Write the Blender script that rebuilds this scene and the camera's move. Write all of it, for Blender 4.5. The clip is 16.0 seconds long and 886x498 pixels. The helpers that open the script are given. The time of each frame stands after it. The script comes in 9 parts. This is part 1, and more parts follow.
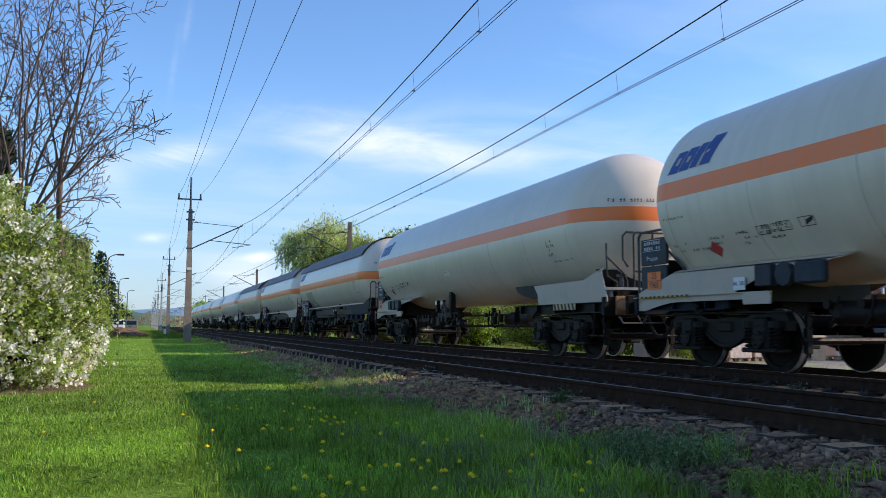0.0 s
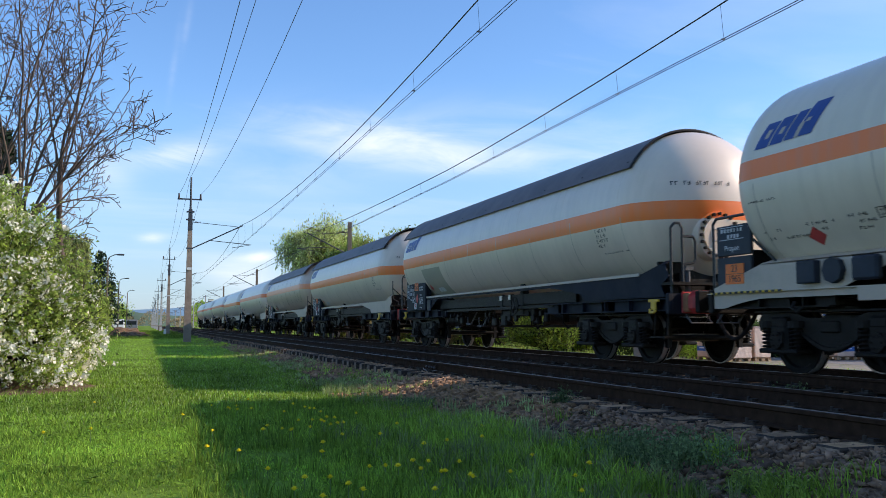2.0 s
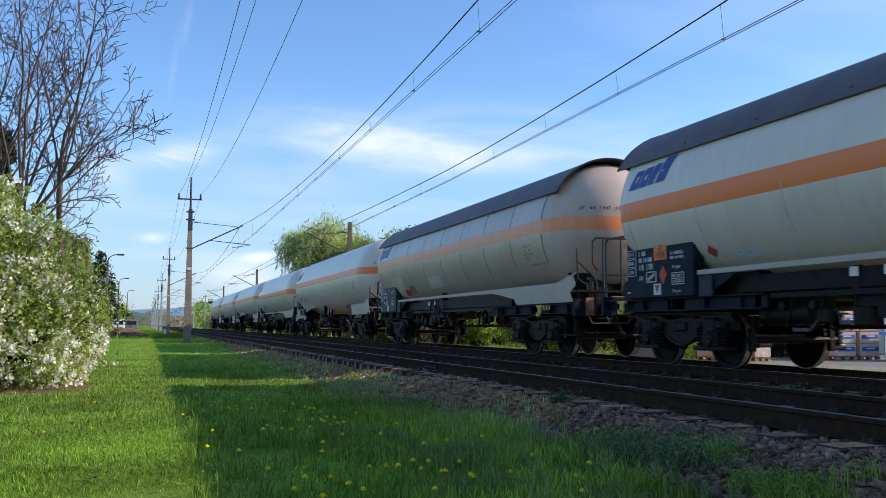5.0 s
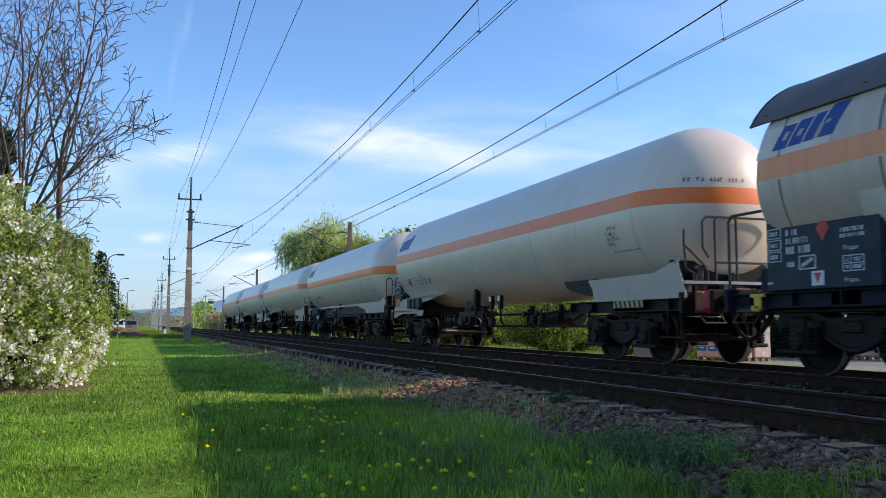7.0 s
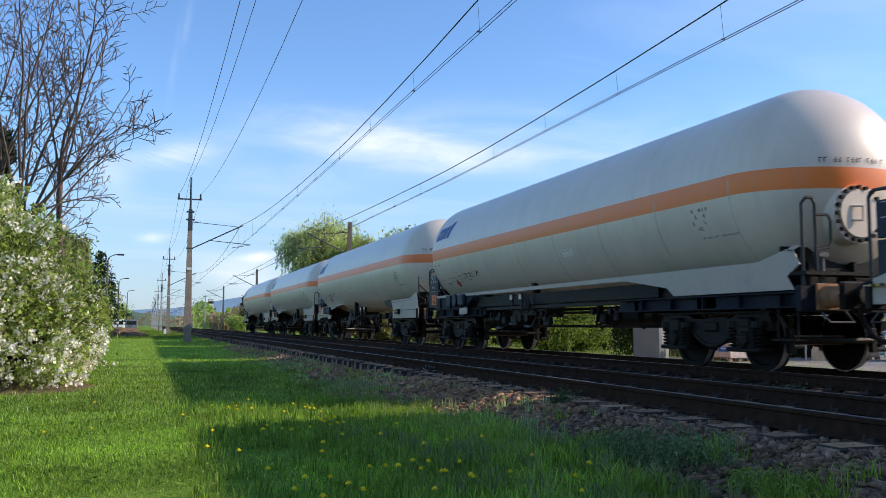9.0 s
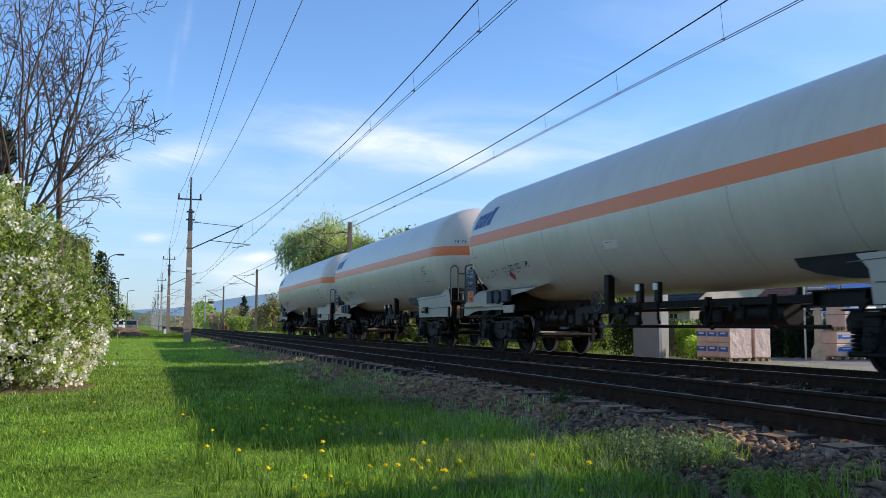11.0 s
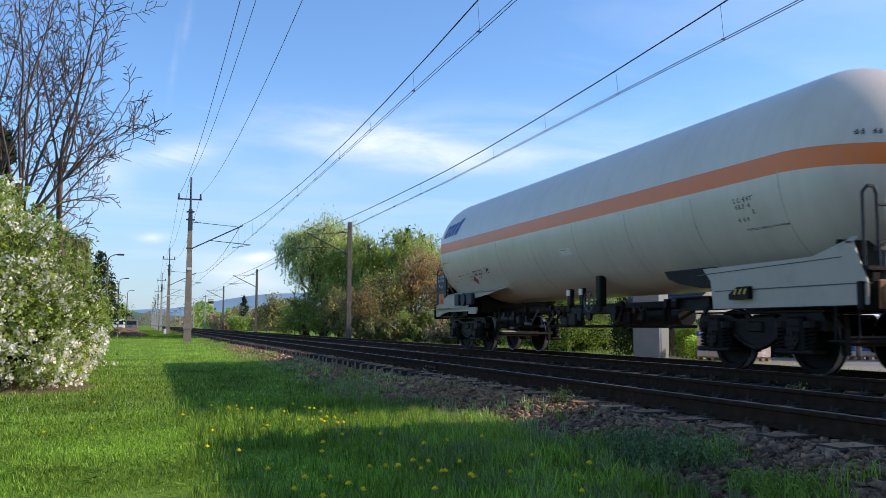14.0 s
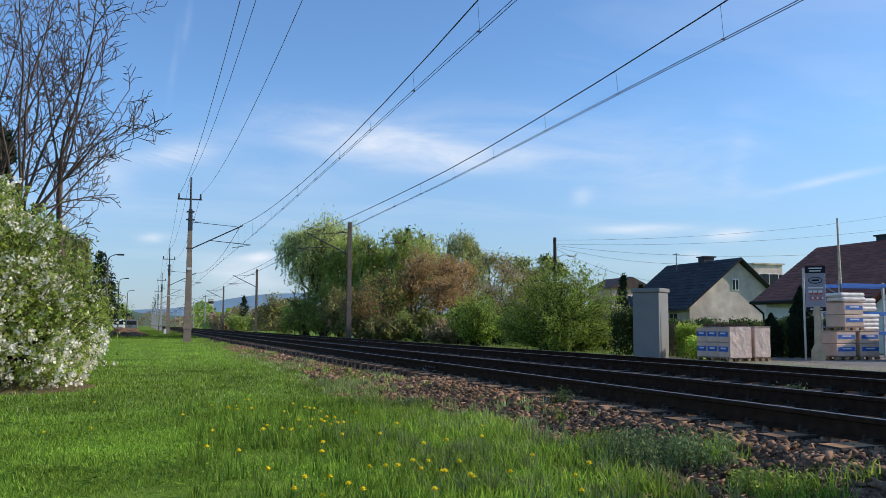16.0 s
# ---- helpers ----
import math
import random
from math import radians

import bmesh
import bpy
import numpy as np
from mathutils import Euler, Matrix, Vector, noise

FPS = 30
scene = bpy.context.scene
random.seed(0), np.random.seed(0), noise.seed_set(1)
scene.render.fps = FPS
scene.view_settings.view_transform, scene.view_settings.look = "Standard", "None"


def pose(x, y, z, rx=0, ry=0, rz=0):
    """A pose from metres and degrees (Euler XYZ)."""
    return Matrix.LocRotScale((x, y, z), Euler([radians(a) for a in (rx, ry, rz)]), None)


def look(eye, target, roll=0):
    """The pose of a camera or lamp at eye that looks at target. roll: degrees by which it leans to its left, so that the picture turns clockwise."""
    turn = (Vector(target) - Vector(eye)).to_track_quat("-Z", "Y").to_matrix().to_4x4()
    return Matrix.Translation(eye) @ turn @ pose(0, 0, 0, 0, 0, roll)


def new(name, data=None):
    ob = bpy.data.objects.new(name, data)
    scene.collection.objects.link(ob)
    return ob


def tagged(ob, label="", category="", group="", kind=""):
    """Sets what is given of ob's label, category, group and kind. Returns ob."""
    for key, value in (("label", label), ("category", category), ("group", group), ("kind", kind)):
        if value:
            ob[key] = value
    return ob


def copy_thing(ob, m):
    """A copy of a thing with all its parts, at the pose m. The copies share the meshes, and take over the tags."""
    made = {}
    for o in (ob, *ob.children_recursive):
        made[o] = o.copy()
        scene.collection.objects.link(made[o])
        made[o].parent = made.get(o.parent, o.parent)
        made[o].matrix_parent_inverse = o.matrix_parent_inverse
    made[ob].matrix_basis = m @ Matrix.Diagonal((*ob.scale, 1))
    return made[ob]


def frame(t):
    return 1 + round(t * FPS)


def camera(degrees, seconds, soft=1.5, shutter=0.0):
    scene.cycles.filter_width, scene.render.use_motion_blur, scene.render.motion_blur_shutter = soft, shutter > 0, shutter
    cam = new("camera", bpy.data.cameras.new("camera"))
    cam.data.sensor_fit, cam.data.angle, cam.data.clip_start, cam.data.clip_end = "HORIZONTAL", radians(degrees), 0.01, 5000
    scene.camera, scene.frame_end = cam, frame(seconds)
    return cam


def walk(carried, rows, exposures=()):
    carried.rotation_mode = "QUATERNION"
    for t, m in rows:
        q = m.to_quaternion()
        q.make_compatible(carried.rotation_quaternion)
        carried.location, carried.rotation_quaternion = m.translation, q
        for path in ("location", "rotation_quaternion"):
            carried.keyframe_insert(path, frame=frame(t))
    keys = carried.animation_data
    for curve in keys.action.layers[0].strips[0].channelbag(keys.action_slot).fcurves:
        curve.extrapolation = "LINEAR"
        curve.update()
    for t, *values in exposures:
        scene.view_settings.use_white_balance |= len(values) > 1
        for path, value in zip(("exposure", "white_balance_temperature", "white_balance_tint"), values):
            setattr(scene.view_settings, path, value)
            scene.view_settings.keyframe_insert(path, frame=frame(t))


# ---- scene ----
cam = camera(53.37, 16.0, soft=0.5, shutter=0.12)
EYE = Vector((0.0, 0.0, 0.666))
YAW, PITCH = 0.3235, 0.0868
AIM = EYE + Vector((math.sin(YAW) * math.cos(PITCH), math.cos(YAW) * math.cos(PITCH), math.sin(PITCH)))
walk(cam, [(0.0, look(EYE, AIM, 0.1)), (16.0, look(EYE, AIM, 0.1))], exposures=[(0.0, 0.50, 7050, 17), (14.4, 0.48, 7050, 17), (15.5, 0.50, 7050, 17), (16.0, 0.16, 6950, 15)])

# The line runs along +y; z = 0 is the top of the rails, x grows across the two tracks.
NEAR_TRACK, FAR_TRACK = 5.79, 9.546
GROUND = -0.45

# ---- world, sun ----
TO_SUN = Vector((1.85, -0.50, 1.0)).normalized()
SUN_ELEV = math.asin(TO_SUN.z)
SUN_AZ = math.atan2(TO_SUN.x, TO_SUN.y)


WISPS = [(17.4, 11.5, 9.2, 1.2, -0.068, 0.55), (18.6, 10.5, 5.2, 0.8, 0.039, 0.42), (1.46, 10.56, 2.53, 0.76, 0.145, 0.8), (12.48, 12.64, 4.82, 1.18, -0.133, 0.32), (31.16, 6.1, 3.04, 0.33, -0.002, 1.0), (36.58, 5.6, 1.31, 0.38, 0.018, 1.0), (34.54, 4.39, 0.8, 0.33, -0.022, 0.72), (42.07, 8.64, 3.19, 0.25, 0.161, 0.58), (27.58, 8.3, 0.67, 0.59, 0.102, 0.51), (6.68, 4.36, 1.06, 0.33, 0.11, 1.0), (0.3, 5.35, 0.85, 0.3, 0.107, 0.87), (5.41, 3.26, 2.61, 1.1, -0.178, 0.8), (37.21, 9.95, 0.82, 1.69, 1.526, 0.23), (33.32, 9.43, 5.0, 1.26, -0.174, 0.2), (-2.34, 8.96, 1.38, 1.26, -0.289, 0.43), (1.9, 18.4, 0.28, 1.0, 3.0, 0.14), (1.2, 16.2, 0.3, 1.3, 5.0, 0.12), (24.0, 12.8, 9.0, 1.5, -0.1, 0.2), (36.0, 12.0, 8.0, 2.2, 0.15, 0.14), (8.0, 9.2, 6.0, 1.3, 0.05, 0.2)]


def make_world():
    world = bpy.data.worlds.new("sky")
    scene.world = world
    world.use_nodes = True
    nt = world.node_tree
    nt.nodes.clear()
    n, l = nt.nodes, nt.links
    out = n.new("ShaderNodeOutputWorld")
    bg = n.new("ShaderNodeBackground")
    sky = n.new("ShaderNodeTexSky")
    sky.sky_type = "NISHITA"
    sky.sun_disc = False
    sky.sun_elevation = SUN_ELEV
    sky.sun_rotation = SUN_AZ
    sky.air_density, sky.dust_density, sky.ozone_density = 1.0, 0.2, 4.0
    tc = n.new("ShaderNodeTexCoord")
    sep = n.new("ShaderNodeSeparateXYZ")
    l.new(tc.outputs["Generated"], sep.inputs[0])
    # cloud sheet: project the view direction on a high flat layer
    add = n.new("ShaderNodeMath"); add.operation = "ADD"; add.inputs[1].default_value = 0.12
    l.new(sep.outputs["Z"], add.inputs[0])
    mx = n.new("ShaderNodeMath"); mx.operation = "MAXIMUM"; mx.inputs[1].default_value = 0.05
    l.new(add.outputs[0], mx.inputs[0])
    dv = n.new("ShaderNodeVectorMath"); dv.operation = "DIVIDE"
    cmb = n.new("ShaderNodeCombineXYZ")
    for i in range(3):
        l.new(mx.outputs[0], cmb.inputs[i])
    l.new(tc.outputs["Generated"], dv.inputs[0]); l.new(cmb.outputs[0], dv.inputs[1])
    mp = n.new("ShaderNodeMapping")
    mp.inputs["Rotation"].default_value = (0, 0, radians(22))
    mp.inputs["Scale"].default_value = (0.55, 1.5, 0.6)
    mp.inputs["Location"].default_value = (1.35, 0.2, 0.0)
    l.new(dv.outputs[0], mp.inputs[0])
    n1 = n.new("ShaderNodeTexNoise"); n1.inputs["Scale"].default_value = 1.1; n1.inputs["Detail"].default_value = 9; n1.inputs["Roughness"].default_value = 0.55
    n1.inputs["Distortion"].default_value = 0.35
    l.new(mp.outputs[0], n1.inputs["Vector"])
    r1 = n.new("ShaderNodeValToRGB")
    r1.color_ramp.elements[0].position, r1.color_ramp.elements[1].position = 0.535, 0.80
    r1.color_ramp.elements[0].color, r1.color_ramp.elements[1].color = (0, 0, 0, 1), (1, 1, 1, 1)
    l.new(n1.outputs["Fac"], r1.inputs[0])
    veil = n.new("ShaderNodeMath"); veil.operation = "MULTIPLY"; veil.inputs[1].default_value = 0.22
    l.new(r1.outputs[0], veil.inputs[0])
    # single cirrus wisps and low cumulus: azimuth and height of the middle, half widths, slope, weight
    az = n.new("ShaderNodeMath"); az.operation = "ARCTAN2"
    l.new(sep.outputs["X"], az.inputs[0]); l.new(sep.outputs["Y"], az.inputs[1])
    el = n.new("ShaderNodeMath"); el.operation = "ARCSINE"
    l.new(sep.outputs["Z"], el.inputs[0])

    def calc(op, p, q):
        k = n.new("ShaderNodeMath"); k.operation = op
        for i, v in enumerate((p, q)):
            if isinstance(v, (int, float)):
                k.inputs[i].default_value = v
            else:
                l.new(v, k.inputs[i])
        return k.outputs[0]
    total = veil.outputs[0]
    ragged = n.new("ShaderNodeMapping"); ragged.inputs["Scale"].default_value = (7.0, 7.0, 26.0); ragged.inputs["Rotation"].default_value = (0, radians(9), 0)
    l.new(tc.outputs["Generated"], ragged.inputs[0])
    n2 = n.new("ShaderNodeTexNoise"); n2.inputs["Scale"].default_value = 1.0; n2.inputs["Detail"].default_value = 8; n2.inputs["Roughness"].default_value = 0.6; n2.inputs["Distortion"].default_value = 0.8
    l.new(ragged.outputs[0], n2.inputs["Vector"])
    tear = n.new("ShaderNodeMapRange"); tear.inputs["From Min"].default_value, tear.inputs["From Max"].default_value = 0.28, 0.66
    l.new(n2.outputs["Fac"], tear.inputs["Value"])
    wisps = None
    for a0, e0, wa, we, slope, weight in WISPS:
        da = calc("SUBTRACT", az.outputs[0], radians(a0))
        de = calc("SUBTRACT", el.outputs[0], radians(e0))
        de = calc("SUBTRACT", de, calc("MULTIPLY", da, slope))
        q = calc("ADD", calc("POWER", calc("ABSOLUTE", calc("DIVIDE", da, radians(wa)), 0.0), 2.0), calc("POWER", calc("ABSOLUTE", calc("DIVIDE", de, radians(we)), 0.0), 2.0))
        g = calc("MULTIPLY", calc("POWER", 2.718, calc("MULTIPLY", q, -1.0)), weight)
        wisps = g if wisps is None else calc("ADD", wisps, g)
    total = calc("MINIMUM", calc("ADD", total, calc("MULTIPLY", wisps, tear.outputs[0])), 0.95)
    tint = n.new("ShaderNodeMixRGB"); tint.blend_type = "MULTIPLY"; tint.inputs["Fac"].default_value = 1.0
    tint.inputs["Color2"].default_value = (0.73, 0.98, 1.16, 1)
    l.new(sky.outputs[0], tint.inputs["Color1"])
    # thin veil of haze towards the horizon
    hz = n.new("ShaderNodeMapRange"); hz.inputs["From Min"].default_value = 0.0; hz.inputs["From Max"].default_value = 0.22
    hz.inputs["To Min"].default_value = 0.72; hz.inputs["To Max"].default_value = 0.0
    l.new(sep.outputs["Z"], hz.inputs["Value"])
    mixh = n.new("ShaderNodeMixRGB"); mixh.inputs["Color2"].default_value = (1.9, 2.5, 3.5, 1)
    l.new(hz.outputs[0], mixh.inputs["Fac"]); l.new(tint.outputs[0], mixh.inputs["Color1"])
    mix = n.new("ShaderNodeMixRGB"); mix.inputs["Color2"].default_value = (4.8, 5.5, 6.3, 1)
    l.new(total, mix.inputs["Fac"]); l.new(mixh.outputs[0], mix.inputs["Color1"])
    l.new(mix.outputs[0], bg.inputs["Color"])
    bg.inputs["Strength"].default_value = 0.15
    l.new(bg.outputs[0], out.inputs[0])


make_world()
sun = new("sun", bpy.data.lights.new("sun", "SUN"))
sun.data.energy, sun.data.angle, sun.data.color = 3.5, radians(0.55), (1.0, 0.92, 0.80)
sun.matrix_world = look(TO_SUN * 50, (0, 0, 0))


# ---- materials ----
def mat(name, color, rough=0.6, metal=0.0, var=0.12, scale=6.0, bump=0.0, bscale=40.0, dirt=None, dirt_amt=0.0, dscale=1.5, spec=0.4, per_piece=0.0, trans=0.0):
    """A painted or natural surface: base colour varied at two scales, optional dirt, fine relief."""
    m = bpy.data.materials.new(name)
    m.use_nodes = True
    nt = m.node_tree
    n, l = nt.nodes, nt.links
    b = n["Principled BSDF"]
    b.inputs["Roughness"].default_value, b.inputs["Metallic"].default_value = rough, metal
    b.inputs["Specular IOR Level"].default_value = spec
    tc = n.new("ShaderNodeTexCoord")
    a = n.new("ShaderNodeTexNoise"); a.inputs["Scale"].default_value = scale; a.inputs["Detail"].default_value = 6
    l.new(tc.outputs["Object"], a.inputs["Vector"])
    ramp = n.new("ShaderNodeMapRange")
    ramp.inputs["From Min"].default_value, ramp.inputs["From Max"].default_value = 0.3, 0.7
    ramp.inputs["To Min"].default_value, ramp.inputs["To Max"].default_value = 1 - var, 1 + var
    l.new(a.outputs["Fac"], ramp.inputs["Value"])
    mul = n.new("ShaderNodeMixRGB"); mul.blend_type = "MULTIPLY"; mul.inputs["Fac"].default_value = 1
    mul.inputs["Color1"].default_value = (*color, 1)
    l.new(ramp.outputs[0], mul.inputs["Color2"])
    col = mul.outputs[0]
    if per_piece:
        oi = n.new("ShaderNodeObjectInfo")
        pr = n.new("ShaderNodeMapRange"); pr.inputs["To Min"].default_value, pr.inputs["To Max"].default_value = 1 - per_piece, 1 + per_piece
        l.new(oi.outputs["Random"], pr.inputs["Value"])
        gm = n.new("ShaderNodeNewGeometry")
        pr2 = n.new("ShaderNodeMapRange"); pr2.inputs["To Min"].default_value, pr2.inputs["To Max"].default_value = 1 - per_piece, 1 + per_piece
        l.new(gm.outputs["Random Per Island"], pr2.inputs["Value"])
        for q in (pr, pr2):
            k = n.new("ShaderNodeMixRGB"); k.blend_type = "MULTIPLY"; k.inputs["Fac"].default_value = 1
            l.new(col, k.inputs["Color1"]); l.new(q.outputs[0], k.inputs["Color2"]); col = k.outputs[0]
    if dirt:
        d = n.new("ShaderNodeTexNoise"); d.inputs["Scale"].default_value = dscale; d.inputs["Detail"].default_value = 8; d.inputs["Roughness"].default_value = 0.65
        l.new(tc.outputs["Object"], d.inputs["Vector"])
        dr = n.new("ShaderNodeMapRange"); dr.inputs["From Min"].default_value, dr.inputs["From Max"].default_value = 0.45, 0.75
        dr.inputs["To Max"].default_value = dirt_amt
        l.new(d.outputs["Fac"], dr.inputs["Value"])
        k = n.new("ShaderNodeMixRGB"); k.inputs["Color2"].default_value = (*dirt, 1)
        l.new(dr.outputs[0], k.inputs["Fac"]); l.new(col, k.inputs["Color1"]); col = k.outputs[0]
    l.new(col, b.inputs["Base Color"])
    if bump:
        c = n.new("ShaderNodeTexNoise"); c.inputs["Scale"].default_value = bscale; c.inputs["Detail"].default_value = 4
        l.new(tc.outputs["Object"], c.inputs["Vector"])
        bp = n.new("ShaderNodeBump"); bp.inputs["Strength"].default_value = bump; bp.inputs["Distance"].default_value = 0.02
        l.new(c.outputs["Fac"], bp.inputs["Height"]); l.new(bp.outputs[0], b.inputs["Normal"])
    if trans:
        tr = n.new("ShaderNodeBsdfTranslucent"); l.new(col, tr.inputs["Color"])
        ms = n.new("ShaderNodeMixShader"); ms.inputs[0].default_value = trans
        l.new(b.outputs[0], ms.inputs[1]); l.new(tr.outputs[0], ms.inputs[2])
        l.new(ms.outputs[0], n["Material Output"].inputs["Surface"])
    return m


def tank_paint(name, base, grime, stripe_lo, stripe_hi, band=(1.0, 0.20, 0.024)):
    """Grey-white tank enamel with the orange band at one height, dusty streaks and faint weld lines."""
    m = mat(name, base, rough=0.42, var=0.035, scale=1.2, dirt=grime, dirt_amt=0.28, dscale=0.9, spec=0.5)
    nt = m.node_tree
    n, l = nt.nodes, nt.links
    b = n["Principled BSDF"]
    col = b.inputs["Base Color"].links[0].from_socket
    tc = n.new("ShaderNodeTexCoord"); sep = n.new("ShaderNodeSeparateXYZ"); l.new(tc.outputs["Object"], sep.inputs[0])
    # streaks that run down the shell
    mp = n.new("ShaderNodeMapping"); mp.inputs["Scale"].default_value = (0.4, 5.0, 0.35); l.new(tc.outputs["Object"], mp.inputs[0])
    st = n.new("ShaderNodeTexNoise"); st.inputs["Scale"].default_value = 1.3; st.inputs["Detail"].default_value = 7; l.new(mp.outputs[0], st.inputs["Vector"])
    sr = n.new("ShaderNodeMapRange"); sr.inputs["From Min"].default_value, sr.inputs["From Max"].default_value = 0.45, 0.8
    sr.inputs["To Max"].default_value = 0.18; l.new(st.outputs["Fac"], sr.inputs["Value"])
    k = n.new("ShaderNodeMixRGB"); k.inputs["Color2"].default_value = (*[c * 0.8 for c in grime], 1)
    # the orange band
    a = n.new("ShaderNodeMath"); a.operation = "GREATER_THAN"; a.inputs[1].default_value = stripe_lo; l.new(sep.outputs["Z"], a.inputs[0])
    c = n.new("ShaderNodeMath"); c.operation = "LESS_THAN"; c.inputs[1].default_value = stripe_hi; l.new(sep.outputs["Z"], c.inputs[0])
    p = n.new("ShaderNodeMath"); p.operation = "MULTIPLY"; l.new(a.outputs[0], p.inputs[0]); l.new(c.outputs[0], p.inputs[1])
    o = n.new("ShaderNodeMixRGB"); o.inputs["Color2"].default_value = (*band, 1)
    l.new(p.outputs[0], o.inputs["Fac"]); l.new(col, o.inputs["Color1"])
    l.new(sr.outputs[0], k.inputs["Fac"]); l.new(o.outputs[0], k.inputs["Color1"])
    l.new(k.outputs[0], b.inputs["Base Color"])
    # the band is a duller film than the enamel round it
    cw = n.new("ShaderNodeMath"); cw.operation = "MULTIPLY_ADD"; cw.inputs[1].default_value, cw.inputs[2].default_value = -0.33, 0.55
    l.new(p.outputs[0], cw.inputs[0]); l.new(cw.outputs[0], b.inputs["Coat Weight"])
    b.inputs["Coat Roughness"].default_value, b.inputs["Coat IOR"].default_value = 0.28, 1.5
    return m


STEEL_BLACK = mat("sooty_steel", (0.010, 0.0075, 0.006), rough=0.5, var=0.4, scale=5, bump=0.3, dirt=(0.018, 0.013, 0.009), dirt_amt=0.6, dscale=3, spec=0.16)
FRAME_BLUE = mat("blue_black_frame_paint", (0.010, 0.014, 0.024), rough=0.6, var=0.3, scale=3, dirt=(0.03, 0.027, 0.024), dirt_amt=0.5, spec=0.15)
BOARD_BLUE = mat("grey_blue_board_paint", (0.024, 0.032, 0.045), rough=0.5, var=0.2, scale=3, dirt=(0.06, 0.05, 0.045), dirt_amt=0.4, spec=0.2)
SKIRT_GREY = mat("light_grey_enamel", (0.50, 0.40, 0.31), rough=0.45, var=0.06, scale=2, dirt=(0.25, 0.22, 0.19), dirt_amt=0.5, dscale=2)
HOOD_GREY = mat("brown_grey_sunshade_sheet", (0.115, 0.085, 0.082), rough=0.5, var=0.2, scale=1.5, dirt=(0.16, 0.13, 0.11), dirt_amt=0.5)
DARK_GALV = mat("dull_galvanised_steel", (0.10, 0.10, 0.105), rough=0.6, metal=0.3, var=0.2)
STRIPE_PALE = mat("pale_marking_paint", (0.58, 0.42, 0.19), rough=0.6, var=0.2, dirt=(0.1, 0.08, 0.05), dirt_amt=0.5, dscale=6)
ZINC = mat("galvanised_tube", (0.42, 0.44, 0.46), rough=0.4, metal=0.7, var=0.15, scale=10)
BLACK_TUBE = mat("black_painted_tube", (0.02, 0.02, 0.022), rough=0.45, var=0.2)
WHEEL_STEEL = mat("rolled_wheel_steel", (0.009, 0.008, 0.007), rough=0.6, metal=0.1, var=0.4, scale=8, dirt=(0.025, 0.017, 0.012), dirt_amt=0.4, spec=0.12)
TREAD = mat("worn_tread_lit_rim", (0.5, 0.48, 0.46), rough=0.4, metal=0.5, var=0.3, scale=8)
AXLE_STEEL = mat("dusty_axle_steel", (0.42, 0.38, 0.33), rough=0.6, var=0.2, scale=6)
BRIGHT_STEEL = mat("polished_running_steel", (0.20, 0.18, 0.17), rough=0.5, metal=0.7, var=0.15, scale=12)
BUFFER_RUST = mat("ochre_primer_rust", (0.34, 0.16, 0.075), rough=0.6, var=0.25, scale=6, dirt=(0.05, 0.035, 0.03), dirt_amt=0.6, dscale=4)
BUFFER_RED = mat("red_buffer_enamel", (0.5, 0.04, 0.04), rough=0.4, var=0.15, dirt=(0.06, 0.03, 0.03), dirt_amt=0.5, dscale=4)
YELLOW = mat("yellow_marking_paint", (0.72, 0.45, 0.05), rough=0.5, var=0.15, dirt=(0.1, 0.08, 0.05), dirt_amt=0.5, dscale=6)
HAZARD_ORANGE = mat("orange_plate_enamel", (0.85, 0.17, 0.025), rough=0.4, var=0.08)
HAZARD_RED = mat("red_label_film", (0.55, 0.06, 0.05), rough=0.5, var=0.15)
INK = mat("black_stencil_paint", (0.03, 0.03, 0.035), rough=0.6, var=0.3)
WHITE_INK = mat("white_stencil_paint", (0.5, 0.5, 0.5), rough=0.6, var=0.2)
LOGO_BLUE = mat("blue_stencil_paint", (0.014, 0.06, 0.24), rough=0.4, var=0.08)
PAPER = mat("pale_notice_film", (0.66, 0.67, 0.66), rough=0.5, var=0.08)
NOTICE_GREY = mat("grey_notice_film", (0.88, 0.78, 0.66), rough=0.5, var=0.08)
REPAINT = mat("greenish_repaint", (0.43, 0.385, 0.29), rough=0.45, var=0.08, scale=3, dirt=(0.25, 0.22, 0.18), dirt_amt=0.3)
REPAINT_PALE = mat("pale_repaint", (0.74, 0.61, 0.50), rough=0.45, var=0.08, scale=2)
REPAINT_BROWN = mat("brown_repaint", (0.30, 0.225, 0.17), rough=0.55, var=0.25, scale=4)
SEAM = mat("dark_seam_stain", (0.22, 0.16, 0.12), rough=0.7, var=0.4, scale=4)
SEAM_FAINT = mat("dusty_weld_seam", (0.54, 0.45, 0.36), rough=0.6, var=0.3, scale=3)
RUBBER = mat("black_rubber", (0.015, 0.015, 0.015), rough=0.7, var=0.3, spec=0.12)


# ---- mesh helpers ----
def part(name, bm, material, parent=None, label="", smooth=False):
    me = bpy.data.meshes.new(name)
    bm.normal_update()
    bm.to_mesh(me)
    bm.free()
    me.materials.append(material)
    if smooth:
        me.polygons.foreach_set("use_smooth", [True] * len(me.polygons))
        me.set_sharp_from_angle(angle=radians(35))
    ob = new(name, me)
    if parent:
        ob.parent = parent
    if label:
        tagged(ob, label)
    return ob


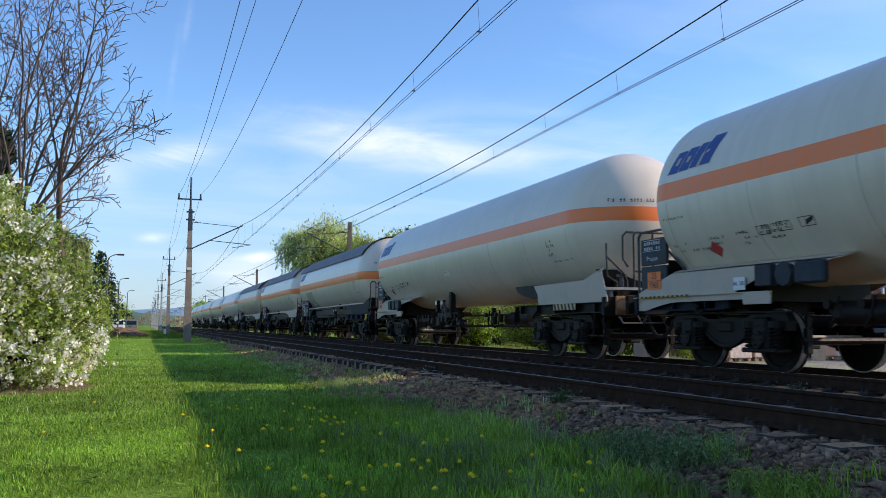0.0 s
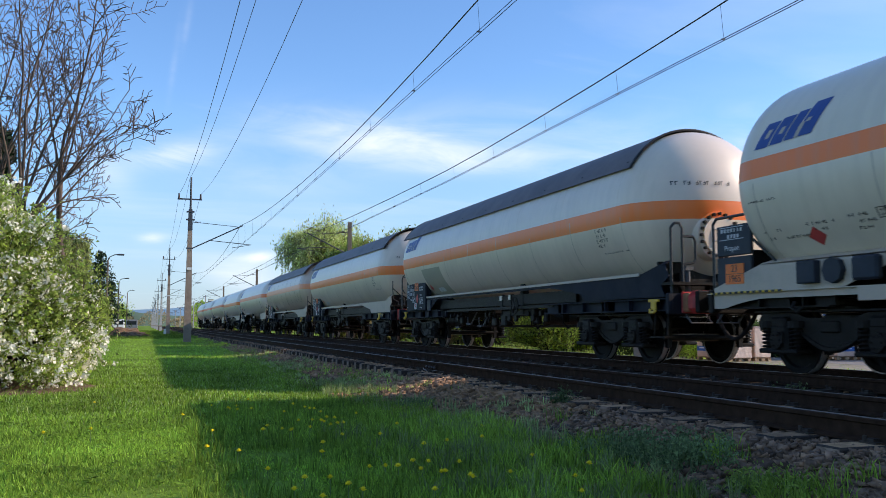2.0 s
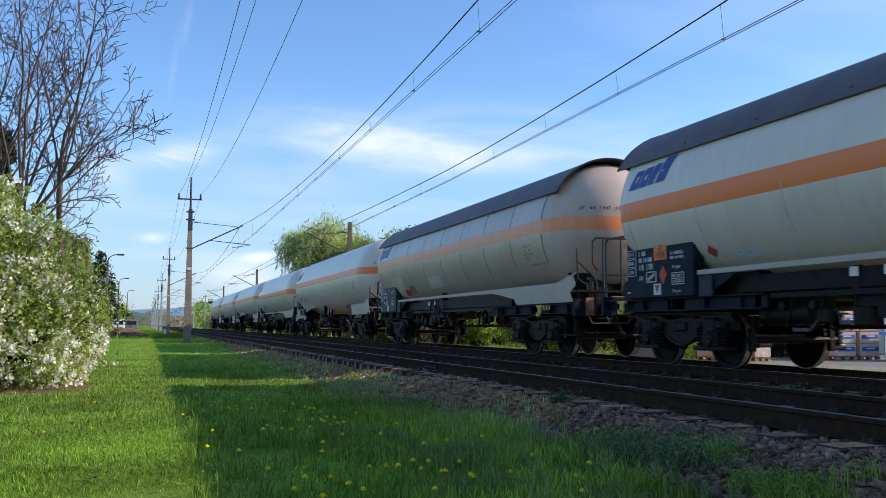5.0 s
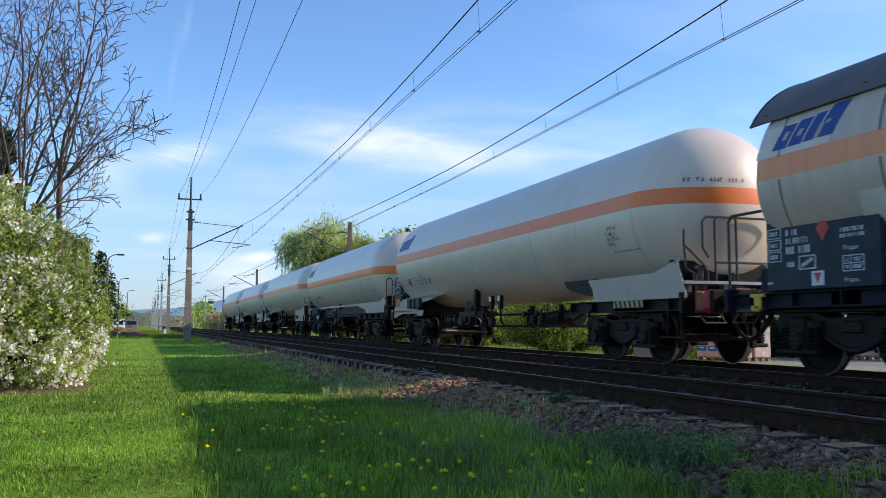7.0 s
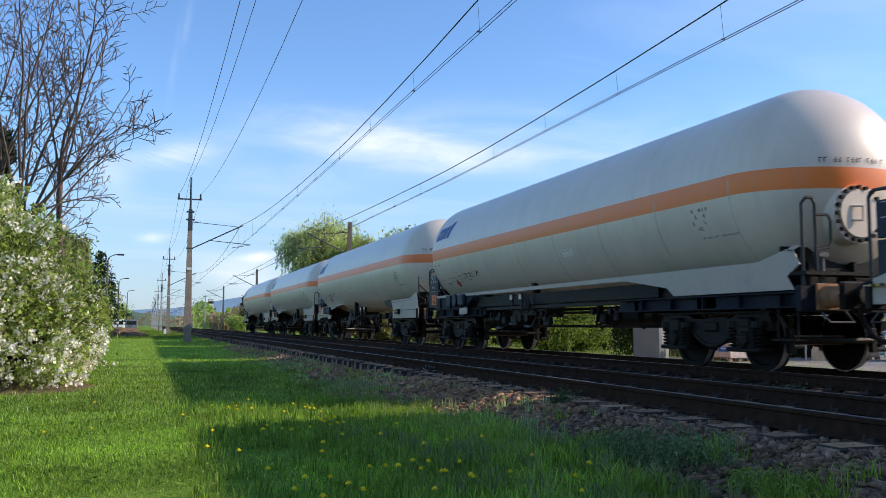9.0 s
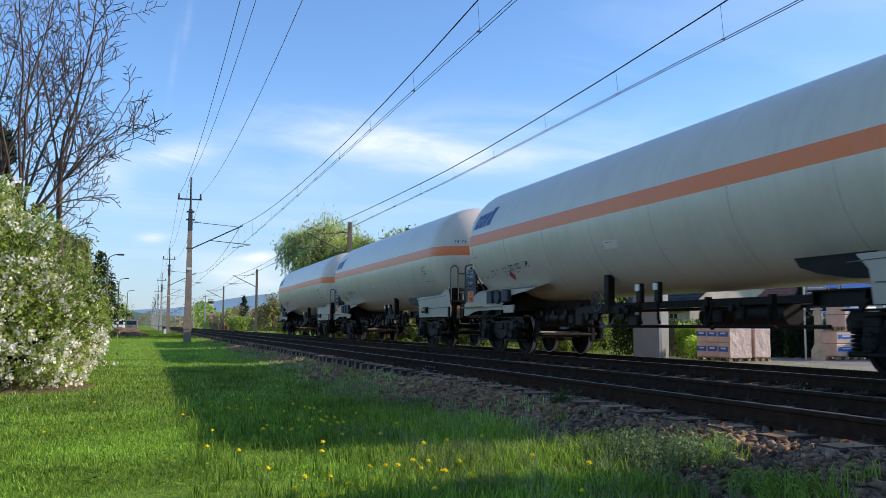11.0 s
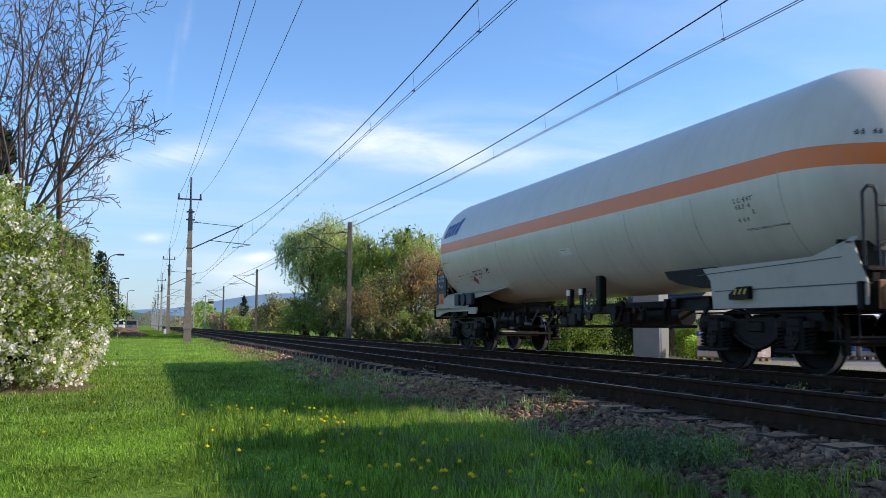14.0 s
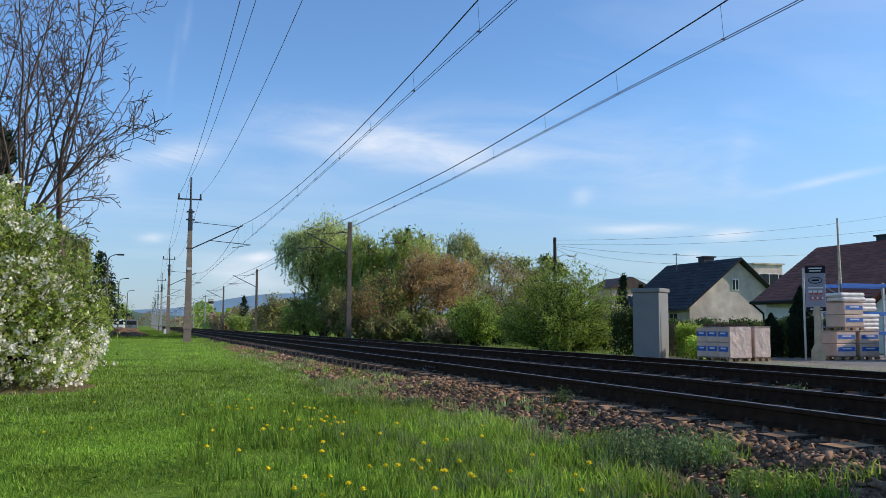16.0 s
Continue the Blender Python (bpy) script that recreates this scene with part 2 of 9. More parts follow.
def thing(name, x, y, z, label, category, group="", kind="", rz=0):
    ob = new(name)
    ob.matrix_basis = pose(x, y, z, 0, 0, rz)
    return tagged(ob, label, category, group, kind)


def box(bm, c, s, rot=None, bevel=0.0):
    m = Matrix.Translation(c) @ (rot.to_4x4() if rot else Matrix()) @ Matrix.Diagonal((*s, 1))
    r = bmesh.ops.create_cube(bm, size=1, matrix=m)
    if bevel:
        es = {e for v in r["verts"] for e in v.link_edges}
        bmesh.ops.bevel(bm, geom=list(es), offset=bevel, segments=1, affect="EDGES", profile=0.7)
    return r["verts"]


def rod(bm, p0, p1, r0, r1=None, seg=12, caps=True):
    p0, p1 = Vector(p0), Vector(p1)
    d = p1 - p0
    m = Matrix.Translation((p0 + p1) / 2) @ d.to_track_quat("Z", "Y").to_matrix().to_4x4()
    bmesh.ops.create_cone(bm, cap_ends=caps, segments=seg, radius1=r0, radius2=r0 if r1 is None else r1, depth=d.length, matrix=m)


def pipe(bm, pts, r, seg=6):
    for a, b in zip(pts, pts[1:]):
        rod(bm, a, b, r, seg=seg)
    for q in pts[1:-1]:
        bmesh.ops.create_icosphere(bm, subdivisions=1, radius=r * 1.04, matrix=Matrix.Translation(q))


def hose(bm, pts, r, seg=8, across=(1, 0, 0)):
    """One unbroken bent tube; across is a direction that the tube never takes."""
    pts = [Vector(p) for p in pts]
    rings = []
    for i, p in enumerate(pts):
        d = (pts[min(i + 1, len(pts) - 1)] - pts[max(i - 1, 0)]).normalized()
        u = Vector(across); u = (u - d * u.dot(d)).normalized()
        w = d.cross(u)
        rings.append([bm.verts.new(p + (u * math.cos(2 * math.pi * k / seg) + w * math.sin(2 * math.pi * k / seg)) * r) for k in range(seg)])
    fs = [bm.faces.new((a[k], a[(k + 1) % seg], b[(k + 1) % seg], b[k])) for a, b in zip(rings, rings[1:]) for k in range(seg)]
    fs += [bm.faces.new(rings[0]), bm.faces.new(rings[-1])]
    bmesh.ops.recalc_face_normals(bm, faces=fs)


def prism(bm, poly, x0, x1):
    """A plate: the outline poly of (y, z) pushed from x0 to x1."""
    a = [bm.verts.new((x0, y, z)) for y, z in poly]
    b = [bm.verts.new((x1, y, z)) for y, z in poly]
    n = len(poly)
    fs = [bm.faces.new(a), bm.faces.new(b[::-1])]
    for i in range(n):
        fs.append(bm.faces.new((a[i], b[i], b[(i + 1) % n], a[(i + 1) % n])))
    bmesh.ops.recalc_face_normals(bm, faces=fs)


def lathe_y(bm, profile, seg=48, z0=0.0):
    """Turn a profile of (y, radius) round the y axis at height z0."""
    rings = []
    for y, r in profile:
        rings.append([bm.verts.new((r * math.sin(a), y, z0 + r * math.cos(a))) for a in (2 * math.pi * i / seg for i in range(seg))] if r > 1e-4 else [bm.verts.new((0, y, z0))])
    for A, B in zip(rings, rings[1:]):
        for i in range(seg):
            j = (i + 1) % seg
            if len(A) == 1:
                bm.faces.new((A[0], B[j], B[i]))
            elif len(B) == 1:
                bm.faces.new((A[i], A[j], B[0]))
            else:
                bm.faces.new((A[i], A[j], B[j], B[i]))
    bmesh.ops.recalc_face_normals(bm, faces=bm.faces[:])


def lathe_x(bm, profile, cx, cy, cz, seg=28, caps=True):
    """Turn a profile of (x, radius) round an axis across the wagon."""
    rings = []
    for x, r in profile:
        r = max(r, 0.002)
        rings.append([bm.verts.new((cx + x, cy + r * math.sin(a), cz + r * math.cos(a))) for a in (2 * math.pi * i / seg for i in range(seg))])
    new_f = []
    for A, B in zip(rings, rings[1:]):
        for i in range(seg):
            j = (i + 1) % seg
            new_f.append(bm.faces.new((A[i], A[j], B[j], B[i])))
    if caps:
        new_f.append(bm.faces.new(rings[0])), new_f.append(bm.faces.new(rings[-1]))
    bmesh.ops.recalc_face_normals(bm, faces=new_f)


def raw_mesh(name, verts, faces, material, parent=None, smooth=False):
    """One mesh from numpy arrays: verts (n, 3), faces (m, k), all faces of one size."""
    me = bpy.data.meshes.new(name)
    verts = np.asarray(verts, np.float32); faces = np.asarray(faces, np.int32)
    k = faces.shape[1]
    me.vertices.add(len(verts)); me.vertices.foreach_set("co", verts.ravel())
    me.loops.add(faces.size); me.loops.foreach_set("vertex_index", faces.ravel())
    me.polygons.add(len(faces)); me.polygons.foreach_set("loop_start", np.arange(0, faces.size, k, dtype=np.int32))
    me.update(calc_edges=True)
    if smooth:
        me.polygons.foreach_set("use_smooth", np.ones(len(faces), bool))
    me.materials.append(material)
    ob = new(name, me)
    if parent:
        ob.parent = parent
    return ob


# ---- ground and line ----
GRASS_SOIL = mat("grassy_soil", (0.15, 0.245, 0.034), spec=0.04, rough=0.95, var=0.35, scale=2.5, bump=0.8, bscale=30, dirt=(0.11, 0.17, 0.026), dirt_amt=0.5, dscale=1.2)
BALLAST = mat("weathered_ballast", (0.125, 0.072, 0.044), rough=0.9, var=0.5, scale=14, bump=1.0, bscale=22, dirt=(0.10, 0.06, 0.038), dirt_amt=0.6, dscale=0.8, spec=0.12)
RAIL_SIDE = mat("rusty_rail_steel", (0.042, 0.024, 0.016), rough=0.85, var=0.35, scale=9, dirt=(0.05, 0.026, 0.016), dirt_amt=0.5, dscale=5, spec=0.04)
# tan for the top faces of the near track's sleepers
SLEEPER_TOP = mat("tan_sleeper_top", (0.37, 0.205, 0.097), rough=0.9, var=0.3, scale=9, bump=0.6, bscale=25, dirt=(0.07, 0.05, 0.04), dirt_amt=0.6, dscale=5, per_piece=0.35)
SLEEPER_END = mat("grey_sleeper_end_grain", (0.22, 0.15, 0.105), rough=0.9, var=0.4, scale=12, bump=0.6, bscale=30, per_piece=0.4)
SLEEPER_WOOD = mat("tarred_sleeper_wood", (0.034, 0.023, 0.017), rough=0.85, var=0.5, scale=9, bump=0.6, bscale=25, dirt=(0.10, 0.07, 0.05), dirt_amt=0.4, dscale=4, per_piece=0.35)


def make_ground():
    bm = bmesh.new()
    xs = [-1500, -300, -60, -25, -12, -6, -3, 0, 2, 3.2, 4.2, 11.4, 12.6, 14, 18, 26, 60, 300, 1500]
    ys = [-800, -60, -10, 0, 5, 10, 16, 24, 34, 50, 80, 140, 300, 900, 2500]
    g = [[bm.verts.new((x, y, GROUND + (0.0 if abs(x) > 40 else 0.03 * math.sin(x * 1.3 + y * 0.4)))) for y in ys] for x in xs]
    for i in range(len(xs) - 1):
        for j in range(len(ys) - 1):
            bm.faces.new((g[i][j], g[i + 1][j], g[i + 1][j + 1], g[i][j + 1]))
    tagged(part("ground", bm, GRASS_SOIL), "grassy verge of short spring lawn beside the line", "ground", kind="structure")


def shoulder_drop(x, y):
    """The shoulder has sunk along the sleepers and leaves their ends bare."""
    return np.interp(y, [14.0, 17.0], [-0.02, 0.095]) * np.exp(-((x - 4.45) / 0.24) ** 4)


def make_ballast():
    prof = [(2.4, GROUND - 0.1), (2.8, GROUND + 0.005), (3.2, GROUND + 0.02), (3.75, -0.40), (4.3, -0.27), (4.62, -0.24), (4.75, -0.215), (6.6, -0.215), (7.65, -0.25), (8.3, -0.215), (10.6, -0.215), (11.2, -0.25), (12.2, GROUND - 0.1)]
    bm = bmesh.new()
    ys = [-40 + 4 * i for i in range(30)] + [90 + 20 * i for i in range(40)]
    rows = [[bm.verts.new((x, y, z - shoulder_drop(x, y))) for x, z in prof] for y in ys]
    for a, b in zip(rows, rows[1:]):
        for i in range(len(prof) - 1):
            bm.faces.new((a[i], a[i + 1], b[i + 1], b[i]))
    tagged(part("ballast_bed", bm, BALLAST), "brown weathered stone ballast bed under two tracks", "ballast", kind="structure")


def make_rail(x, label):
    prof = [(-0.075, -0.172), (0.075, -0.172), (0.075, -0.160), (0.012, -0.140), (0.009, -0.045), (0.034, -0.036), (0.036, -0.008), (0.026, -0.001),
            (-0.026, -0.001), (-0.036, -0.008), (-0.034, -0.036), (-0.009, -0.045), (-0.012, -0.140), (-0.075, -0.160)]
    bm = bmesh.new()
    a = [bm.verts.new((px, -40, pz)) for px, pz in prof]
    b = [bm.verts.new((px, 900, pz)) for px, pz in prof]
    for i in range(len(prof)):
        bm.faces.new((a[i], a[(i + 1) % len(prof)], b[(i + 1) % len(prof)], b[i]))
    bmesh.ops.recalc_face_normals(bm, faces=bm.faces[:])
    rail = part("rail", bm, RAIL_SIDE)
    rail.location.x = x
    tagged(rail, label, "rail", "rails of the line")
    bm = bmesh.new()
    box(bm, (0.0, 430, 0.0005), (0.046, 940, 0.002))
    part("running_surface", bm, BRIGHT_STEEL, rail, "polished running surface")
    return rail


make_ground()
make_ballast()
def make_joint(rail, y):
    """A bolted joint: a fishplate on either side of the web, with its bolts and a copper bond."""
    for s in (-1, 1):
        bm = bmesh.new()
        box(bm, (s * 0.026, y, -0.092), (0.026, 0.62, 0.085), bevel=0.006)
        plate = part("fishplate", bm, RAIL_SIDE, rail)
        for q in (-0.24, -0.08, 0.08, 0.24):
            bm = bmesh.new()
            rod(bm, (s * 0.036, y + q, -0.092), (s * 0.066, y + q, -0.092), 0.019, seg=6)
            part("bolt", bm, DARK_GALV, plate)
    bm = bmesh.new()
    hose(bm, [(-0.06, y - 0.42, -0.13), (-0.085, y - 0.25, -0.155), (-0.10, y, -0.16), (-0.085, y + 0.25, -0.155), (-0.06, y + 0.42, -0.13)], 0.009, seg=6)
    part("rail_bond", bm, BRIGHT_STEEL, rail, "pale metal bond wire at the joint")


for x in (NEAR_TRACK - 0.752, NEAR_TRACK + 0.752, FAR_TRACK - 0.752, FAR_TRACK + 0.752):
    rail = make_rail(x, "rusty steel rail with a polished running surface")
    if x < NEAR_TRACK:
        make_joint(rail, 15.6)


# ---- the train ----
def shell_point(r, zc, y, phi, lift=0.004):
    """A point of the tank shell: phi is the angle over the horizontal on the side towards -x."""
    a = radians(phi)
    return Vector((-(r + lift) * math.cos(a), y, zc + (r + lift) * math.sin(a)))


def shell_patch(bm, r, zc, y0, y1, p0, p1, slant=0.0, lift=0.004, n=4):
    """A thin patch of film on the shell. slant shifts its upper edge along -y."""
    rows = []
    for i in range(n + 1):
        f = i / n
        ph = p0 + (p1 - p0) * f
        rows.append([bm.verts.new(shell_point(r, zc, y - slant * f, ph, lift)) for y in (y0, y1)])
    for a, b in zip(rows, rows[1:]):
        bm.faces.new((a[0], b[0], b[1], a[1]))


FRONT_HEAD, FRONT_SHARP = 1.16, 0.92


def make_tank(parent, ya, yb, r, zc, paint):
    """The pressure vessel: a barrel with deep dished heads and faint weld grooves."""
    bm = bmesh.new()
    head = 0.86
    dish = [(head * (1 - math.sin(a)), r * math.cos(a) ** 0.80) for a in (math.pi / 2 * (1 - i / 16) for i in range(17))]
    prof = [(ya + FRONT_HEAD * (1 - math.sin(a)), r * math.cos(a) ** FRONT_SHARP) for a in (math.pi / 2 * (1 - i / 16) for i in range(17))]
    n = 6
    for i in range(n + 1):
        y = ya + FRONT_HEAD + 0.08 + (yb - ya - head - FRONT_HEAD - 0.16) * i / n
        prof += [(y - 0.06, r), (y - 0.012, r), (y - 0.008, r), (y - 0.004, r - 0.003), (y + 0.004, r - 0.003), (y + 0.008, r), (y + 0.012, r), (y + 0.06, r)]
    prof += [(yb - d, q) for d, q in dish[::-1]]
    clean = []
    for y, q in prof:
        if not clean or y > clean[-1][0] + 1e-5:
            clean.append((y, q))
    lathe_y(bm, clean, seg=80, z0=zc)
    return part("tank", bm, paint, parent, smooth=True)


def make_hood(parent, ya, yb, r, zc):
    bm = bmesh.new()
    steps = 30
    rings = []
    for rr in (r + 0.028, r + 0.048):
        for y in (ya + 0.62, yb - 0.35):
            rings.append([bm.verts.new(shell_point(rr, zc, y, 29.5 + (180 - 59) * i / steps, 0)) for i in range(steps + 1)])
    a, b, c, d = rings
    for i in range(steps):
        bm.faces.new((a[i], a[i + 1], b[i + 1], b[i])); bm.faces.new((c[i], d[i], d[i + 1], c[i + 1]))
        bm.faces.new((a[i], c[i], c[i + 1], a[i + 1])); bm.faces.new((b[i], b[i + 1], d[i + 1], d[i]))
    for i in (0, steps):
        bm.faces.new((a[i], b[i], d[i], c[i]))
    bmesh.ops.recalc_face_normals(bm, faces=bm.faces[:])
    hood = part("sunshade", bm, HOOD_GREY, parent, "dark grey-brown sheet sunshade", smooth=True)
    for s in (-1, 1):
        for y0 in np.linspace(ya + 0.8, yb - 0.6, 9):
            bm = bmesh.new()
            box(bm, shell_point(r, zc, y0, 34 if s < 0 else 146, 0.012), (0.05, 0.05, 0.10))
            part("bracket", bm, BLACK_TUBE, hood)
    for y in (ya + 0.62, yb - 0.35):
        bm = bmesh.new()
        pts = [shell_point(r + 0.04, zc, y, 29.5 + 121 * i / 20, 0) for i in range(21)]
        hose(bm, pts, 0.022, seg=6, across=(0, 1, 0))
        part("edge_rim", bm, BLACK_TUBE, hood)
    return hood


def logo_blocks(parent, r, zc, y, phi, high=1.0):
    """A blue mark of four slanted plain blocks, drawn without letters; the last stands higher."""
    bm = bmesh.new()
    x = y
    for w, lo, hi in ((0.27, 0.0, 14.5), (0.26, 0.4, 15.5), (0.20, 0.8, 16.5), (0.30, 1.0, 20.0)):
        shell_patch(bm, r, zc, x, x - w, phi + lo * high, phi + hi * high, slant=0.011 * (hi - lo), lift=0.005, n=6)
        x -= w + 0.03
    mark = part("blue_mark", bm, LOGO_BLUE, parent, "slanted blue block mark")
    # pale slits that part each block
    x = y
    for w, lo, hi, at in ((0.27, 5.0, 10.0, 0.45), (0.26, 5.5, 9.5, 0.40), (0.20, 1.0, 9.0, 0.72), (0.30, 8.5, 10.5, 0.30)):
        bm = bmesh.new()
        shell_patch(bm, r, zc, x - w * at - 0.05, x - w * at - 0.13, phi + lo * high, phi + hi * high, slant=0.011 * (hi - lo), lift=0.007, n=3)
        part("slit", bm, SKIRT_GREY, mark)
        x -= w + 0.03
    return mark


# how far the red label lies from the tip of each tank
DIAMOND = {0: 1.87, 1: 1.85, 5: 1.92, 6: 2.3, 7: 2.94, 8: 2.0, 9: 2.94}


def glyph_row(bm, r, zc, y, phi, count, rng, high=1.5, wide=0.034):
    """A row of small upright bars on the shell, read along -y; a gap now and then."""
    for _ in range(count):
        if rng.random() < 0.84:
            w0 = wide * rng.uniform(0.7, 1.1)
            lo, hi = phi, phi + high
            if rng.random() < 0.5:
                shell_patch(bm, r, zc, y, y - w0 * 0.35, lo, hi, n=1)
                shell_patch(bm, r, zc, y, y - w0, *((hi - 0.35, hi) if rng.random() < 0.5 else (lo, lo + 0.35)), lift=0.0055, n=1)
            else:
                shell_patch(bm, r, zc, y - w0 * 0.6, y - w0, lo, hi, n=1)
                shell_patch(bm, r, zc, y, y - w0, (lo + hi) / 2 - 0.2, (lo + hi) / 2 + 0.2, lift=0.0055, n=1)
        y -= wide * 1.4


def tank_lettering(parent, r, zc, ya, yb, rng, board, k):
    """Stencil rows and labels as plain bars on the shell."""
    if not board:
        bm = bmesh.new()
        y = yb - 0.55
        glyph_row(bm, r, zc, y - 0.25, -14, 12, rng, 1.2)
        for d, ph, c in ((0.3, -18, 2), (0.62, -17.5, 2), (1.2, -16.5, 9), (0.42, -22, 2), (0.75, -22.5, 8), (1.32, -20, 4), (1.95, -15.5, 6), (2.1, -19, 5), (2.05, -22.5, 4), (2.55, -14, 7), (2.6, -17.5, 6), (2.65, -21, 5)):
            glyph_row(bm, r, zc, y - d, ph - (7.5 if k == 5 else 14), c, rng, 1.7, 0.042)
        for j, (d, lo, hi, wd) in enumerate(((2.42, -32.0, -26.5, 0.27), (2.86, -31.4, -25.9, 0.27), (3.30, -30.8, -25.3, 0.29))):
            for e0, e1 in ((lo, lo + 0.4), (hi - 0.4, hi)):
                shell_patch(bm, r, zc, y - d, y - d - wd, e0, e1, n=1)
            for q in (0, wd - 0.012):
                shell_patch(bm, r, zc, y - d - q, y - d - q - 0.012, lo, hi, n=2)
            if j == 2:
                for q in range(3):
                    shell_patch(bm, r, zc, y - d - 0.10 - 0.05 * q, y - d - 0.15 - 0.05 * q, lo + 1.0 + 0.8 * q, hi - 1.6 + 0.5 * q, slant=0.03, n=2)
            else:
                glyph_row(bm, r, zc, y - d - 0.05, hi - 2.4, 4, rng, 1.7, 0.036)
                glyph_row(bm, r, zc, y - d - 0.05, lo + 0.9, 4, rng, 1.4, 0.036)
        tagged(part("stencil_marking", bm, INK, parent, "black stencil rows"), kind="stuff")
    bm = bmesh.new()
    yy = ya + 2.15
    for j, c in enumerate((5, 4, 5, 3)):
        glyph_row(bm, r, zc, yy, -13.0 - j * 3.7, c, rng, 2.6, 0.066)
    glyph_row(bm, r, zc, yy - 0.12, -29.6, 16, rng, 1.3, 0.04)
    tagged(part("test_stencil", bm, INK, parent, "black stencil rows"), kind="stuff")
    # number row on the head, as bars
    bm = bmesh.new()
    zz, x0 = (zc + 0.185, -0.75) if k == 6 else (zc + 0.345, -0.99)
    for word in (2, 2, 4, 3, 1):
        for _ in range(word):
            wd = 0.042
            for xa, xb, za, zb in ((0, 0.014, 0, 0.07), (0, wd, 0.056, 0.07)) if rng.random() < 0.5 else ((wd - 0.014, wd, 0, 0.07), (0, wd, 0.0, 0.014), (0, wd, 0.03, 0.042)):
                vs = []
                for x, z in ((x0 + xa, zz + za), (x0 + xb, zz + za), (x0 + xb, zz + zb), (x0 + xa, zz + zb)):
                    q = min(0.999, math.hypot(x, z - zc) / r)
                    a = math.acos(q ** (1 / FRONT_SHARP))
                    vs.append(bm.verts.new((x, ya + FRONT_HEAD * (1 - math.sin(a)) - 0.012, z)))
                bm.faces.new(vs)
            x0 += 0.062
        x0 += 0.07
    tagged(part("end_stencil", bm, INK, parent, "black stencil bars"), kind="stuff")
    bm = bmesh.new()
    yd = yb - DIAMOND.get(k, 2.6) if not board else yb - 2.95
    hw, hp, low = (0.16, 5.8, -27 if k == 5 else -37) if not board else (0.13, 4.6, -38)
    if k == 4:
        shell_patch(bm, r, zc, yb - 3.3, yb - 3.92, -45.5, -36.5, slant=0.12, lift=0.006, n=4)
    else:
        bm.faces.new([bm.verts.new(shell_point(r, zc, yd - dy, low + dp, 0.006)) for dy, dp in ((-hw, 0), (0, hp), (hw, 0), (0, -hp))])
    part("hazard_label", bm, HAZARD_RED, parent, "red label" if k == 4 else "red diamond label")
    # pale rectangle with bars
    bm = bmesh.new()
    y0, p0, wd = (yb - 3.48, -45, 0.53) if board else ({1: 0.45, 6: -1.35, 9: -0.35}.get(k, 0.6), -26.5, 0.5)
    shell_patch(bm, r, zc, y0, y0 - wd, p0, p0 + 6, n=3)
    pn = part("notice_panel", bm, PAPER if board else NOTICE_GREY, parent, "pale rectangular panel")
    if board:
        bm = bmesh.new()
        glyph_row(bm, r, zc, y0 - 0.08, p0 + 1.5, 6, rng, 3.0, 0.05)
        tagged(part("notice_text", bm, INK, pn), kind="stuff")
    else:
        bm = bmesh.new()
        shell_patch(bm, r, zc, y0 - 0.06, y0 - 0.34, p0 + 4.6, p0 + 5.0, lift=0.006, n=1)
        part("torn_edge", bm, SEAM, pn, "dark torn upper edge")
    if k != 4:
        for i in range(8):
            bm = bmesh.new()
            y1 = ya + 1.15 + (yb - ya - 2.1) * i / 7
            shell_patch(bm, r, zc, y1 + 0.011, y1 - 0.011, -58, rng.uniform(-6, 4), lift=0.002, n=10)
            part("weld_seam", bm, SEAM_FAINT, parent, "faint weld seam")
    if k == 4:
        for i in range(9):
            y1 = ya + 1.1 + (yb - ya - 2.2) * i / 8
            for p0, p1 in ((rng.uniform(-38, -26), -4.5), (7.5, 30)):
                bm = bmesh.new()
                shell_patch(bm, r, zc, y1 + 0.02, y1 - 0.02, p0, p1, lift=0.003, n=10)
                part("weld_seam", bm, SEAM, parent, "dark stained weld seam")
        for d, p0, p1, wd, mt, tone in ((0.62, 8.0, 25.0, 1.40, REPAINT_PALE, "pale repainted patch round the mark"), (2.3, -49, -18, 1.25, REPAINT_PALE, "pale repainted patch"), (3.98, -43, -31, 0.6, REPAINT_BROWN, "brown patch beside the red label"), (6.3, -39, -24, 1.15, REPAINT_PALE, "large pale repainted patch")):
            bm = bmesh.new()
            shell_patch(bm, r, zc, yb - d, yb - d - wd, p0, p1, slant=0.12, lift=0.0025, n=8)
            part("repaint_patch", bm, mt, parent, tone)
    if k == 3:
        # a square of newer paint on the front head
        bm = bmesh.new()
        rows = []
        for i in range(7):
            z = zc + 0.42 + 0.62 * i / 6
            row = []
            for j in range(7):
                x = -0.78 + 0.62 * j / 6
                a = math.acos(min(0.999, math.hypot(x, z - zc) / r) ** (1 / FRONT_SHARP))
                row.append(bm.verts.new((x, ya + FRONT_HEAD * (1 - math.sin(a)) - 0.008, z)))
            rows.append(row)
        for p, q in zip(rows, rows[1:]):
            for j in range(6):
                bm.faces.new((p[j], p[j + 1], q[j + 1], q[j]))
        part("repaint_patch", bm, REPAINT_PALE, parent, "pale square of newer paint", smooth=True)
    if k == 2:
        bm = bmesh.new()
        shell_patch(bm, r, zc, yb - 2.85, yb - 4.6, -50, -14, slant=-0.2, lift=0.0025, n=8)
        part("repaint_patch", bm, REPAINT, parent, "slightly greener repainted patch")


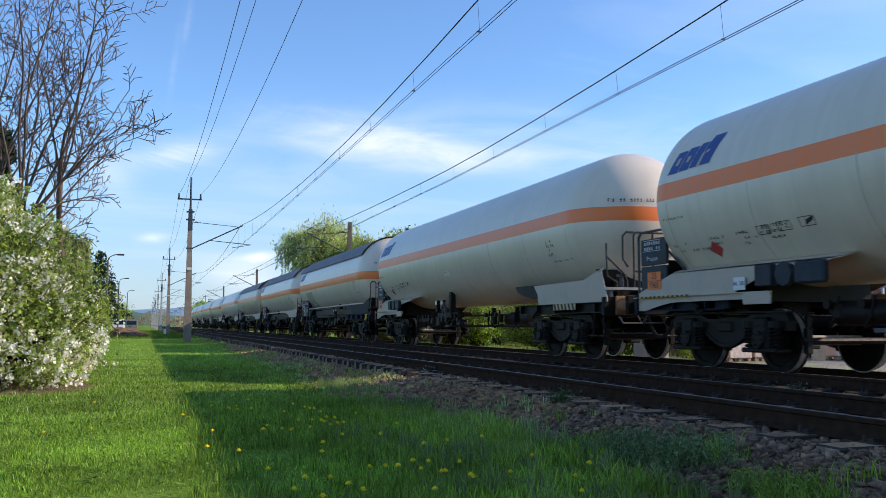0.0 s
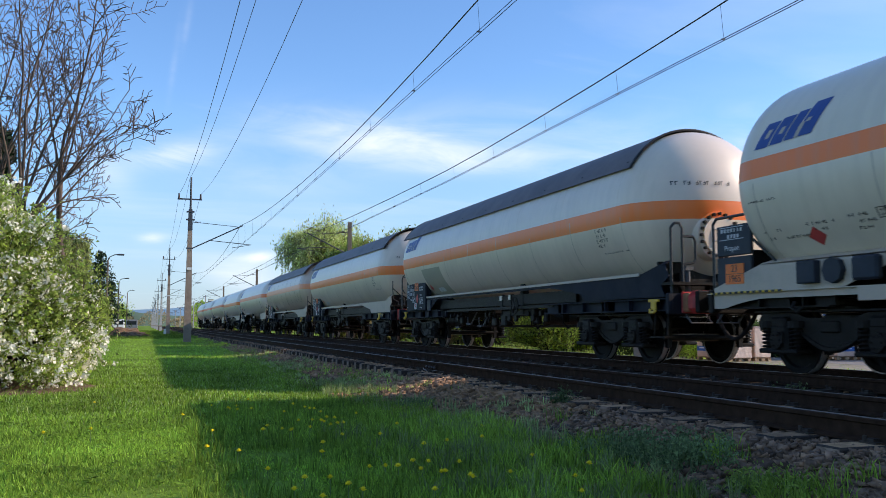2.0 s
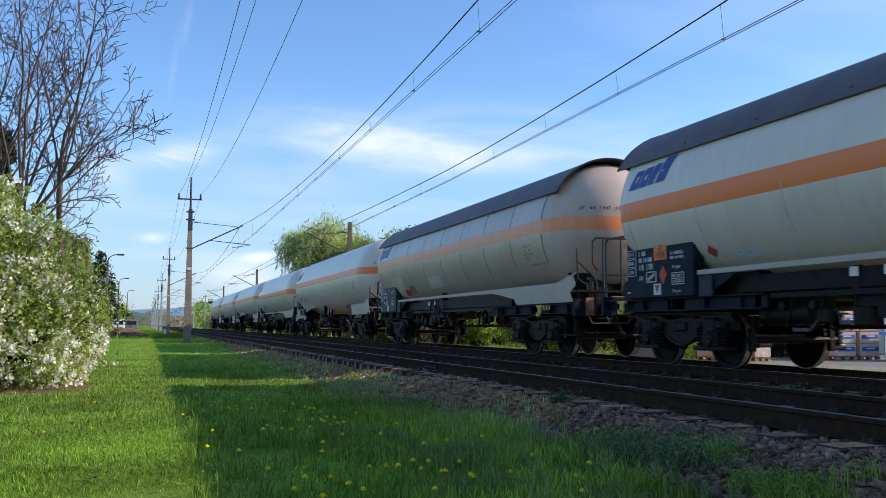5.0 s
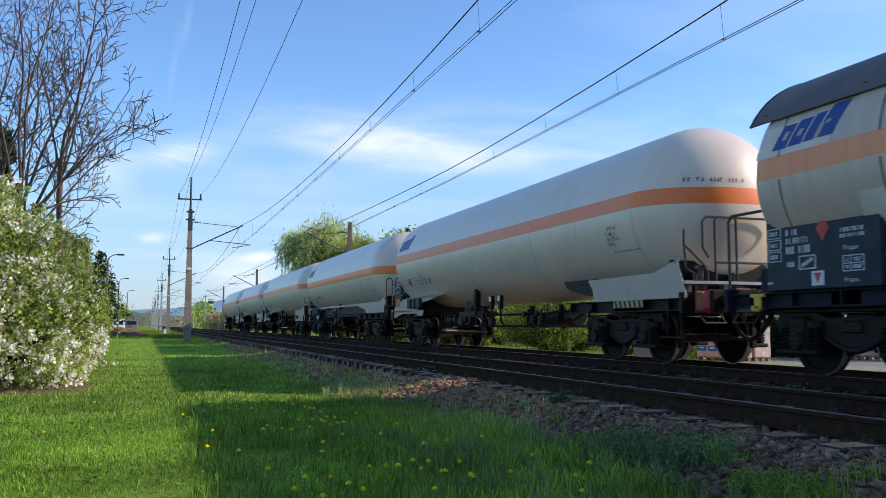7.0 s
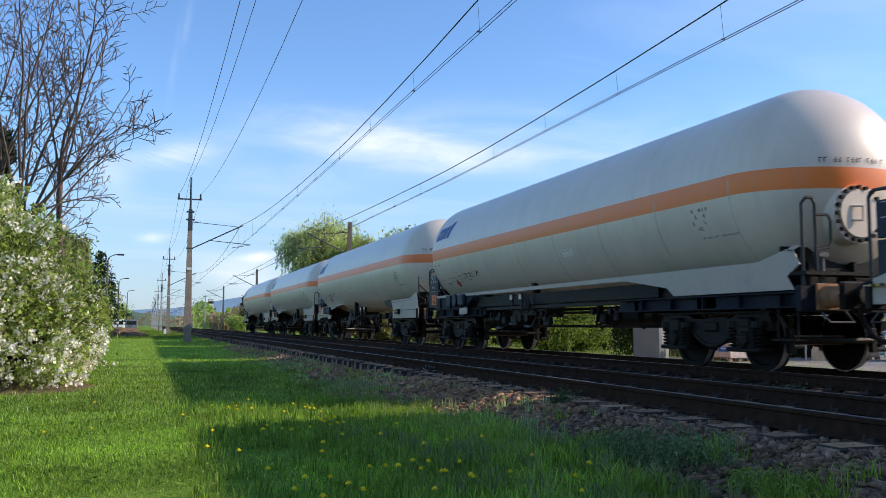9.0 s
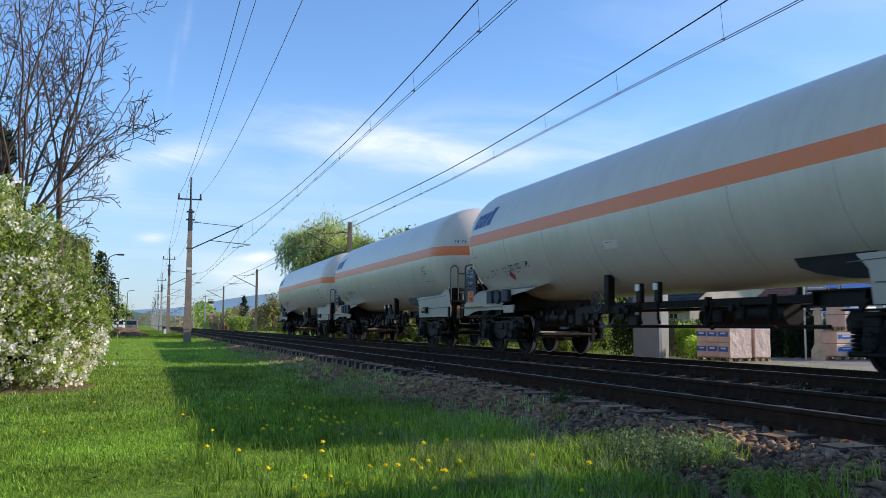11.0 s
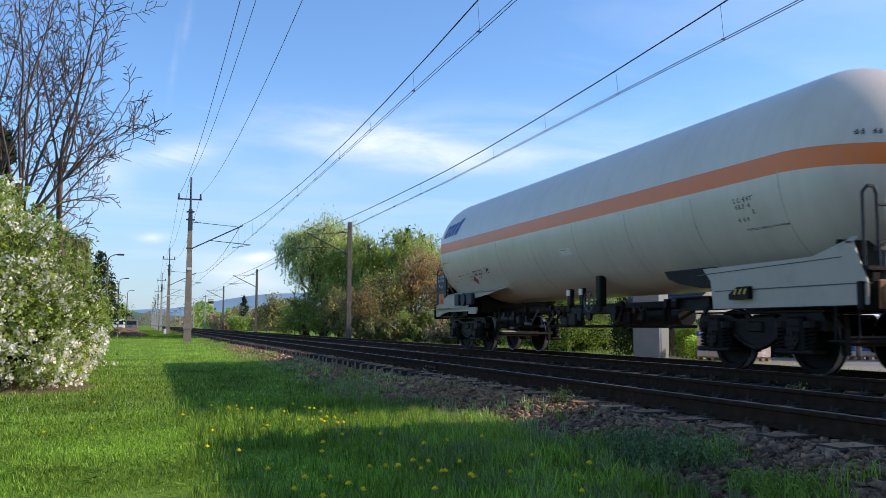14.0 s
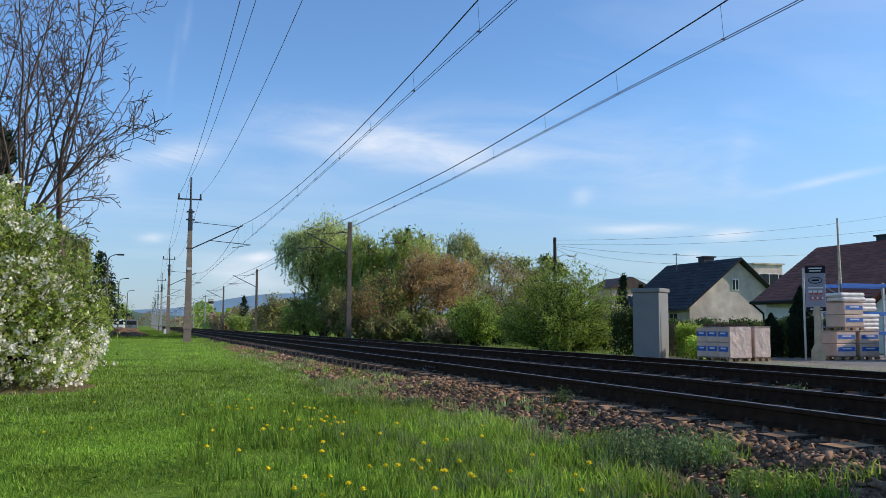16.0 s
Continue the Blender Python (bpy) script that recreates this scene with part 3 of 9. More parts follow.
def make_wheelset(parent, y):
    """Axle with two wheels; it turns in the bogie."""
    bm = bmesh.new()
    rod(bm, (-1.0, 0, 0), (1.0, 0, 0), 0.075, seg=12)
    axle = part("wheelset", bm, AXLE_STEEL, parent)
    axle.location = (0, y, 0.46)
    for s in (-1, 1):
        bm = bmesh.new()
        prof = [(-0.09, 0.10), (-0.085, 0.14), (-0.02, 0.17), (-0.03, 0.36), (-0.065, 0.385), (-0.067, 0.455), (0.045, 0.46), (0.052, 0.488), (0.068, 0.485), (0.068, 0.385), (0.02, 0.36), (0.03, 0.16), (0.075, 0.13), (0.08, 0.09)]
        lathe_x(bm, [(x * (-s) * -1 if s > 0 else x, rr) for x, rr in prof] if s < 0 else [(-x, rr) for x, rr in prof], s * 0.745, 0, 0, seg=36)
        w = part("wheel", bm, WHEEL_STEEL, axle, smooth=True)
        bm = bmesh.new()
        lathe_x(bm, [(-0.04, 0.457), (-0.04, 0.4635), (0.045, 0.4635), (0.045, 0.457)] if s < 0 else [(0.04, 0.457), (0.04, 0.4635), (-0.045, 0.4635), (-0.045, 0.457)], s * 0.745, 0, 0, seg=36, caps=False)
        # pale ring on the flange: the lit rim edge put into the colour
        lathe_x(bm, [(0.060 * (1 if s < 0 else -1), 0.468), (0.0705 * (1 if s < 0 else -1), 0.468), (0.0705 * (1 if s < 0 else -1), 0.487), (0.060 * (1 if s < 0 else -1), 0.489)], s * 0.745, 0, 0, seg=36, caps=False)
        part("tread", bm, TREAD, axle, "bright worn tread with a painted lit rim edge", smooth=True)
    return axle


def coil_mesh():
    """One coil spring with its core and cap."""
    verts, faces = [], []
    turns, per, seg = 5.5, 10, 4
    n = int(turns * per)
    for i in range(n + 1):
        a = 2 * math.pi * i / per
        c = Vector((0.092 * math.cos(a), 0.092 * math.sin(a), 0.36 + 0.29 * i / n))
        out = Vector((math.cos(a), math.sin(a), 0))
        for j in range(seg):
            b = 2 * math.pi * j / seg
            verts.append(c + out * 0.017 * math.cos(b) + Vector((0, 0, 0.017 * math.sin(b))))
        if i:
            for j in range(seg):
                k = (j + 1) % seg
                faces.append(((i - 1) * seg + j, (i - 1) * seg + k, i * seg + k, i * seg + j))
    for z0, z1, rr in ((0.33, 0.64, 0.055), (0.645, 0.74, 0.125)):
        o = len(verts)
        for z in (z0, z1):
            verts += [Vector((rr * math.cos(2 * math.pi * i / 12), rr * math.sin(2 * math.pi * i / 12), z)) for i in range(12)]
        faces += [(o + i, o + (i + 1) % 12, o + 12 + (i + 1) % 12, o + 12 + i) for i in range(12)]
        faces.append(tuple(range(o + 12, o + 24)))
        faces.append(tuple(range(o + 11, o - 1, -1)))
    me = bpy.data.meshes.new("coil_spring")
    me.from_pydata(verts, [], faces)
    me.materials.append(STEEL_BLACK)
    return me


COIL = coil_mesh()


def make_bogie(parent, y0, sets):
    bogie = new("bogie")
    bogie.parent = parent
    bogie.location = (0, y0, 0)
    for s in (-1, 1):
        bm = bmesh.new()
        x0, x1 = s * 0.93, s * 1.06
        # cast side frame: level top, curved belly between the boxes, horns over the axles
        belly = [(0.60 - 1.2 * i / 10, 0.62 - 0.26 * math.sin(math.pi * i / 10)) for i in range(11)]
        prism(bm, [(-1.42, 0.74), (-1.34, 0.86), (-0.62, 0.84), (-0.45, 0.78), (0.45, 0.78), (0.62, 0.84), (1.34, 0.86), (1.42, 0.74), (1.40, 0.60), (1.0, 0.62)] + belly + [(-1.0, 0.62), (-1.40, 0.60)], x0, x1)
        prism(bm, [(-1.44, 0.86), (1.44, 0.86), (1.44, 0.885), (-1.44, 0.885)], x0 - 0.04 * s, x1 + 0.05 * s)
        # rolled lower flange of the belly
        for (ya, za), (yb, zb) in zip(belly, belly[1:]):
            rod(bm, (s * 1.04, ya, za), (s * 1.04, yb, zb), 0.045, seg=6)
        box(bm, (s * 1.07, 0, 0.66), (0.05, 0.34, 0.16), bevel=0.02)
        part("side_frame", bm, STEEL_BLACK, bogie)
        for ya in (-0.9, 0.9):
            bm = bmesh.new()
            box(bm, (s * 1.04, ya, 0.50), (0.26, 0.36, 0.42), bevel=0.05)
            rod(bm, (s * 1.12, ya, 0.47), (s * 1.21, ya, 0.47), 0.14, 0.12, seg=16)
            box(bm, (s * 1.05, ya, 0.32), (0.28, 0.78, 0.07), bevel=0.02)
            box(bm, (s * 1.10, ya, 0.72), (0.14, 0.30, 0.16), bevel=0.03)
            for q in range(6):
                a = q * math.pi / 3
                rod(bm, (s * 1.20, ya + 0.085 * math.cos(a), 0.47 + 0.085 * math.sin(a)), (s * 1.225, ya + 0.085 * math.cos(a), 0.47 + 0.085 * math.sin(a)), 0.016, seg=6)
            rod(bm, (s * 1.215, ya - 0.15, 0.44), (s * 1.215, ya - 0.15, 0.60), 0.018, seg=6)
            part("axle_box", bm, STEEL_BLACK, bogie)
            for d in (-0.285, 0.285):
                sp = new("coil_spring", COIL)
                sp.parent = bogie
                sp.location = (s * 1.07, ya + d, 0)
    bm = bmesh.new()
    box(bm, (0, 0, 0.72), (1.9, 0.5, 0.24), bevel=0.03)
    rod(bm, (0, 0, 0.80), (0, 0, 0.94), 0.28, seg=20)
    for s in (-1, 1):
        box(bm, (s * 0.86, 0, 0.90), (0.22, 0.34, 0.10), bevel=0.02)
        box(bm, (s * 0.5, 0.45, 0.62), (0.12, 1.0, 0.10))
        box(bm, (s * 0.5, -0.45, 0.62), (0.12, 1.0, 0.10))
    part("bolster", bm, STEEL_BLACK, bogie)
    for ya in (-1.42, 1.42, -0.39, 0.39):
        bm = bmesh.new()
        rod(bm, (-0.85, ya, 0.46), (0.85, ya, 0.46), 0.05, seg=8)
        for s in (-1, 1):
            box(bm, (s * 0.745, ya, 0.46), (0.10, 0.09, 0.36), bevel=0.01)
            box(bm, (s * 0.745, ya, 0.68), (0.06, 0.05, 0.26))
            pipe(bm, [(s * 0.745, ya, 0.62), (s * 0.66, ya * 0.96, 0.78)], 0.03)
        part("brake_beam", bm, STEEL_BLACK, bogie)
    for ya in (-0.9, 0.9):
        sets.append(make_wheelset(bogie, ya))
    return bogie


def make_buffer(parent, x, y, d, style):
    """A side buffer; d is the way in which it points along y."""
    base = BUFFER_RED if style == "red" else BUFFER_RUST
    bm = bmesh.new()
    box(bm, (x, y + d * 0.02, 1.06), (0.36, 0.04, 0.36), bevel=0.01)
    if style == "red":
        box(bm, (x, y + d * 0.32, 1.06), (0.44, 0.30, 0.38), bevel=0.09)
    else:
        rod(bm, (x, y, 1.06), (x, y + d * 0.36, 1.06), 0.16, 0.135, seg=20)
    b = part("buffer", bm, base, parent, "red crash buffer" if style == "red" else "rusty ochre buffer", smooth=True)
    if style == "red":
        bm = bmesh.new()
        box(bm, (x, y + d * 0.10, 1.06), (0.34, 0.18, 0.32), bevel=0.03)
        part("buffer_housing", bm, BUFFER_RUST, b, "rusty ochre buffer housing", smooth=True)
    bm = bmesh.new()
    rod(bm, (x, y + d * 0.34, 1.06), (x, y + d * 0.50, 1.06), 0.085, seg=16)
    box(bm, (x, y + d * 0.522, 1.06), (0.52, 0.045, 0.36), bevel=0.02)
    part("buffer_head", bm, STEEL_BLACK, b, "greasy black buffer head", smooth=True)


def make_skirt(parent, poly, s, r, zc, mater):
    """A cradle plate that carries the tank, with its flange bent in to the shell."""
    bm = bmesh.new()
    prism(bm, poly, s * 1.235, s * 1.255)
    top = max(z for _, z in poly)
    ys = [y for y, z in poly if z > top - 0.12]
    y0, y1 = min(ys), max(ys)
    q = math.sqrt(max(0.01, r * r - (zc - top - 0.06) ** 2))
    f = [bm.verts.new(v) for v in ((s * 1.255, y0, top - 0.012), (s * 1.255, y1, top - 0.012), (s * q, y1, top + 0.06), (s * q, y0, top + 0.06))]
    g = [bm.verts.new(v.co - Vector((0, 0, 0.02))) for v in f]
    fs = [bm.faces.new(f), bm.faces.new(g[::-1])] + [bm.faces.new((f[i], g[i], g[(i + 1) % 4], f[(i + 1) % 4])) for i in range(4)]
    bmesh.ops.recalc_face_normals(bm, faces=fs)
    return part("cradle_plate", bm, mater, parent, "light grey cradle plate")


def plate_text(parent, text, loc, size, rot, material, name="plate_number"):
    cu = bpy.data.curves.new("plate_text", "FONT")
    cu.body, cu.size, cu.align_x, cu.align_y, cu.extrude = text, size, "CENTER", "CENTER", 0.001
    tmp = bpy.data.objects.new("tmp", cu)
    me = bpy.data.meshes.new_from_object(tmp)
    bpy.data.objects.remove(tmp)
    bpy.data.curves.remove(cu)
    me.materials.append(material)
    ob = new(name, me)
    ob.parent = parent
    ob.matrix_basis = Matrix.Translation(loc) @ rot
    return ob


FACE_SIDE = Euler((radians(90), 0, radians(-90))).to_matrix().to_4x4()


def make_wagon(k, length, r, zc, framed, hood, board, paint, buffer_style, manhole, frame_mat, label):
    rng = random.Random(k + 40)
    w = new("tank_wagon")
    tagged(w, label, "tank wagon", "wagons of the train")
    end = length / 2 - 0.55                                # headstock plane
    ya, yb = -(length / 2 - 0.60), length / 2 - 1.0        # the two tips of the tank
    make_tank(w, ya, yb, r, zc, paint)
    if hood:
        make_hood(w, ya + {2: 0.42, 3: 0.18}.get(k, 0.0), yb, r, zc)
    logo_blocks(w, r, zc, yb - 0.95, 11.0 if hood else 14.5, 0.9 if hood else 1.0)
    tank_lettering(w, r, zc, ya, yb, rng, bool(board), k)
    # underframe
    for s in (-1, 1):
        for y0, y1 in ((-end, -end + (5.0 if framed else 4.2)), (end - (4.6 if framed else 2.5), end)):
            bm = bmesh.new()
            prism(bm, [(y0, 0.92), (y1, 0.92), (y1, 1.14), (y0, 1.14)], s * 1.10, s * 1.15)
            prism(bm, [(y0, 0.92), (y1, 0.92), (y1, 0.94), (y0, 0.94)], s * 1.10, s * 1.24)
            prism(bm, [(y0, 1.12), (y1, 1.12), (y1, 1.14), (y0, 1.14)], s * 1.10, s * 1.24)
            for y in np.arange(y0 + 0.5, y1, 0.9):
                box(bm, (s * 1.19, y, 1.03), (0.09, 0.02, 0.2))
            part("side_sill", bm, frame_mat, w)
        if framed:
            bm = bmesh.new()
            box(bm, (s * 1.12, 0, 1.10), (0.08, 2 * end - 9.4, 0.07))
            part("side_rail", bm, STEEL_BLACK, w)
            # added black plate that stands in for the shade under the tank's belly
            bm = bmesh.new()
            box(bm, (s * 1.04, 0, 1.29), (0.06, 2 * end - 7.6, 0.26), bevel=0.01)
            part("cable_duct", bm, STEEL_BLACK, w)
        else:
            # pale solebar plate at the +y end, arched over the bogie
            arch = [(end - 0.35 - 1.0 * i / 8, 0.93 + 0.13 * math.sin(math.pi / 2 * i / 8)) for i in range(9)]
            bm = bmesh.new()
            prism(bm, [(end, 1.16), (end, 0.93)] + arch + [(end - 3.6, 1.06), (end - 3.6, 1.16)], s * 1.245, s * 1.262)
            prism(bm, [(end, 1.15), (end - 3.6, 1.15), (end - 3.6, 1.165), (end, 1.165)], s * 1.235, s * 1.31)
            so = part("solebar_plate", bm, SKIRT_GREY, w, "grey solebar plate arched over the bogie")
            bm = bmesh.new()
            box(bm, (s * 1.315, end - 0.9, 1.16), (0.006, 1.6, 0.03))
            wp = part("warning_panel", bm, YELLOW, so, "thin striped warning strip")
            for i in range(12):
                bm = bmesh.new()
                box(bm, (s * 1.32, end - 0.17 - 0.135 * i, 1.16), (0.004, 0.07, 0.03))
                part("black_stripe", bm, INK, so)
    for e, ln in ((-1, 4.8 if framed else 3.6), (1, 4.4 if framed else 2.6)):
        bm = bmesh.new()
        box(bm, (0, e * (end - ln / 2), 1.0), (0.5, ln, 0.28))
        part("centre_sill", bm, STEEL_BLACK, w)
    for e in (-1, 1):
        bm = bmesh.new()
        box(bm, (0, e * (end - 0.05), 1.04), (2.6, 0.10, 0.36), bevel=0.015)
        part("headstock", bm, frame_mat, w)
        for d in (2.3, 4.4) if framed else (1.9,):
            bm = bmesh.new()
            box(bm, (0, e * (end - d), 1.02), (2.3, 0.5 if d < 3 else 0.14, 0.24))
            part("cross_beam", bm, STEEL_BLACK, w)
    # dark saddles between tank and frame
    for e, tip in ((-1, -ya), (1, yb)):
        bm = bmesh.new()
        if framed:
            box(bm, (0, e * (tip - 2.1), 1.26), (2.0, 3.4, 0.46))
            box(bm, (0, e * (tip - 4.2), 1.22), (1.5, 1.6, 0.36))
        else:
            box(bm, (0, e * (tip - 1.6), 1.26), (1.9, 2.2, 0.46))
        rows = []
        for ph in range(224, 317, 8):
            p0 = shell_point(r, zc, e * (tip - 0.62), ph, -0.06)
            rows.append((bm.verts.new(p0), bm.verts.new((p0.x * 1.05, e * (tip - 0.55), 1.1))))
        for (a, b), (c, d) in zip(rows, rows[1:]):
            bm.faces.new((a, b, d, c))
        part("saddle", bm, STEEL_BLACK, w)
    for e, tip in ((-1, -ya), (1, yb)):
        bm = bmesh.new()
        y0 = e * (tip - 0.50)
        prism(bm, [(y0, 1.14), (y0 + e * 0.05, 1.14), (y0 + e * 0.05, 1.78), (y0, 1.78)], -1.16, 1.16)
        for x in (-0.8, 0.0, 0.8):
            box(bm, (x, y0 + e * 0.10, 1.36), (0.04, 0.14, 0.44))
        part("end_bulkhead", bm, STEEL_BLACK, w)
    if k == 0:
        bm = bmesh.new()
        box(bm, (-1.29, 5.55, 1.29), (0.012, 0.27, 0.19), bevel=0.004)
        cp = part("code_plate", bm, PAPER, w, "small white plate with black writing")
        plate_text(cp, "AK 205", (-1.298, 5.55, 1.29), 0.085, FACE_SIDE, INK, "plate_code")
    # cradle plates
    low = 0.93 if k in (7, 8, 9) else 1.13
    for s in (-1, 1):
        if framed:
            make_skirt(w, [(ya + 0.12, 1.70), (ya + 0.25, 1.72), (ya + 0.85, 1.58), (yb - 0.4, 1.55), (yb - 0.5, 1.48), (ya + 4.6, 1.48), (ya + 4.1, 1.42), (ya + 3.2, 1.30), (ya + 3.0, 1.16), (ya + 0.12, 1.16), (ya + 0.25, 1.35), (ya, 1.50)], s, r, zc, FRAME_BLUE if k == 2 else SKIRT_GREY)
            if k == 2:
                bm = bmesh.new()
                prism(bm, [(ya + 0.9, 1.545), (yb - 0.4, 1.515), (yb - 0.4, 1.565), (ya + 0.9, 1.60)], s * 1.262, s * 1.28)
                part("edge_strip", bm, SKIRT_GREY, w)
            bm = bmesh.new()
            prism(bm, [(yb - 0.35, 1.475), (yb - 3.6, 1.475), (yb - 2.9, 1.15), (yb - 0.35, 1.15)], s * 1.22, s * 1.24)
            for y in (yb - 0.8, yb - 1.7, yb - 2.6):
                box(bm, (s * 1.25, y, 1.31), (0.05, 0.03, 0.32))
            part("dark_cradle_plate", bm, frame_mat, w)
        else:
            make_skirt(w, [(yb - 0.75, 1.55), (yb - 4.5, 1.57), (yb - 4.2, 1.50), (yb - 3.0, 1.40), (yb - 2.3, 1.16), (yb + 0.35, 1.16), (yb + 0.35, 1.24)], s, r, zc, SKIRT_GREY)
            make_skirt(w, [(ya + 0.12, 1.72), (ya + 0.25, 1.74), (ya + 0.85, 1.58), (ya + 3.25, 1.56), (ya + 3.05, 1.36), (ya + 3.0, low), (ya - 0.1, low), (ya - 0.1, 1.20)], s, r, zc, SKIRT_GREY)
    if not framed:
        for s in (-1, 1):
            bm = bmesh.new()
            prism(bm, [(ya + 3.0, 1.57), (ya + 4.4, 1.57), (ya + 4.32, 1.46), (ya + 4.0, 1.36), (ya + 3.4, 1.27), (ya + 3.0, 1.25)], s * 1.17, s * 1.20)
            prism(bm, [(ya + 3.0, 1.56), (ya + 4.4, 1.56), (ya + 4.4, 1.585), (ya + 3.0, 1.585)], s * 1.0, s * 1.21)
            part("cradle_fin", bm, STEEL_BLACK, w, "black curved cradle fin")
    if low < 1.0:
        for s in (-1, 1):
            bm = bmesh.new()
            prism(bm, [(ya - 0.08, 1.19), (ya + 2.95, 1.19), (ya + 2.95, 1.205), (ya - 0.08, 1.205)], s * 1.256, s * 1.264)
            prism(bm, [(ya + 0.3, 1.535), (ya + 3.4, 1.46), (ya + 3.4, 1.472), (ya + 0.3, 1.547)], s * 1.256, s * 1.262)
            part("plate_seam", bm, DARK_GALV, w)
            bm = bmesh.new()
            prism(bm, [(ya + 2.5, 1.06), (ya + 2.05, 1.06), (ya + 2.05, 1.24), (ya + 2.3, 1.24), (ya + 2.5, 1.14)], s * 1.265, s * 1.34)
            hb = part("hook_box", bm, STEEL_BLACK, w, "black box with yellow stripes")
            for q in range(3):
                bm = bmesh.new()
                prism(bm, [(ya + 2.12 + 0.11 * q, 1.13), (ya + 2.16 + 0.11 * q, 1.13), (ya + 2.12 + 0.11 * q, 1.21), (ya + 2.08 + 0.11 * q, 1.21)], s * 1.342, s * 1.346)
                part("yellow_stripe", bm, YELLOW, hb)
    # warning stripes and tow hooks
    if not framed and k in (0, 1, 5):
        for s in (-1, 1):
            yc = -end + 1.75
            bm = bmesh.new()
            box(bm, (s * 1.27, yc, 1.06), (0.02, 1.0, 0.13))
            wp = part("warning_panel", bm, STRIPE_PALE, w, "dirty pale and black striped warning panel")
            for i in range(6):
                bm = bmesh.new()
                y0 = yc - 0.48 + 0.165 * i
                prism(bm, [(y0, 0.998), (y0 + 0.075, 0.998), (y0 + 0.125, 1.122), (y0 + 0.05, 1.122)], s * 1.282, s * 1.286)
                part("black_stripe", bm, INK, wp)
    for s in (-1, 1):
        for e in (-1, 1):
            if e < 0 and framed and k not in (2, 6):
                yc = -end + 1.55
                bm = bmesh.new()
                box(bm, (s * 1.25, yc, 1.06), (0.015, 0.56, 0.10))
                wp = part("warning_panel", bm, YELLOW if k % 3 else STRIPE_PALE, w, "dirty striped warning panel")
                for i in range(4):
                    bm = bmesh.new()
                    y0 = yc - 0.26 + 0.14 * i
                    prism(bm, [(y0, 1.012), (y0 + 0.07, 1.012), (y0 + 0.11, 1.108), (y0 + 0.04, 1.108)], s * 1.258, s * 1.262)
                    part("black_stripe", bm, INK, wp)
            if framed and not (k == 6 and e < 0):
                bm = bmesh.new()
                yh = e * (end - (0.75 if e > 0 else 0.5 if k == 2 else 1.75))
                box(bm, (s * 1.27, yh, 1.10), (0.05, 0.30, 0.05), bevel=0.01)
                box(bm, (s * 1.27, yh, 1.02), (0.05, 0.15, 0.16), bevel=0.02)
                pipe(bm, [(s * 1.29, yh - 0.09, 0.95), (s * 1.31, yh - 0.06, 0.90), (s * 1.31, yh + 0.06, 0.90), (s * 1.29, yh + 0.09, 0.95)], 0.028)
                part("tow_hook", bm, YELLOW, w, "yellow tow hook")
            elif not framed:
                bm = bmesh.new()
                yh = e * (end - (1.9 if e > 0 else 3.1))
                pipe(bm, [(s * 1.27, yh, 0.99), (s * 1.33, yh, 0.92), (s * 1.31, yh - e * 0.08, 0.86), (s * 1.28, yh - e * 0.14, 0.92)], 0.028)
                part("tow_hook", bm, STEEL_BLACK, w)
    # bogies
    sets = []
    for e in (-1, 1):
        make_bogie(w, e * (length / 2 - 2.85), sets)
    # buffers and couplers
    for e in (-1, 1):
        for s in (-1, 1):
            make_buffer(w, s * 0.875, e * end, e, buffer_style if e < 0 else "rust")
        bm = bmesh.new()
        box(bm, (0, e * (end + 0.18), 1.02), (0.10, 0.36, 0.16), bevel=0.03)
        pipe(bm, [(0.02, e * (end + 0.32), 1.0), (0.03, e * (end + 0.36), 0.75), (0.0, e * (end + 0.44), 0.70)], 0.03)
        part("coupler", bm, STEEL_BLACK, w)
        if e > 0:
            bm = bmesh.new()
            pts = [Vector((-0.38 - 0.05 * math.sin(math.pi * f), end + 0.02 + 1.06 * f, 0.92 - 0.46 * math.sin(math.pi * min(1, f * 1.02)) ** 0.8)) for f in (i / 12 for i in range(13))]
            hose(bm, pts, 0.034)
            part("brake_hose", bm, RUBBER, w, "drooping rubber brake hose")
            bm = bmesh.new()
            hose(bm, [(0.3, end, 0.9), (0.315, end + 0.07, 0.75), (0.33, end + 0.2, 0.62), (0.32, end + 0.34, 0.53), (0.3, end + 0.5, 0.5)], 0.03)
            part("brake_hose", bm, RUBBER, w, "drooping rubber brake hose")
        for s in (-1, 1):
            if e < 0:
                bm = bmesh.new()
                y = -end + 0.12
                pipe(bm, [(s * 1.22, y, 1.0), (s * 1.25, y, 0.49)], 0.018)
                pipe(bm, [(s * 1.22, y + 0.40, 0.95), (s * 1.25, y + 0.40, 0.49)], 0.018)
                box(bm, (s * 1.22, y + 0.2, 0.48), (0.22, 0.48, 0.025))
                part("corner_step", bm, STEEL_BLACK, w)
            bm = bmesh.new()
            pipe(bm, [(s * 1.0, e * (end + 0.05), 0.86), (s * 1.0, e * (end + 0.2), 0.72), (s * 0.6, e * (end + 0.2), 0.72), (s * 0.6, e * (end + 0.05), 0.86)], 0.014)
            part("shunter_grip", bm, DARK_GALV, w)
    # walkway with handrails at the -y end
    bm = bmesh.new()
    box(bm, (0, -end + 0.14, 1.38), (2.5, 0.42, 0.05))
    for x in (-1.1, -0.4, 0.4, 1.1):
        box(bm, (x, -end + 0.12, 1.28), (0.08, 0.12, 0.2))
    part("end_platform", bm, ZINC if k in (1, 5) else STEEL_BLACK, w, "grating end platform")
    tube = BLACK_TUBE
    yr = -end + 0.02
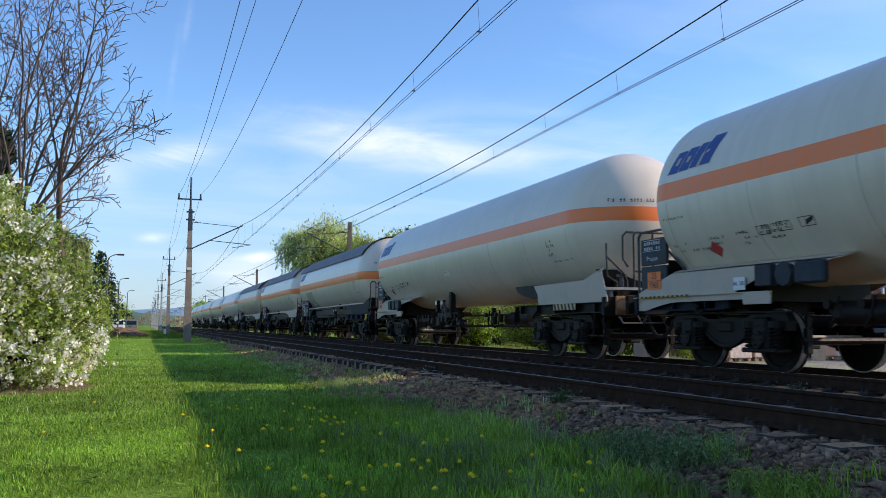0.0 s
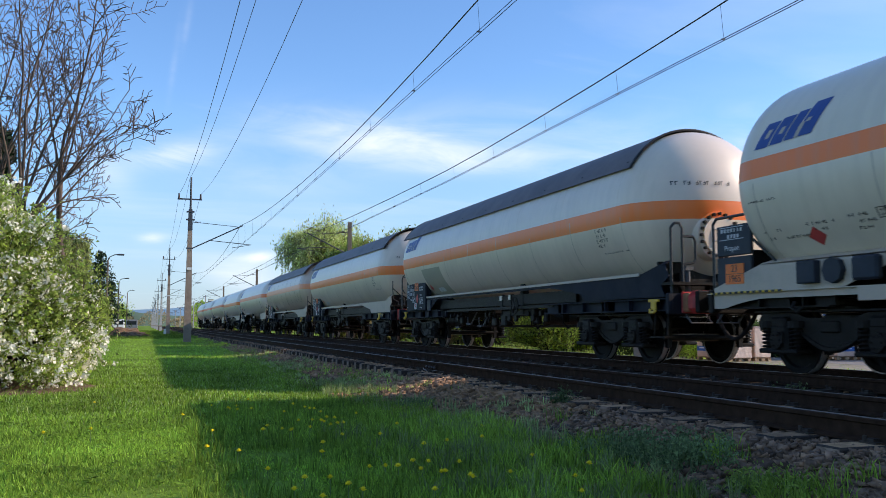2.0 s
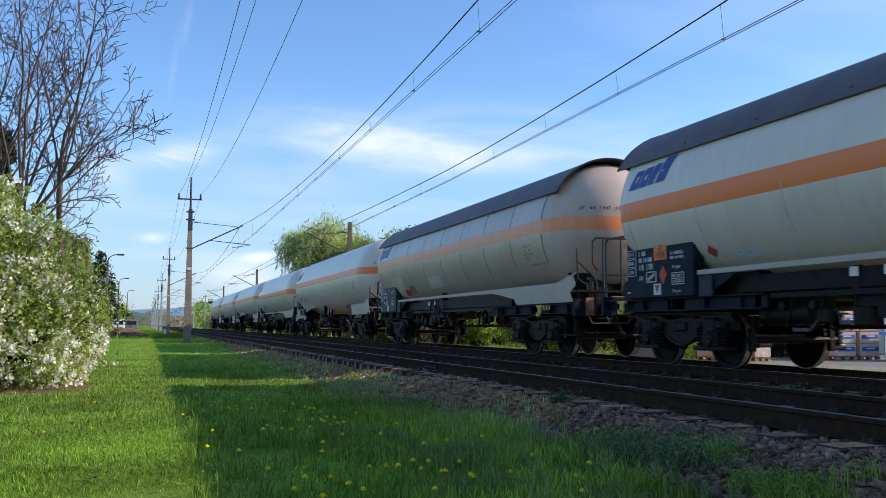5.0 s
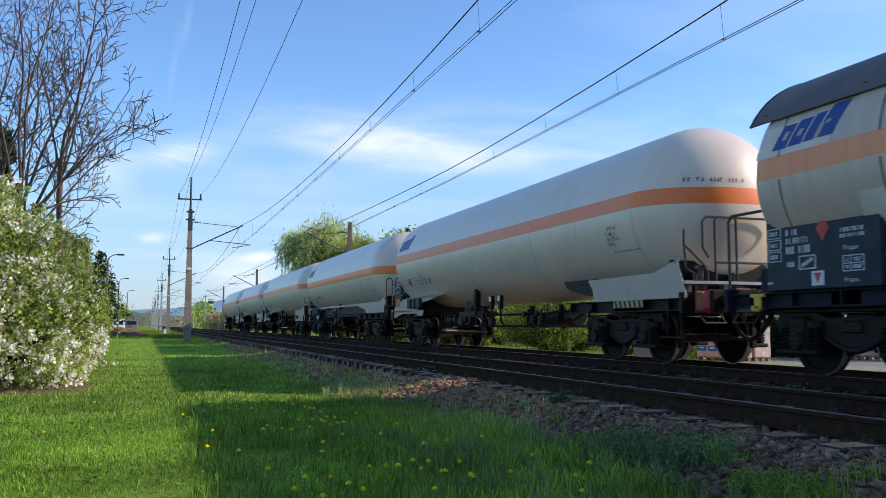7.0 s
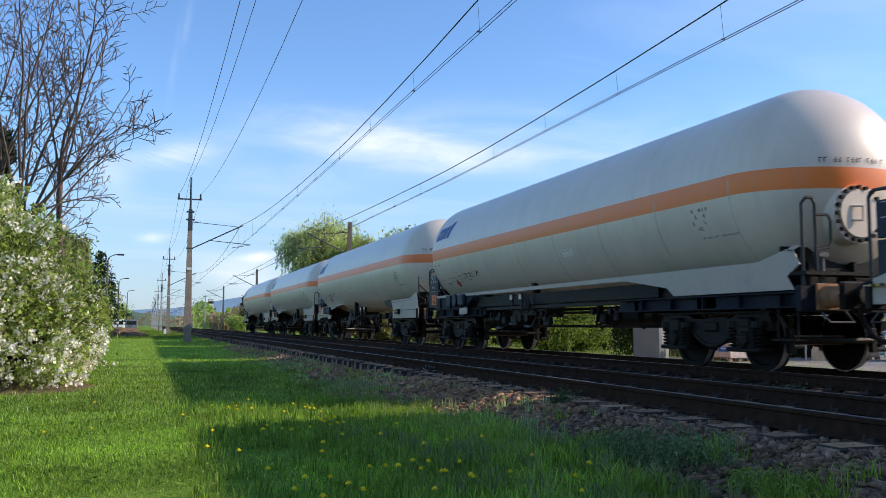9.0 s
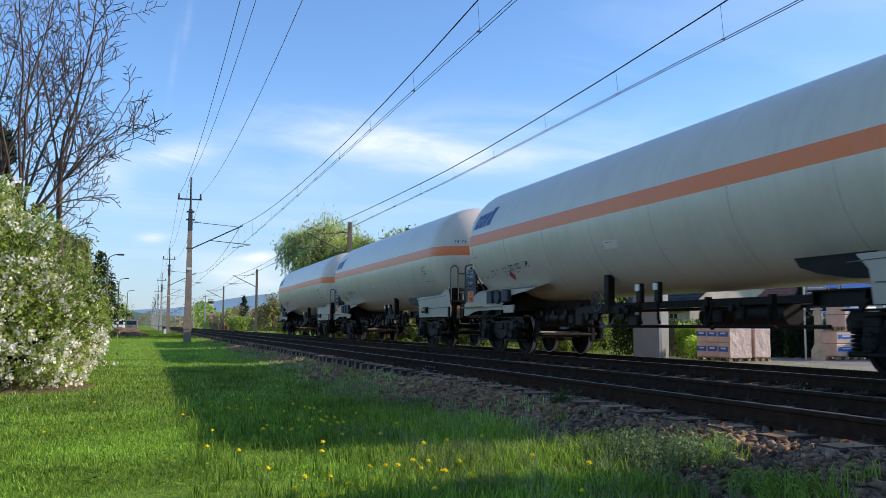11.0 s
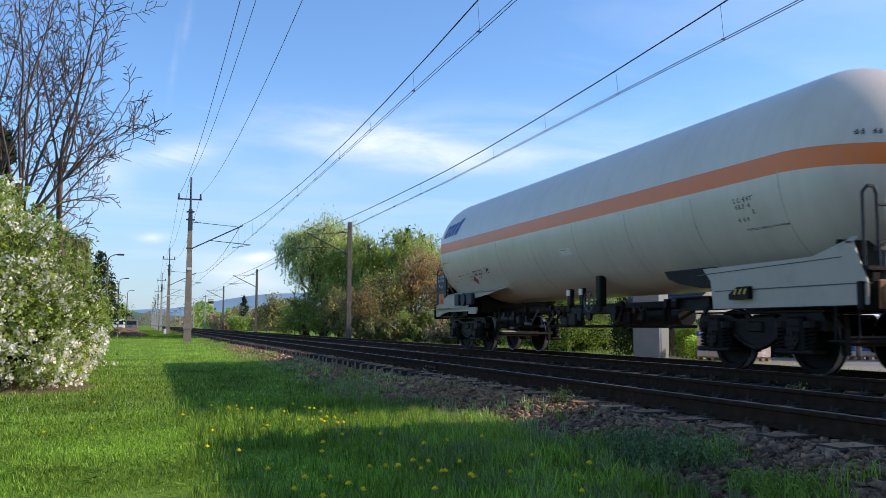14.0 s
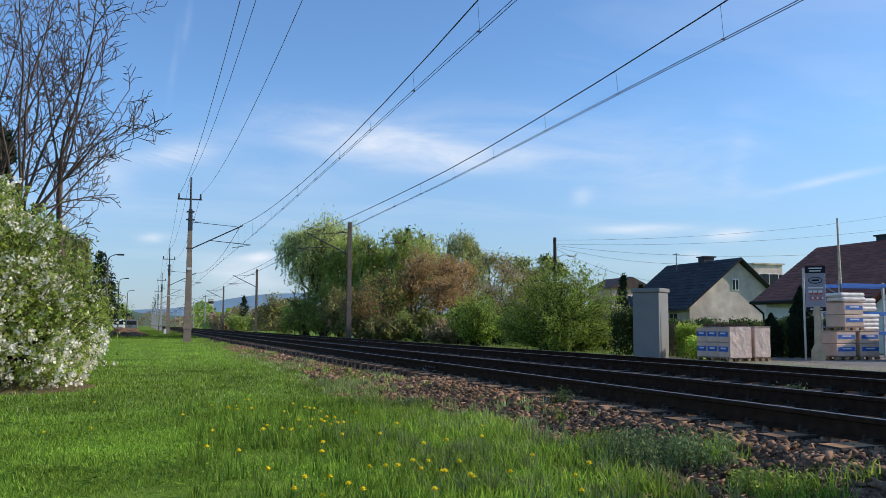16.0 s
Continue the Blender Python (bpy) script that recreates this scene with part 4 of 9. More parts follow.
    if manhole:
        for pts in ([(-1.22, yr, 0.95), (-1.22, yr, 2.32), (-1.16, yr - 0.02, 2.40), (-1.06, yr - 0.02, 2.40), (-1.0, yr, 2.32), (-1.0, yr, 1.38)],
                    [(-1.0, yr, 2.18), (-0.78, yr, 2.18), (-0.74, yr, 2.10), (-0.74, yr, 1.80), (-0.78, yr, 1.74), (-1.0, yr, 1.70)]):
            bm = bmesh.new(); pipe(bm, [Vector(q) for q in pts], 0.022)
            part("handrail", bm, tube, w, "bent tube handrail")
        bm = bmesh.new()
        yy = ya + 0.05
        rod(bm, (-0.24, yy + 0.4, 2.22), (-0.24, yy - 0.06, 2.22), 0.42, seg=36)
        rod(bm, (-0.24, yy - 0.06, 2.22), (-0.24, yy - 0.10, 2.22), 0.33, seg=36)
        pipe(bm, [(-0.39, yy - 0.10, 2.32), (-0.24, yy - 0.15, 2.32), (-0.24, yy - 0.15, 2.12), (-0.39, yy - 0.10, 2.12)], 0.015)
        mh = part("manhole_cover", bm, paint, w, "bolted round manhole cover", smooth=True)
        for i in range(20):
            a = 2 * math.pi * i / 20
            c = Vector((-0.24 + 0.375 * math.cos(a), yy - 0.06, 2.22 + 0.375 * math.sin(a)))
            bm = bmesh.new(); rod(bm, c, c + Vector((0, -0.06, 0)), 0.028, seg=6)
            part("bolt", bm, STEEL_BLACK, mh)
    else:
        for pts in ([(-1.22, yr, 2.25), (-1.22, yr, 1.95), (-1.2, yr, 1.62), (-1.0, yr, 1.50), (-1.0, yr, 1.38)],
                    [(-1.22, yr, 2.0), (-0.85, yr, 1.68), (-0.78, yr, 1.55), (-0.78, yr, 1.38)],
                    [(-0.62, yr, 1.38), (-0.62, yr, 2.42), (-0.58, yr, 2.48), (0.9, yr, 2.48), (0.95, yr, 2.42), (0.95, yr, 1.38)],
                    [(-0.75, yr, 1.80), (-0.86, yr, 1.95), (-0.86, yr, 2.40), (-0.78, yr, 2.48), (-0.62, yr, 2.48)],
                    [(-0.62, yr, 1.72), (0.95, yr, 1.72)], [(-0.2, yr, 1.38), (-0.2, yr, 2.48)]):
            bm = bmesh.new(); pipe(bm, [Vector(q) for q in pts], 0.02)
            part("handrail", bm, tube, w, "bent tube handrail")
    bm = bmesh.new()
    rod(bm, (-0.85, -end + 0.1, 1.2), (-0.85, -end + 0.1, 1.62), 0.045, seg=10)
    box(bm, (-0.85, -end + 0.1, 1.64), (0.16, 0.12, 0.06))
    part("brake_spindle", bm, DARK_GALV, w)
    # +y end: placard board
    if board:
        bm = bmesh.new()
        box(bm, (-1.27, yb - 1.58, 1.66), (0.07, 2.04, 1.02), bevel=0.012)
        box(bm, (-1.20, yb - 2.6, 1.7), (0.16, 0.05, 0.9))
        bd = part("placard_board", bm, BOARD_BLUE if board == "blue" else FRAME_BLUE, w, "dark blue-grey placard board with white stencils")
        bm = bmesh.new()
        box(bm, (-1.26, yb - 2.87, 1.29), (0.05, 0.34, 0.33), bevel=0.01)
        part("side_flap", bm, BOARD_BLUE, bd)
        bm = bmesh.new()
        x0 = -1.3055

        def bar(d, z, wy, hz):
            box(bm, (x0, yb - d, z), (0.006, wy, hz))

        def frame_of_bars(d, z, wy, hz, t=0.014):
            bar(d, z + hz / 2, wy, t); bar(d, z - hz / 2, wy, t); bar(d - wy / 2, z, t, hz); bar(d + wy / 2, z, t, hz)

        def row(d, z, n, hz, wd=0.04):
            for i in range(n):
                bar(d + i * wd * 1.5, z, wd * (0.35 if rng.random() < 0.4 else 1.0), hz)
                if rng.random() < 0.5:
                    bar(d + i * wd * 1.5 + wd * 0.3, z + hz * rng.choice((-0.4, 0.0, 0.4)), wd * 0.8, hz * 0.2)
        row(0.60, 2.12, 8, 0.035, 0.028)
        for z in (1.94, 1.78, 1.62):
            frame_of_bars(0.735, z, 0.25, 0.13); row(0.66, z, 4, 0.06, 0.026)
        row(0.98, 1.93, 1, 0.08); row(1.09, 1.93, 2, 0.08); row(0.98, 1.815, 2, 0.08); row(1.12, 1.815, 5, 0.08)
        row(0.98, 1.69, 3, 0.10, 0.038); row(1.22, 1.69, 4, 0.10, 0.038); row(0.98, 1.50, 3, 0.07, 0.036)
        frame_of_bars(1.36, 1.51, 0.30, 0.17, 0.02)
        for i in range(4):
            bar(1.28 + 0.05 * i, 1.475 + 0.022 * i, 0.06, 0.05)
        row(1.97, 1.875, 7, 0.055, 0.038); row(1.97, 1.80, 8, 0.045, 0.034)
        frame_of_bars(2.16, 1.45, 0.34, 0.19); bar(2.16, 1.45, 0.34, 0.012); bar(2.12, 1.45, 0.012, 0.19)
        for z in (1.495, 1.405):
            row(2.03, z, 2, 0.05, 0.026); row(2.18, z, 3, 0.05, 0.03)
        bar(0.62, 1.26, 0.1, 0.03)
        tagged(part("stencil_marking", bm, WHITE_INK, bd, "white stencil bars"), kind="stuff")
        for z in (1.645, 1.245):
            plate_text(bd, "Propan", (x0 - 0.004, yb - 2.13, z), 0.085, FACE_SIDE, WHITE_INK, "stencil_word")
        if board == "dark":
            for z, txt in ((2.005, "23"), (1.855, "1978")):
                bm = bmesh.new()
                box(bm, (x0 - 0.006, yb - 1.66, z), (0.012, 0.38, 0.142))
                op = part("orange_plate", bm, HAZARD_ORANGE, bd, "orange hazard number plate")
                plate_text(op, txt, (x0 - 0.014, yb - 1.66, z), 0.14, FACE_SIDE, INK)
        zz, yd = (1.53, yb - 1.73) if board == "dark" else (1.93, yb - 1.66)
        bm = bmesh.new()
        prism(bm, [(yd - 0.12, zz), (yd, zz + 0.16), (yd + 0.12, zz), (yd, zz - 0.16)], x0 - 0.008, x0 - 0.002)
        part("hazard_label", bm, HAZARD_RED, bd, "red label" if k == 4 else "red diamond label")
        bm = bmesh.new()
        box(bm, (x0 - 0.004, yb - 1.55, 1.29), (0.006, 0.22, 0.19))
        tl = part("triangle_label", bm, PAPER, bd, "white label with a red triangle")
        bm = bmesh.new()
        prism(bm, [(yb - 1.62, 1.36), (yb - 1.48, 1.36), (yb - 1.55, 1.22)], x0 - 0.012, x0 - 0.008)
        part("red_triangle", bm, HAZARD_RED, tl)
    else:
        bm = bmesh.new()
        box(bm, (-1.22, yb - 0.13, 1.95), (0.06, 0.80, 0.46), bevel=0.012)
        box(bm, (-1.22, yb - 0.13, 1.46), (0.06, 0.80, 0.48), bevel=0.012)
        bd = part("placard_board", bm, BOARD_BLUE, w, "grey-blue placard board on uprights")
        bm = bmesh.new()
        for i in range(7):
            for z in (2.10, 2.01):
                if rng.random() < 0.85:
                    box(bm, (-1.253, yb + 0.13 - 0.075 * i, z), (0.006, 0.045 * rng.uniform(0.4, 1.1), 0.055))
        for z in (2.15, 1.965):
            box(bm, (-1.253, yb - 0.09, z), (0.006, 0.56, 0.01))
        tagged(part("stencil_marking", bm, WHITE_INK, bd, "white stencil bars"), kind="stuff")
        plate_text(bd, "Propan", (-1.254, yb - 0.1, 1.83), 0.12, FACE_SIDE, WHITE_INK, "stencil_word")
        num = "1978" if k in (5, 7) else "1965"
        for z, txt in ((1.52, "23"), (1.365, num)):
            bm = bmesh.new()
            box(bm, (-1.256, yb - 0.16, z), (0.012, 0.42, 0.148))
            op = part("orange_plate", bm, HAZARD_ORANGE, bd, "orange hazard number plate")
            plate_text(op, txt, (-1.264, yb - 0.16, z), 0.15, FACE_SIDE, INK)
        for d, wy, kind in ((3.1, 0.34, 0), (3.5, 0.3, 1), (4.0, 0.55, 2)) if k == 0 else ((1.75, 0.34, 0), (2.2, 0.3, 1), (2.75, 0.42, 2)):
            bm = bmesh.new()
            if kind == 1:
                rod(bm, (-1.25, yb - d, 1.38), (-1.34, yb - d, 1.38), 0.17, seg=8)
            else:
                box(bm, (-1.30, yb - d, 1.38), (0.12, wy, 0.30), bevel=0.03 if kind else 0.012)
            part("valve_box", bm, BOARD_BLUE, w, "grey-blue equipment box")
        bm = bmesh.new()
        box(bm, (-1.30, yb - 2.9, 1.07), (0.03, 0.6, 0.18), bevel=0.006)
        part("blank_panel", bm, SKIRT_GREY, w)
    for pts in ([(-1.2, yb + 0.42, 1.1), (-1.2, yb + 0.42, 2.24), (-1.2, yb + 0.34, 2.32), (-1.2, yb - 0.35, 2.32)], [(-1.2, yb - 0.50, 1.95), (-1.12, yb - 1.1, 1.45)], [(1.2, yb + 0.4, 1.1), (1.2, yb + 0.4, 2.3), (1.2, yb - 0.2, 2.3)]):
        bm = bmesh.new(); pipe(bm, [Vector(q) for q in pts], 0.022)
        part("end_upright", bm, BLACK_TUBE, w)
    if k in (7, 8, 9):
        bm = bmesh.new()
        box(bm, (-0.2, 0, 1.07), (0.24, 2 * end - 6.0, 0.13), bevel=0.01)
        part("belly_beam", bm, STEEL_BLACK, w)
    # brake gear, pipes and valves under the belly
    for x, z in ((-0.5, 0.66), (0.1, 0.98)):
        bm = bmesh.new()
        rod(bm, (x, -end + 4.6, z), (x, end - 4.6, z), 0.03, seg=8)
        part("brake_pipe", bm, STEEL_BLACK, w)
    for y in (-3.2, -1.6, 1.6, 3.0):
        bm = bmesh.new()
        box(bm, (-0.65, y, 0.95), (0.1, 0.08, 0.4))
        pipe(bm, [(-0.72, y, 1.0), (-0.72, y, 0.72), (-0.66, y - 0.1, 0.62), (-0.60, y - 0.15, 0.68)], 0.022)
        part("pipe_hanger", bm, STEEL_BLACK, w)
    gy = {2: -1.6, 5: 1.35, 7: 1.2, 8: -1.5, 9: -1.3}.get(k, 0.9)
    bm = bmesh.new()
    box(bm, (-0.95, gy + 0.25, 0.98), (0.2, 2.0, 0.16), bevel=0.02)
    box(bm, (-1.0, gy - 0.1, 1.3), (0.16, 0.18, 0.72), bevel=0.02)
    box(bm, (-0.95, gy + 1.1, 0.80), (0.22, 0.34, 0.28), bevel=0.03)
    for y in (gy - 0.65, gy + 0.35, gy + 0.75):
        rod(bm, (-1.0, y, 0.86), (-1.06, y, 0.86), 0.09, seg=12)
        pipe(bm, [(-1.02, y, 0.86), (-0.8, y, 1.0), (-0.6, y, 1.0)], 0.025)
    part("valve_block", bm, STEEL_BLACK, w)
    for i, y in enumerate((-2.9, -2.2, 0.2, 0.5, 2.7, 3.3, 3.9)):
        bm = bmesh.new()
        box(bm, (-0.98 + 0.1 * (i % 2), y, 0.86 - 0.05 * (i % 3)), (0.12, 0.16 + 0.08 * (i % 3), 0.22), bevel=0.03)
        pipe(bm, [(-1.0, y, 1.06), (-1.02, y + 0.05, 0.78), (-0.95, y + 0.22, 0.66), (-0.8, y + 0.3, 0.7)], 0.024)
        rod(bm, (-1.03, y + 0.12, 0.95), (-1.10, y + 0.12, 0.95), 0.06, seg=10)
        part("brake_valve", bm, STEEL_BLACK, w)
    for y, dz in ((1.0, 0.0), (1.9, 0.06), (2.8, -0.04)):
        bm = bmesh.new()
        pipe(bm, [(-0.85, y, 0.98 + dz), (-0.92, y + 0.25, 0.66 + dz), (-0.9, y + 0.6, 0.64 + dz), (-0.85, y + 0.75, 0.9)], 0.02)
        box(bm, (-0.95, y + 0.4, 0.66 + dz), (0.05, 0.3, 0.05))
        part("brake_lever", bm, DARK_GALV, w)
    for x, y0, y1, z, rr in ((-0.85, 3.0, 4.0, 0.84, 0.17), (0.6, -1.2, 0.2, 0.85, 0.2), (-0.1, -3.0, -1.8, 0.86, 0.19)):
        bm = bmesh.new()
        rod(bm, (x, y0, z), (x, y1, z), rr, seg=18)
        part("air_tank", bm, STEEL_BLACK, w, smooth=True)
    for y in ((gy - 1.3, gy - 1.9) if k in (5, 7) else (gy + 0.6, gy + 1.15)):
        bm = bmesh.new()
        box(bm, (-1.04, y, 1.26), (0.10, 0.16, 0.36), bevel=0.02)
        pipe(bm, [(-1.05, y, 1.1), (-1.02, y + 0.05, 0.8), (-0.9, y + 0.2, 0.72)], 0.03)
        part("valve_post", bm, STEEL_BLACK, w)
        bm = bmesh.new()
        box(bm, (-1.10, y, 1.36), (0.02, 0.13, 0.12))
        part("valve_plate", bm, NOTICE_GREY, w, "small pale plate")
    bm = bmesh.new()
    for i in range(24):
        a, b = 2 * math.pi * i / 24, 2 * math.pi * (i + 1) / 24
        rod(bm, (-1.22, gy + 0.20 * math.cos(a), 1.15 + 0.20 * math.sin(a)), (-1.22, gy + 0.20 * math.cos(b), 1.15 + 0.20 * math.sin(b)), 0.016, seg=6)
    for i in range(3):
        a = math.pi * i / 3
        rod(bm, (-1.22, gy + 0.2 * math.cos(a), 1.15 + 0.2 * math.sin(a)), (-1.22, gy - 0.2 * math.cos(a), 1.15 - 0.2 * math.sin(a)), 0.012, seg=6)
    rod(bm, (-1.22, gy, 1.15), (-0.9, gy, 1.15), 0.02, seg=8)
    part("handwheel", bm, DARK_GALV if not framed else STEEL_BLACK, w, "spoked brake handwheel")
    return w, sets


CLEAN = tank_paint("grey_tank_enamel", (0.775, 0.63, 0.50), (0.50, 0.40, 0.30), 2.73, 3.01)
CREAM = tank_paint("greenish_grey_tank_enamel", (0.74, 0.62, 0.485), (0.48, 0.395, 0.295), 2.73, 3.01)
LOW_BAND = tank_paint("grey_tank_enamel_low_band", (0.775, 0.63, 0.50), (0.50, 0.40, 0.30), 2.575, 2.88, (1.0, 0.215, 0.022))
WIDE_BAND = tank_paint("grey_tank_enamel_wide_band", (0.775, 0.63, 0.50), (0.50, 0.40, 0.30), 2.51, 2.835)
DIRTY = tank_paint("brown_stained_tank_enamel", (0.60, 0.445, 0.345), (0.28, 0.185, 0.135), 2.67, 2.97, (0.95, 0.30, 0.11))

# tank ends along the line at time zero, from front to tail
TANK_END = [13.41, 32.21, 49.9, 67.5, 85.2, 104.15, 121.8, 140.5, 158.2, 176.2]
WAGONS = []
TAIL_LABEL = "grey tank wagon with orange band"
SPECS = [
    (1.505, False, False, None, CREAM, "rust", False, FRAME_BLUE, TAIL_LABEL + " and small placard board"),
    (1.51, False, False, None, CREAM, "rust", False, STEEL_BLACK, TAIL_LABEL + " and pale cradle plates"),
    (1.505, True, True, "dark", WIDE_BAND, "red", True, FRAME_BLUE, TAIL_LABEL + ", dark sunshade and dark blue frame"),
    (1.505, True, True, "dark", WIDE_BAND, "red", False, FRAME_BLUE, TAIL_LABEL + ", dark sunshade and red buffers"),
    (1.505, True, True, "blue", DIRTY, "rust", False, FRAME_BLUE, "brown-stained grey gas tank wagon with dark sunshade"),
    (1.505, False, False, None, CLEAN, "red", False, STEEL_BLACK, TAIL_LABEL + " and red buffers"),
    (1.505, True, False, None, LOW_BAND, "rust", True, FRAME_BLUE, TAIL_LABEL + " and dark blue frame"),
    (1.51, False, False, None, CREAM, "rust", False, STEEL_BLACK, TAIL_LABEL + " and small placard board"),
    (1.505, False, False, None, CREAM, "rust", True, STEEL_BLACK, TAIL_LABEL + " and bolted manhole"),
    (1.505, False, False, None, CLEAN, "rust", True, STEEL_BLACK, TAIL_LABEL + ", last of the train"),
]
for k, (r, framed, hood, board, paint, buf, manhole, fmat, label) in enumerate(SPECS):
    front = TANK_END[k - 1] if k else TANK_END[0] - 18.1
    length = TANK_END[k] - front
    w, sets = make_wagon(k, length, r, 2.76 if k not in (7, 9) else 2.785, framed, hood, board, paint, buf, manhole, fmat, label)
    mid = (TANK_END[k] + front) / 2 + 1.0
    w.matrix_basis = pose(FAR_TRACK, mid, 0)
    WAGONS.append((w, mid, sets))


# ---- overhead line ----
CONCRETE = mat("weathered_concrete", (0.30, 0.23, 0.18), rough=0.85, var=0.2, scale=3, bump=0.4, bscale=30, dirt=(0.16, 0.13, 0.10), dirt_amt=0.6, dscale=2)
DARK_CONCRETE = mat("dark_brown_concrete", (0.14, 0.11, 0.088), rough=0.85, var=0.2, scale=3, bump=0.4, bscale=30, dirt=(0.09, 0.07, 0.055), dirt_amt=0.6, dscale=2)
PALE_CONCRETE = mat("pale_concrete", (0.42, 0.41, 0.39), rough=0.85, var=0.15, scale=3, bump=0.3, dirt=(0.25, 0.22, 0.19), dirt_amt=0.5)
DARK_STEEL = mat("dark_galvanised_steel", (0.06, 0.065, 0.075), rough=0.6, var=0.25, scale=6, metal=0.2)
WIRE = mat("tarnished_copper_wire", (0.035, 0.032, 0.035), rough=0.5, var=0.2, metal=0.4)
PORCELAIN = mat("brown_porcelain", (0.09, 0.05, 0.035), rough=0.25, var=0.2)
WHITE_PAINT = mat("white_marker_paint", (0.72, 0.72, 0.70), rough=0.6, var=0.1, dirt=(0.3, 0.27, 0.22), dirt_amt=0.4)


def square_post(bm, x, y, z0, z1, w0, w1, d0=None, d1=None):
    d0, d1 = d0 or w0, d1 or w1
    v = [bm.verts.new((x + sx * w / 2, y + sy * d / 2, z)) for z, w, d in ((z0, w0, d0), (z1, w1, d1)) for sx, sy in ((-1, -1), (1, -1), (1, 1), (-1, 1))]
    fs = [bm.faces.new(v[:4]), bm.faces.new(v[4:])] + [bm.faces.new((v[i], v[(i + 1) % 4], v[4 + (i + 1) % 4], v[4 + i])) for i in range(4)]
    bmesh.ops.recalc_face_normals(bm, faces=fs)


def line_mast(x, y, side, tall, material, group):
    """A mast of the overhead line with its hinged arm; side is the way along x to the track."""
    m = thing("catenary_mast", x, y, 0, "tall tapered concrete catenary mast with a crossarm" if tall else "slim concrete catenary mast with a tube arm", "catenary mast", group)
    bm = bmesh.new()
    top = 7.7 if tall else 7.25
    square_post(bm, 0, 0, GROUND - 0.2, top, 0.50 if tall else 0.31, 0.26 if tall else 0.22, 0.40 if tall else 0.30, 0.24 if tall else 0.2)
    shaft = part("shaft", bm, material, m)
    if tall:
        bm = bmesh.new()
        square_post(bm, 0, 0, 0.4, 0.62, 0.53, 0.525, 0.43, 0.425)
        part("marker_band", bm, CONCRETE, shaft)
        bm = bmesh.new()
        box(bm, (0.0, -0.225, 4.35), (0.3, 0.02, 0.16))
        part("number_plate_blank", bm, WHITE_PAINT, m, "small white plate")
        bm = bmesh.new()
        square_post(bm, 0, 0, 6.9, 8.3, 0.30, 0.24)
        rod(bm, (0, 0, 8.2), (0, 0, 10.4), 0.075, 0.06, seg=8)
        for z, w in ((7.6, 0.55), (8.12, 0.5), (5.7, 0.45)):
            box(bm, (0, 0, z), (w, 0.3, 0.08))
        part("steel_extension", bm, DARK_STEEL, m)
        bm = bmesh.new()
        box(bm, (-0.06, 0, 8.95), (1.55, 0.09, 0.09))
        arm = part("crossarm", bm, DARK_STEEL, m)
        for dx in (-0.75, 0.62):
            bm = bmesh.new()
            rod(bm, (dx, 0, 8.98), (dx, 0, 9.32), 0.07, 0.055, seg=10)
            part("insulator", bm, PORCELAIN, arm)
        bm = bmesh.new()
        rod(bm, (0, 0, 10.2), (0, 0, 10.42), 0.06, seg=8)
        part("insulator", bm, PORCELAIN, m)
    reach = abs((NEAR_TRACK if side > 0 else FAR_TRACK) - x)
    zt = 7.25 if tall else 6.4
    zs = 5.7 if tall else 5.2
    bm = bmesh.new()
    rod(bm, (side * 0.15, 0, zs), (side * (reach + 0.15), 0, zt + 0.08), 0.04, seg=8)
    strut = part("arm_tube", bm, DARK_STEEL, m)
    bm = bmesh.new()
    rod(bm, (side * 0.1, 0, zt + 0.2), (side * (reach - 0.15), 0, zt - 0.02), 0.018, seg=6)
    part("tie_rod", bm, DARK_STEEL, m)
    bm = bmesh.new()
    f = 0.36
    rod(bm, (side * (0.15 + reach * f), 0, zs + (zt - zs) * f), (side * (reach + 0.75), 0, zs + (zt - zs) * 0.22), 0.024, seg=6)
    rod(bm, (side * (reach + 0.7), 0, zs + (zt - zs) * 0.22), (side * (reach - 0.5), 0, zs + 0.12), 0.018, seg=6)
    part("steady_arm", bm, DARK_STEEL, m)
    bm = bmesh.new()
    for k in range(5):
        a = 0.3 + 0.08 * k
        rod(bm, (side * a, 0, zt + 0.19), (side * (a + 0.03), 0, zt + 0.187), 0.06, seg=10)
    part("insulator", bm, PORCELAIN, m)
    return m


NEAR_MASTS = [0.5, 60, 116, 172, 228, 284, 340, 400, 460]
FAR_MASTS = [2, 55, 105, 152, 200, 250, 300, 350, 410]
for y in NEAR_MASTS:
    line_mast(2.55, y, 1, True, CONCRETE if y < 150 else PALE_CONCRETE, "masts beside the near track")
for y in FAR_MASTS:
    line_mast(12.15, y, -1, False, DARK_CONCRETE if y < 160 else PALE_CONCRETE, "masts beside the far track")


def wire_mesh(bm, pts, r):
    """A thin four-sided wire along a line of points."""
    prev = None
    for p in pts:
        x, y, z = p
        ring = [bm.verts.new((x + r * a, y, z + r * b)) for a, b in ((1, 0), (0, 1), (-1, 0), (0, -1))]
        if prev:
            for i in range(4):
                bm.faces.new((prev[i], prev[(i + 1) % 4], ring[(i + 1) % 4], ring[i]))
        prev = ring


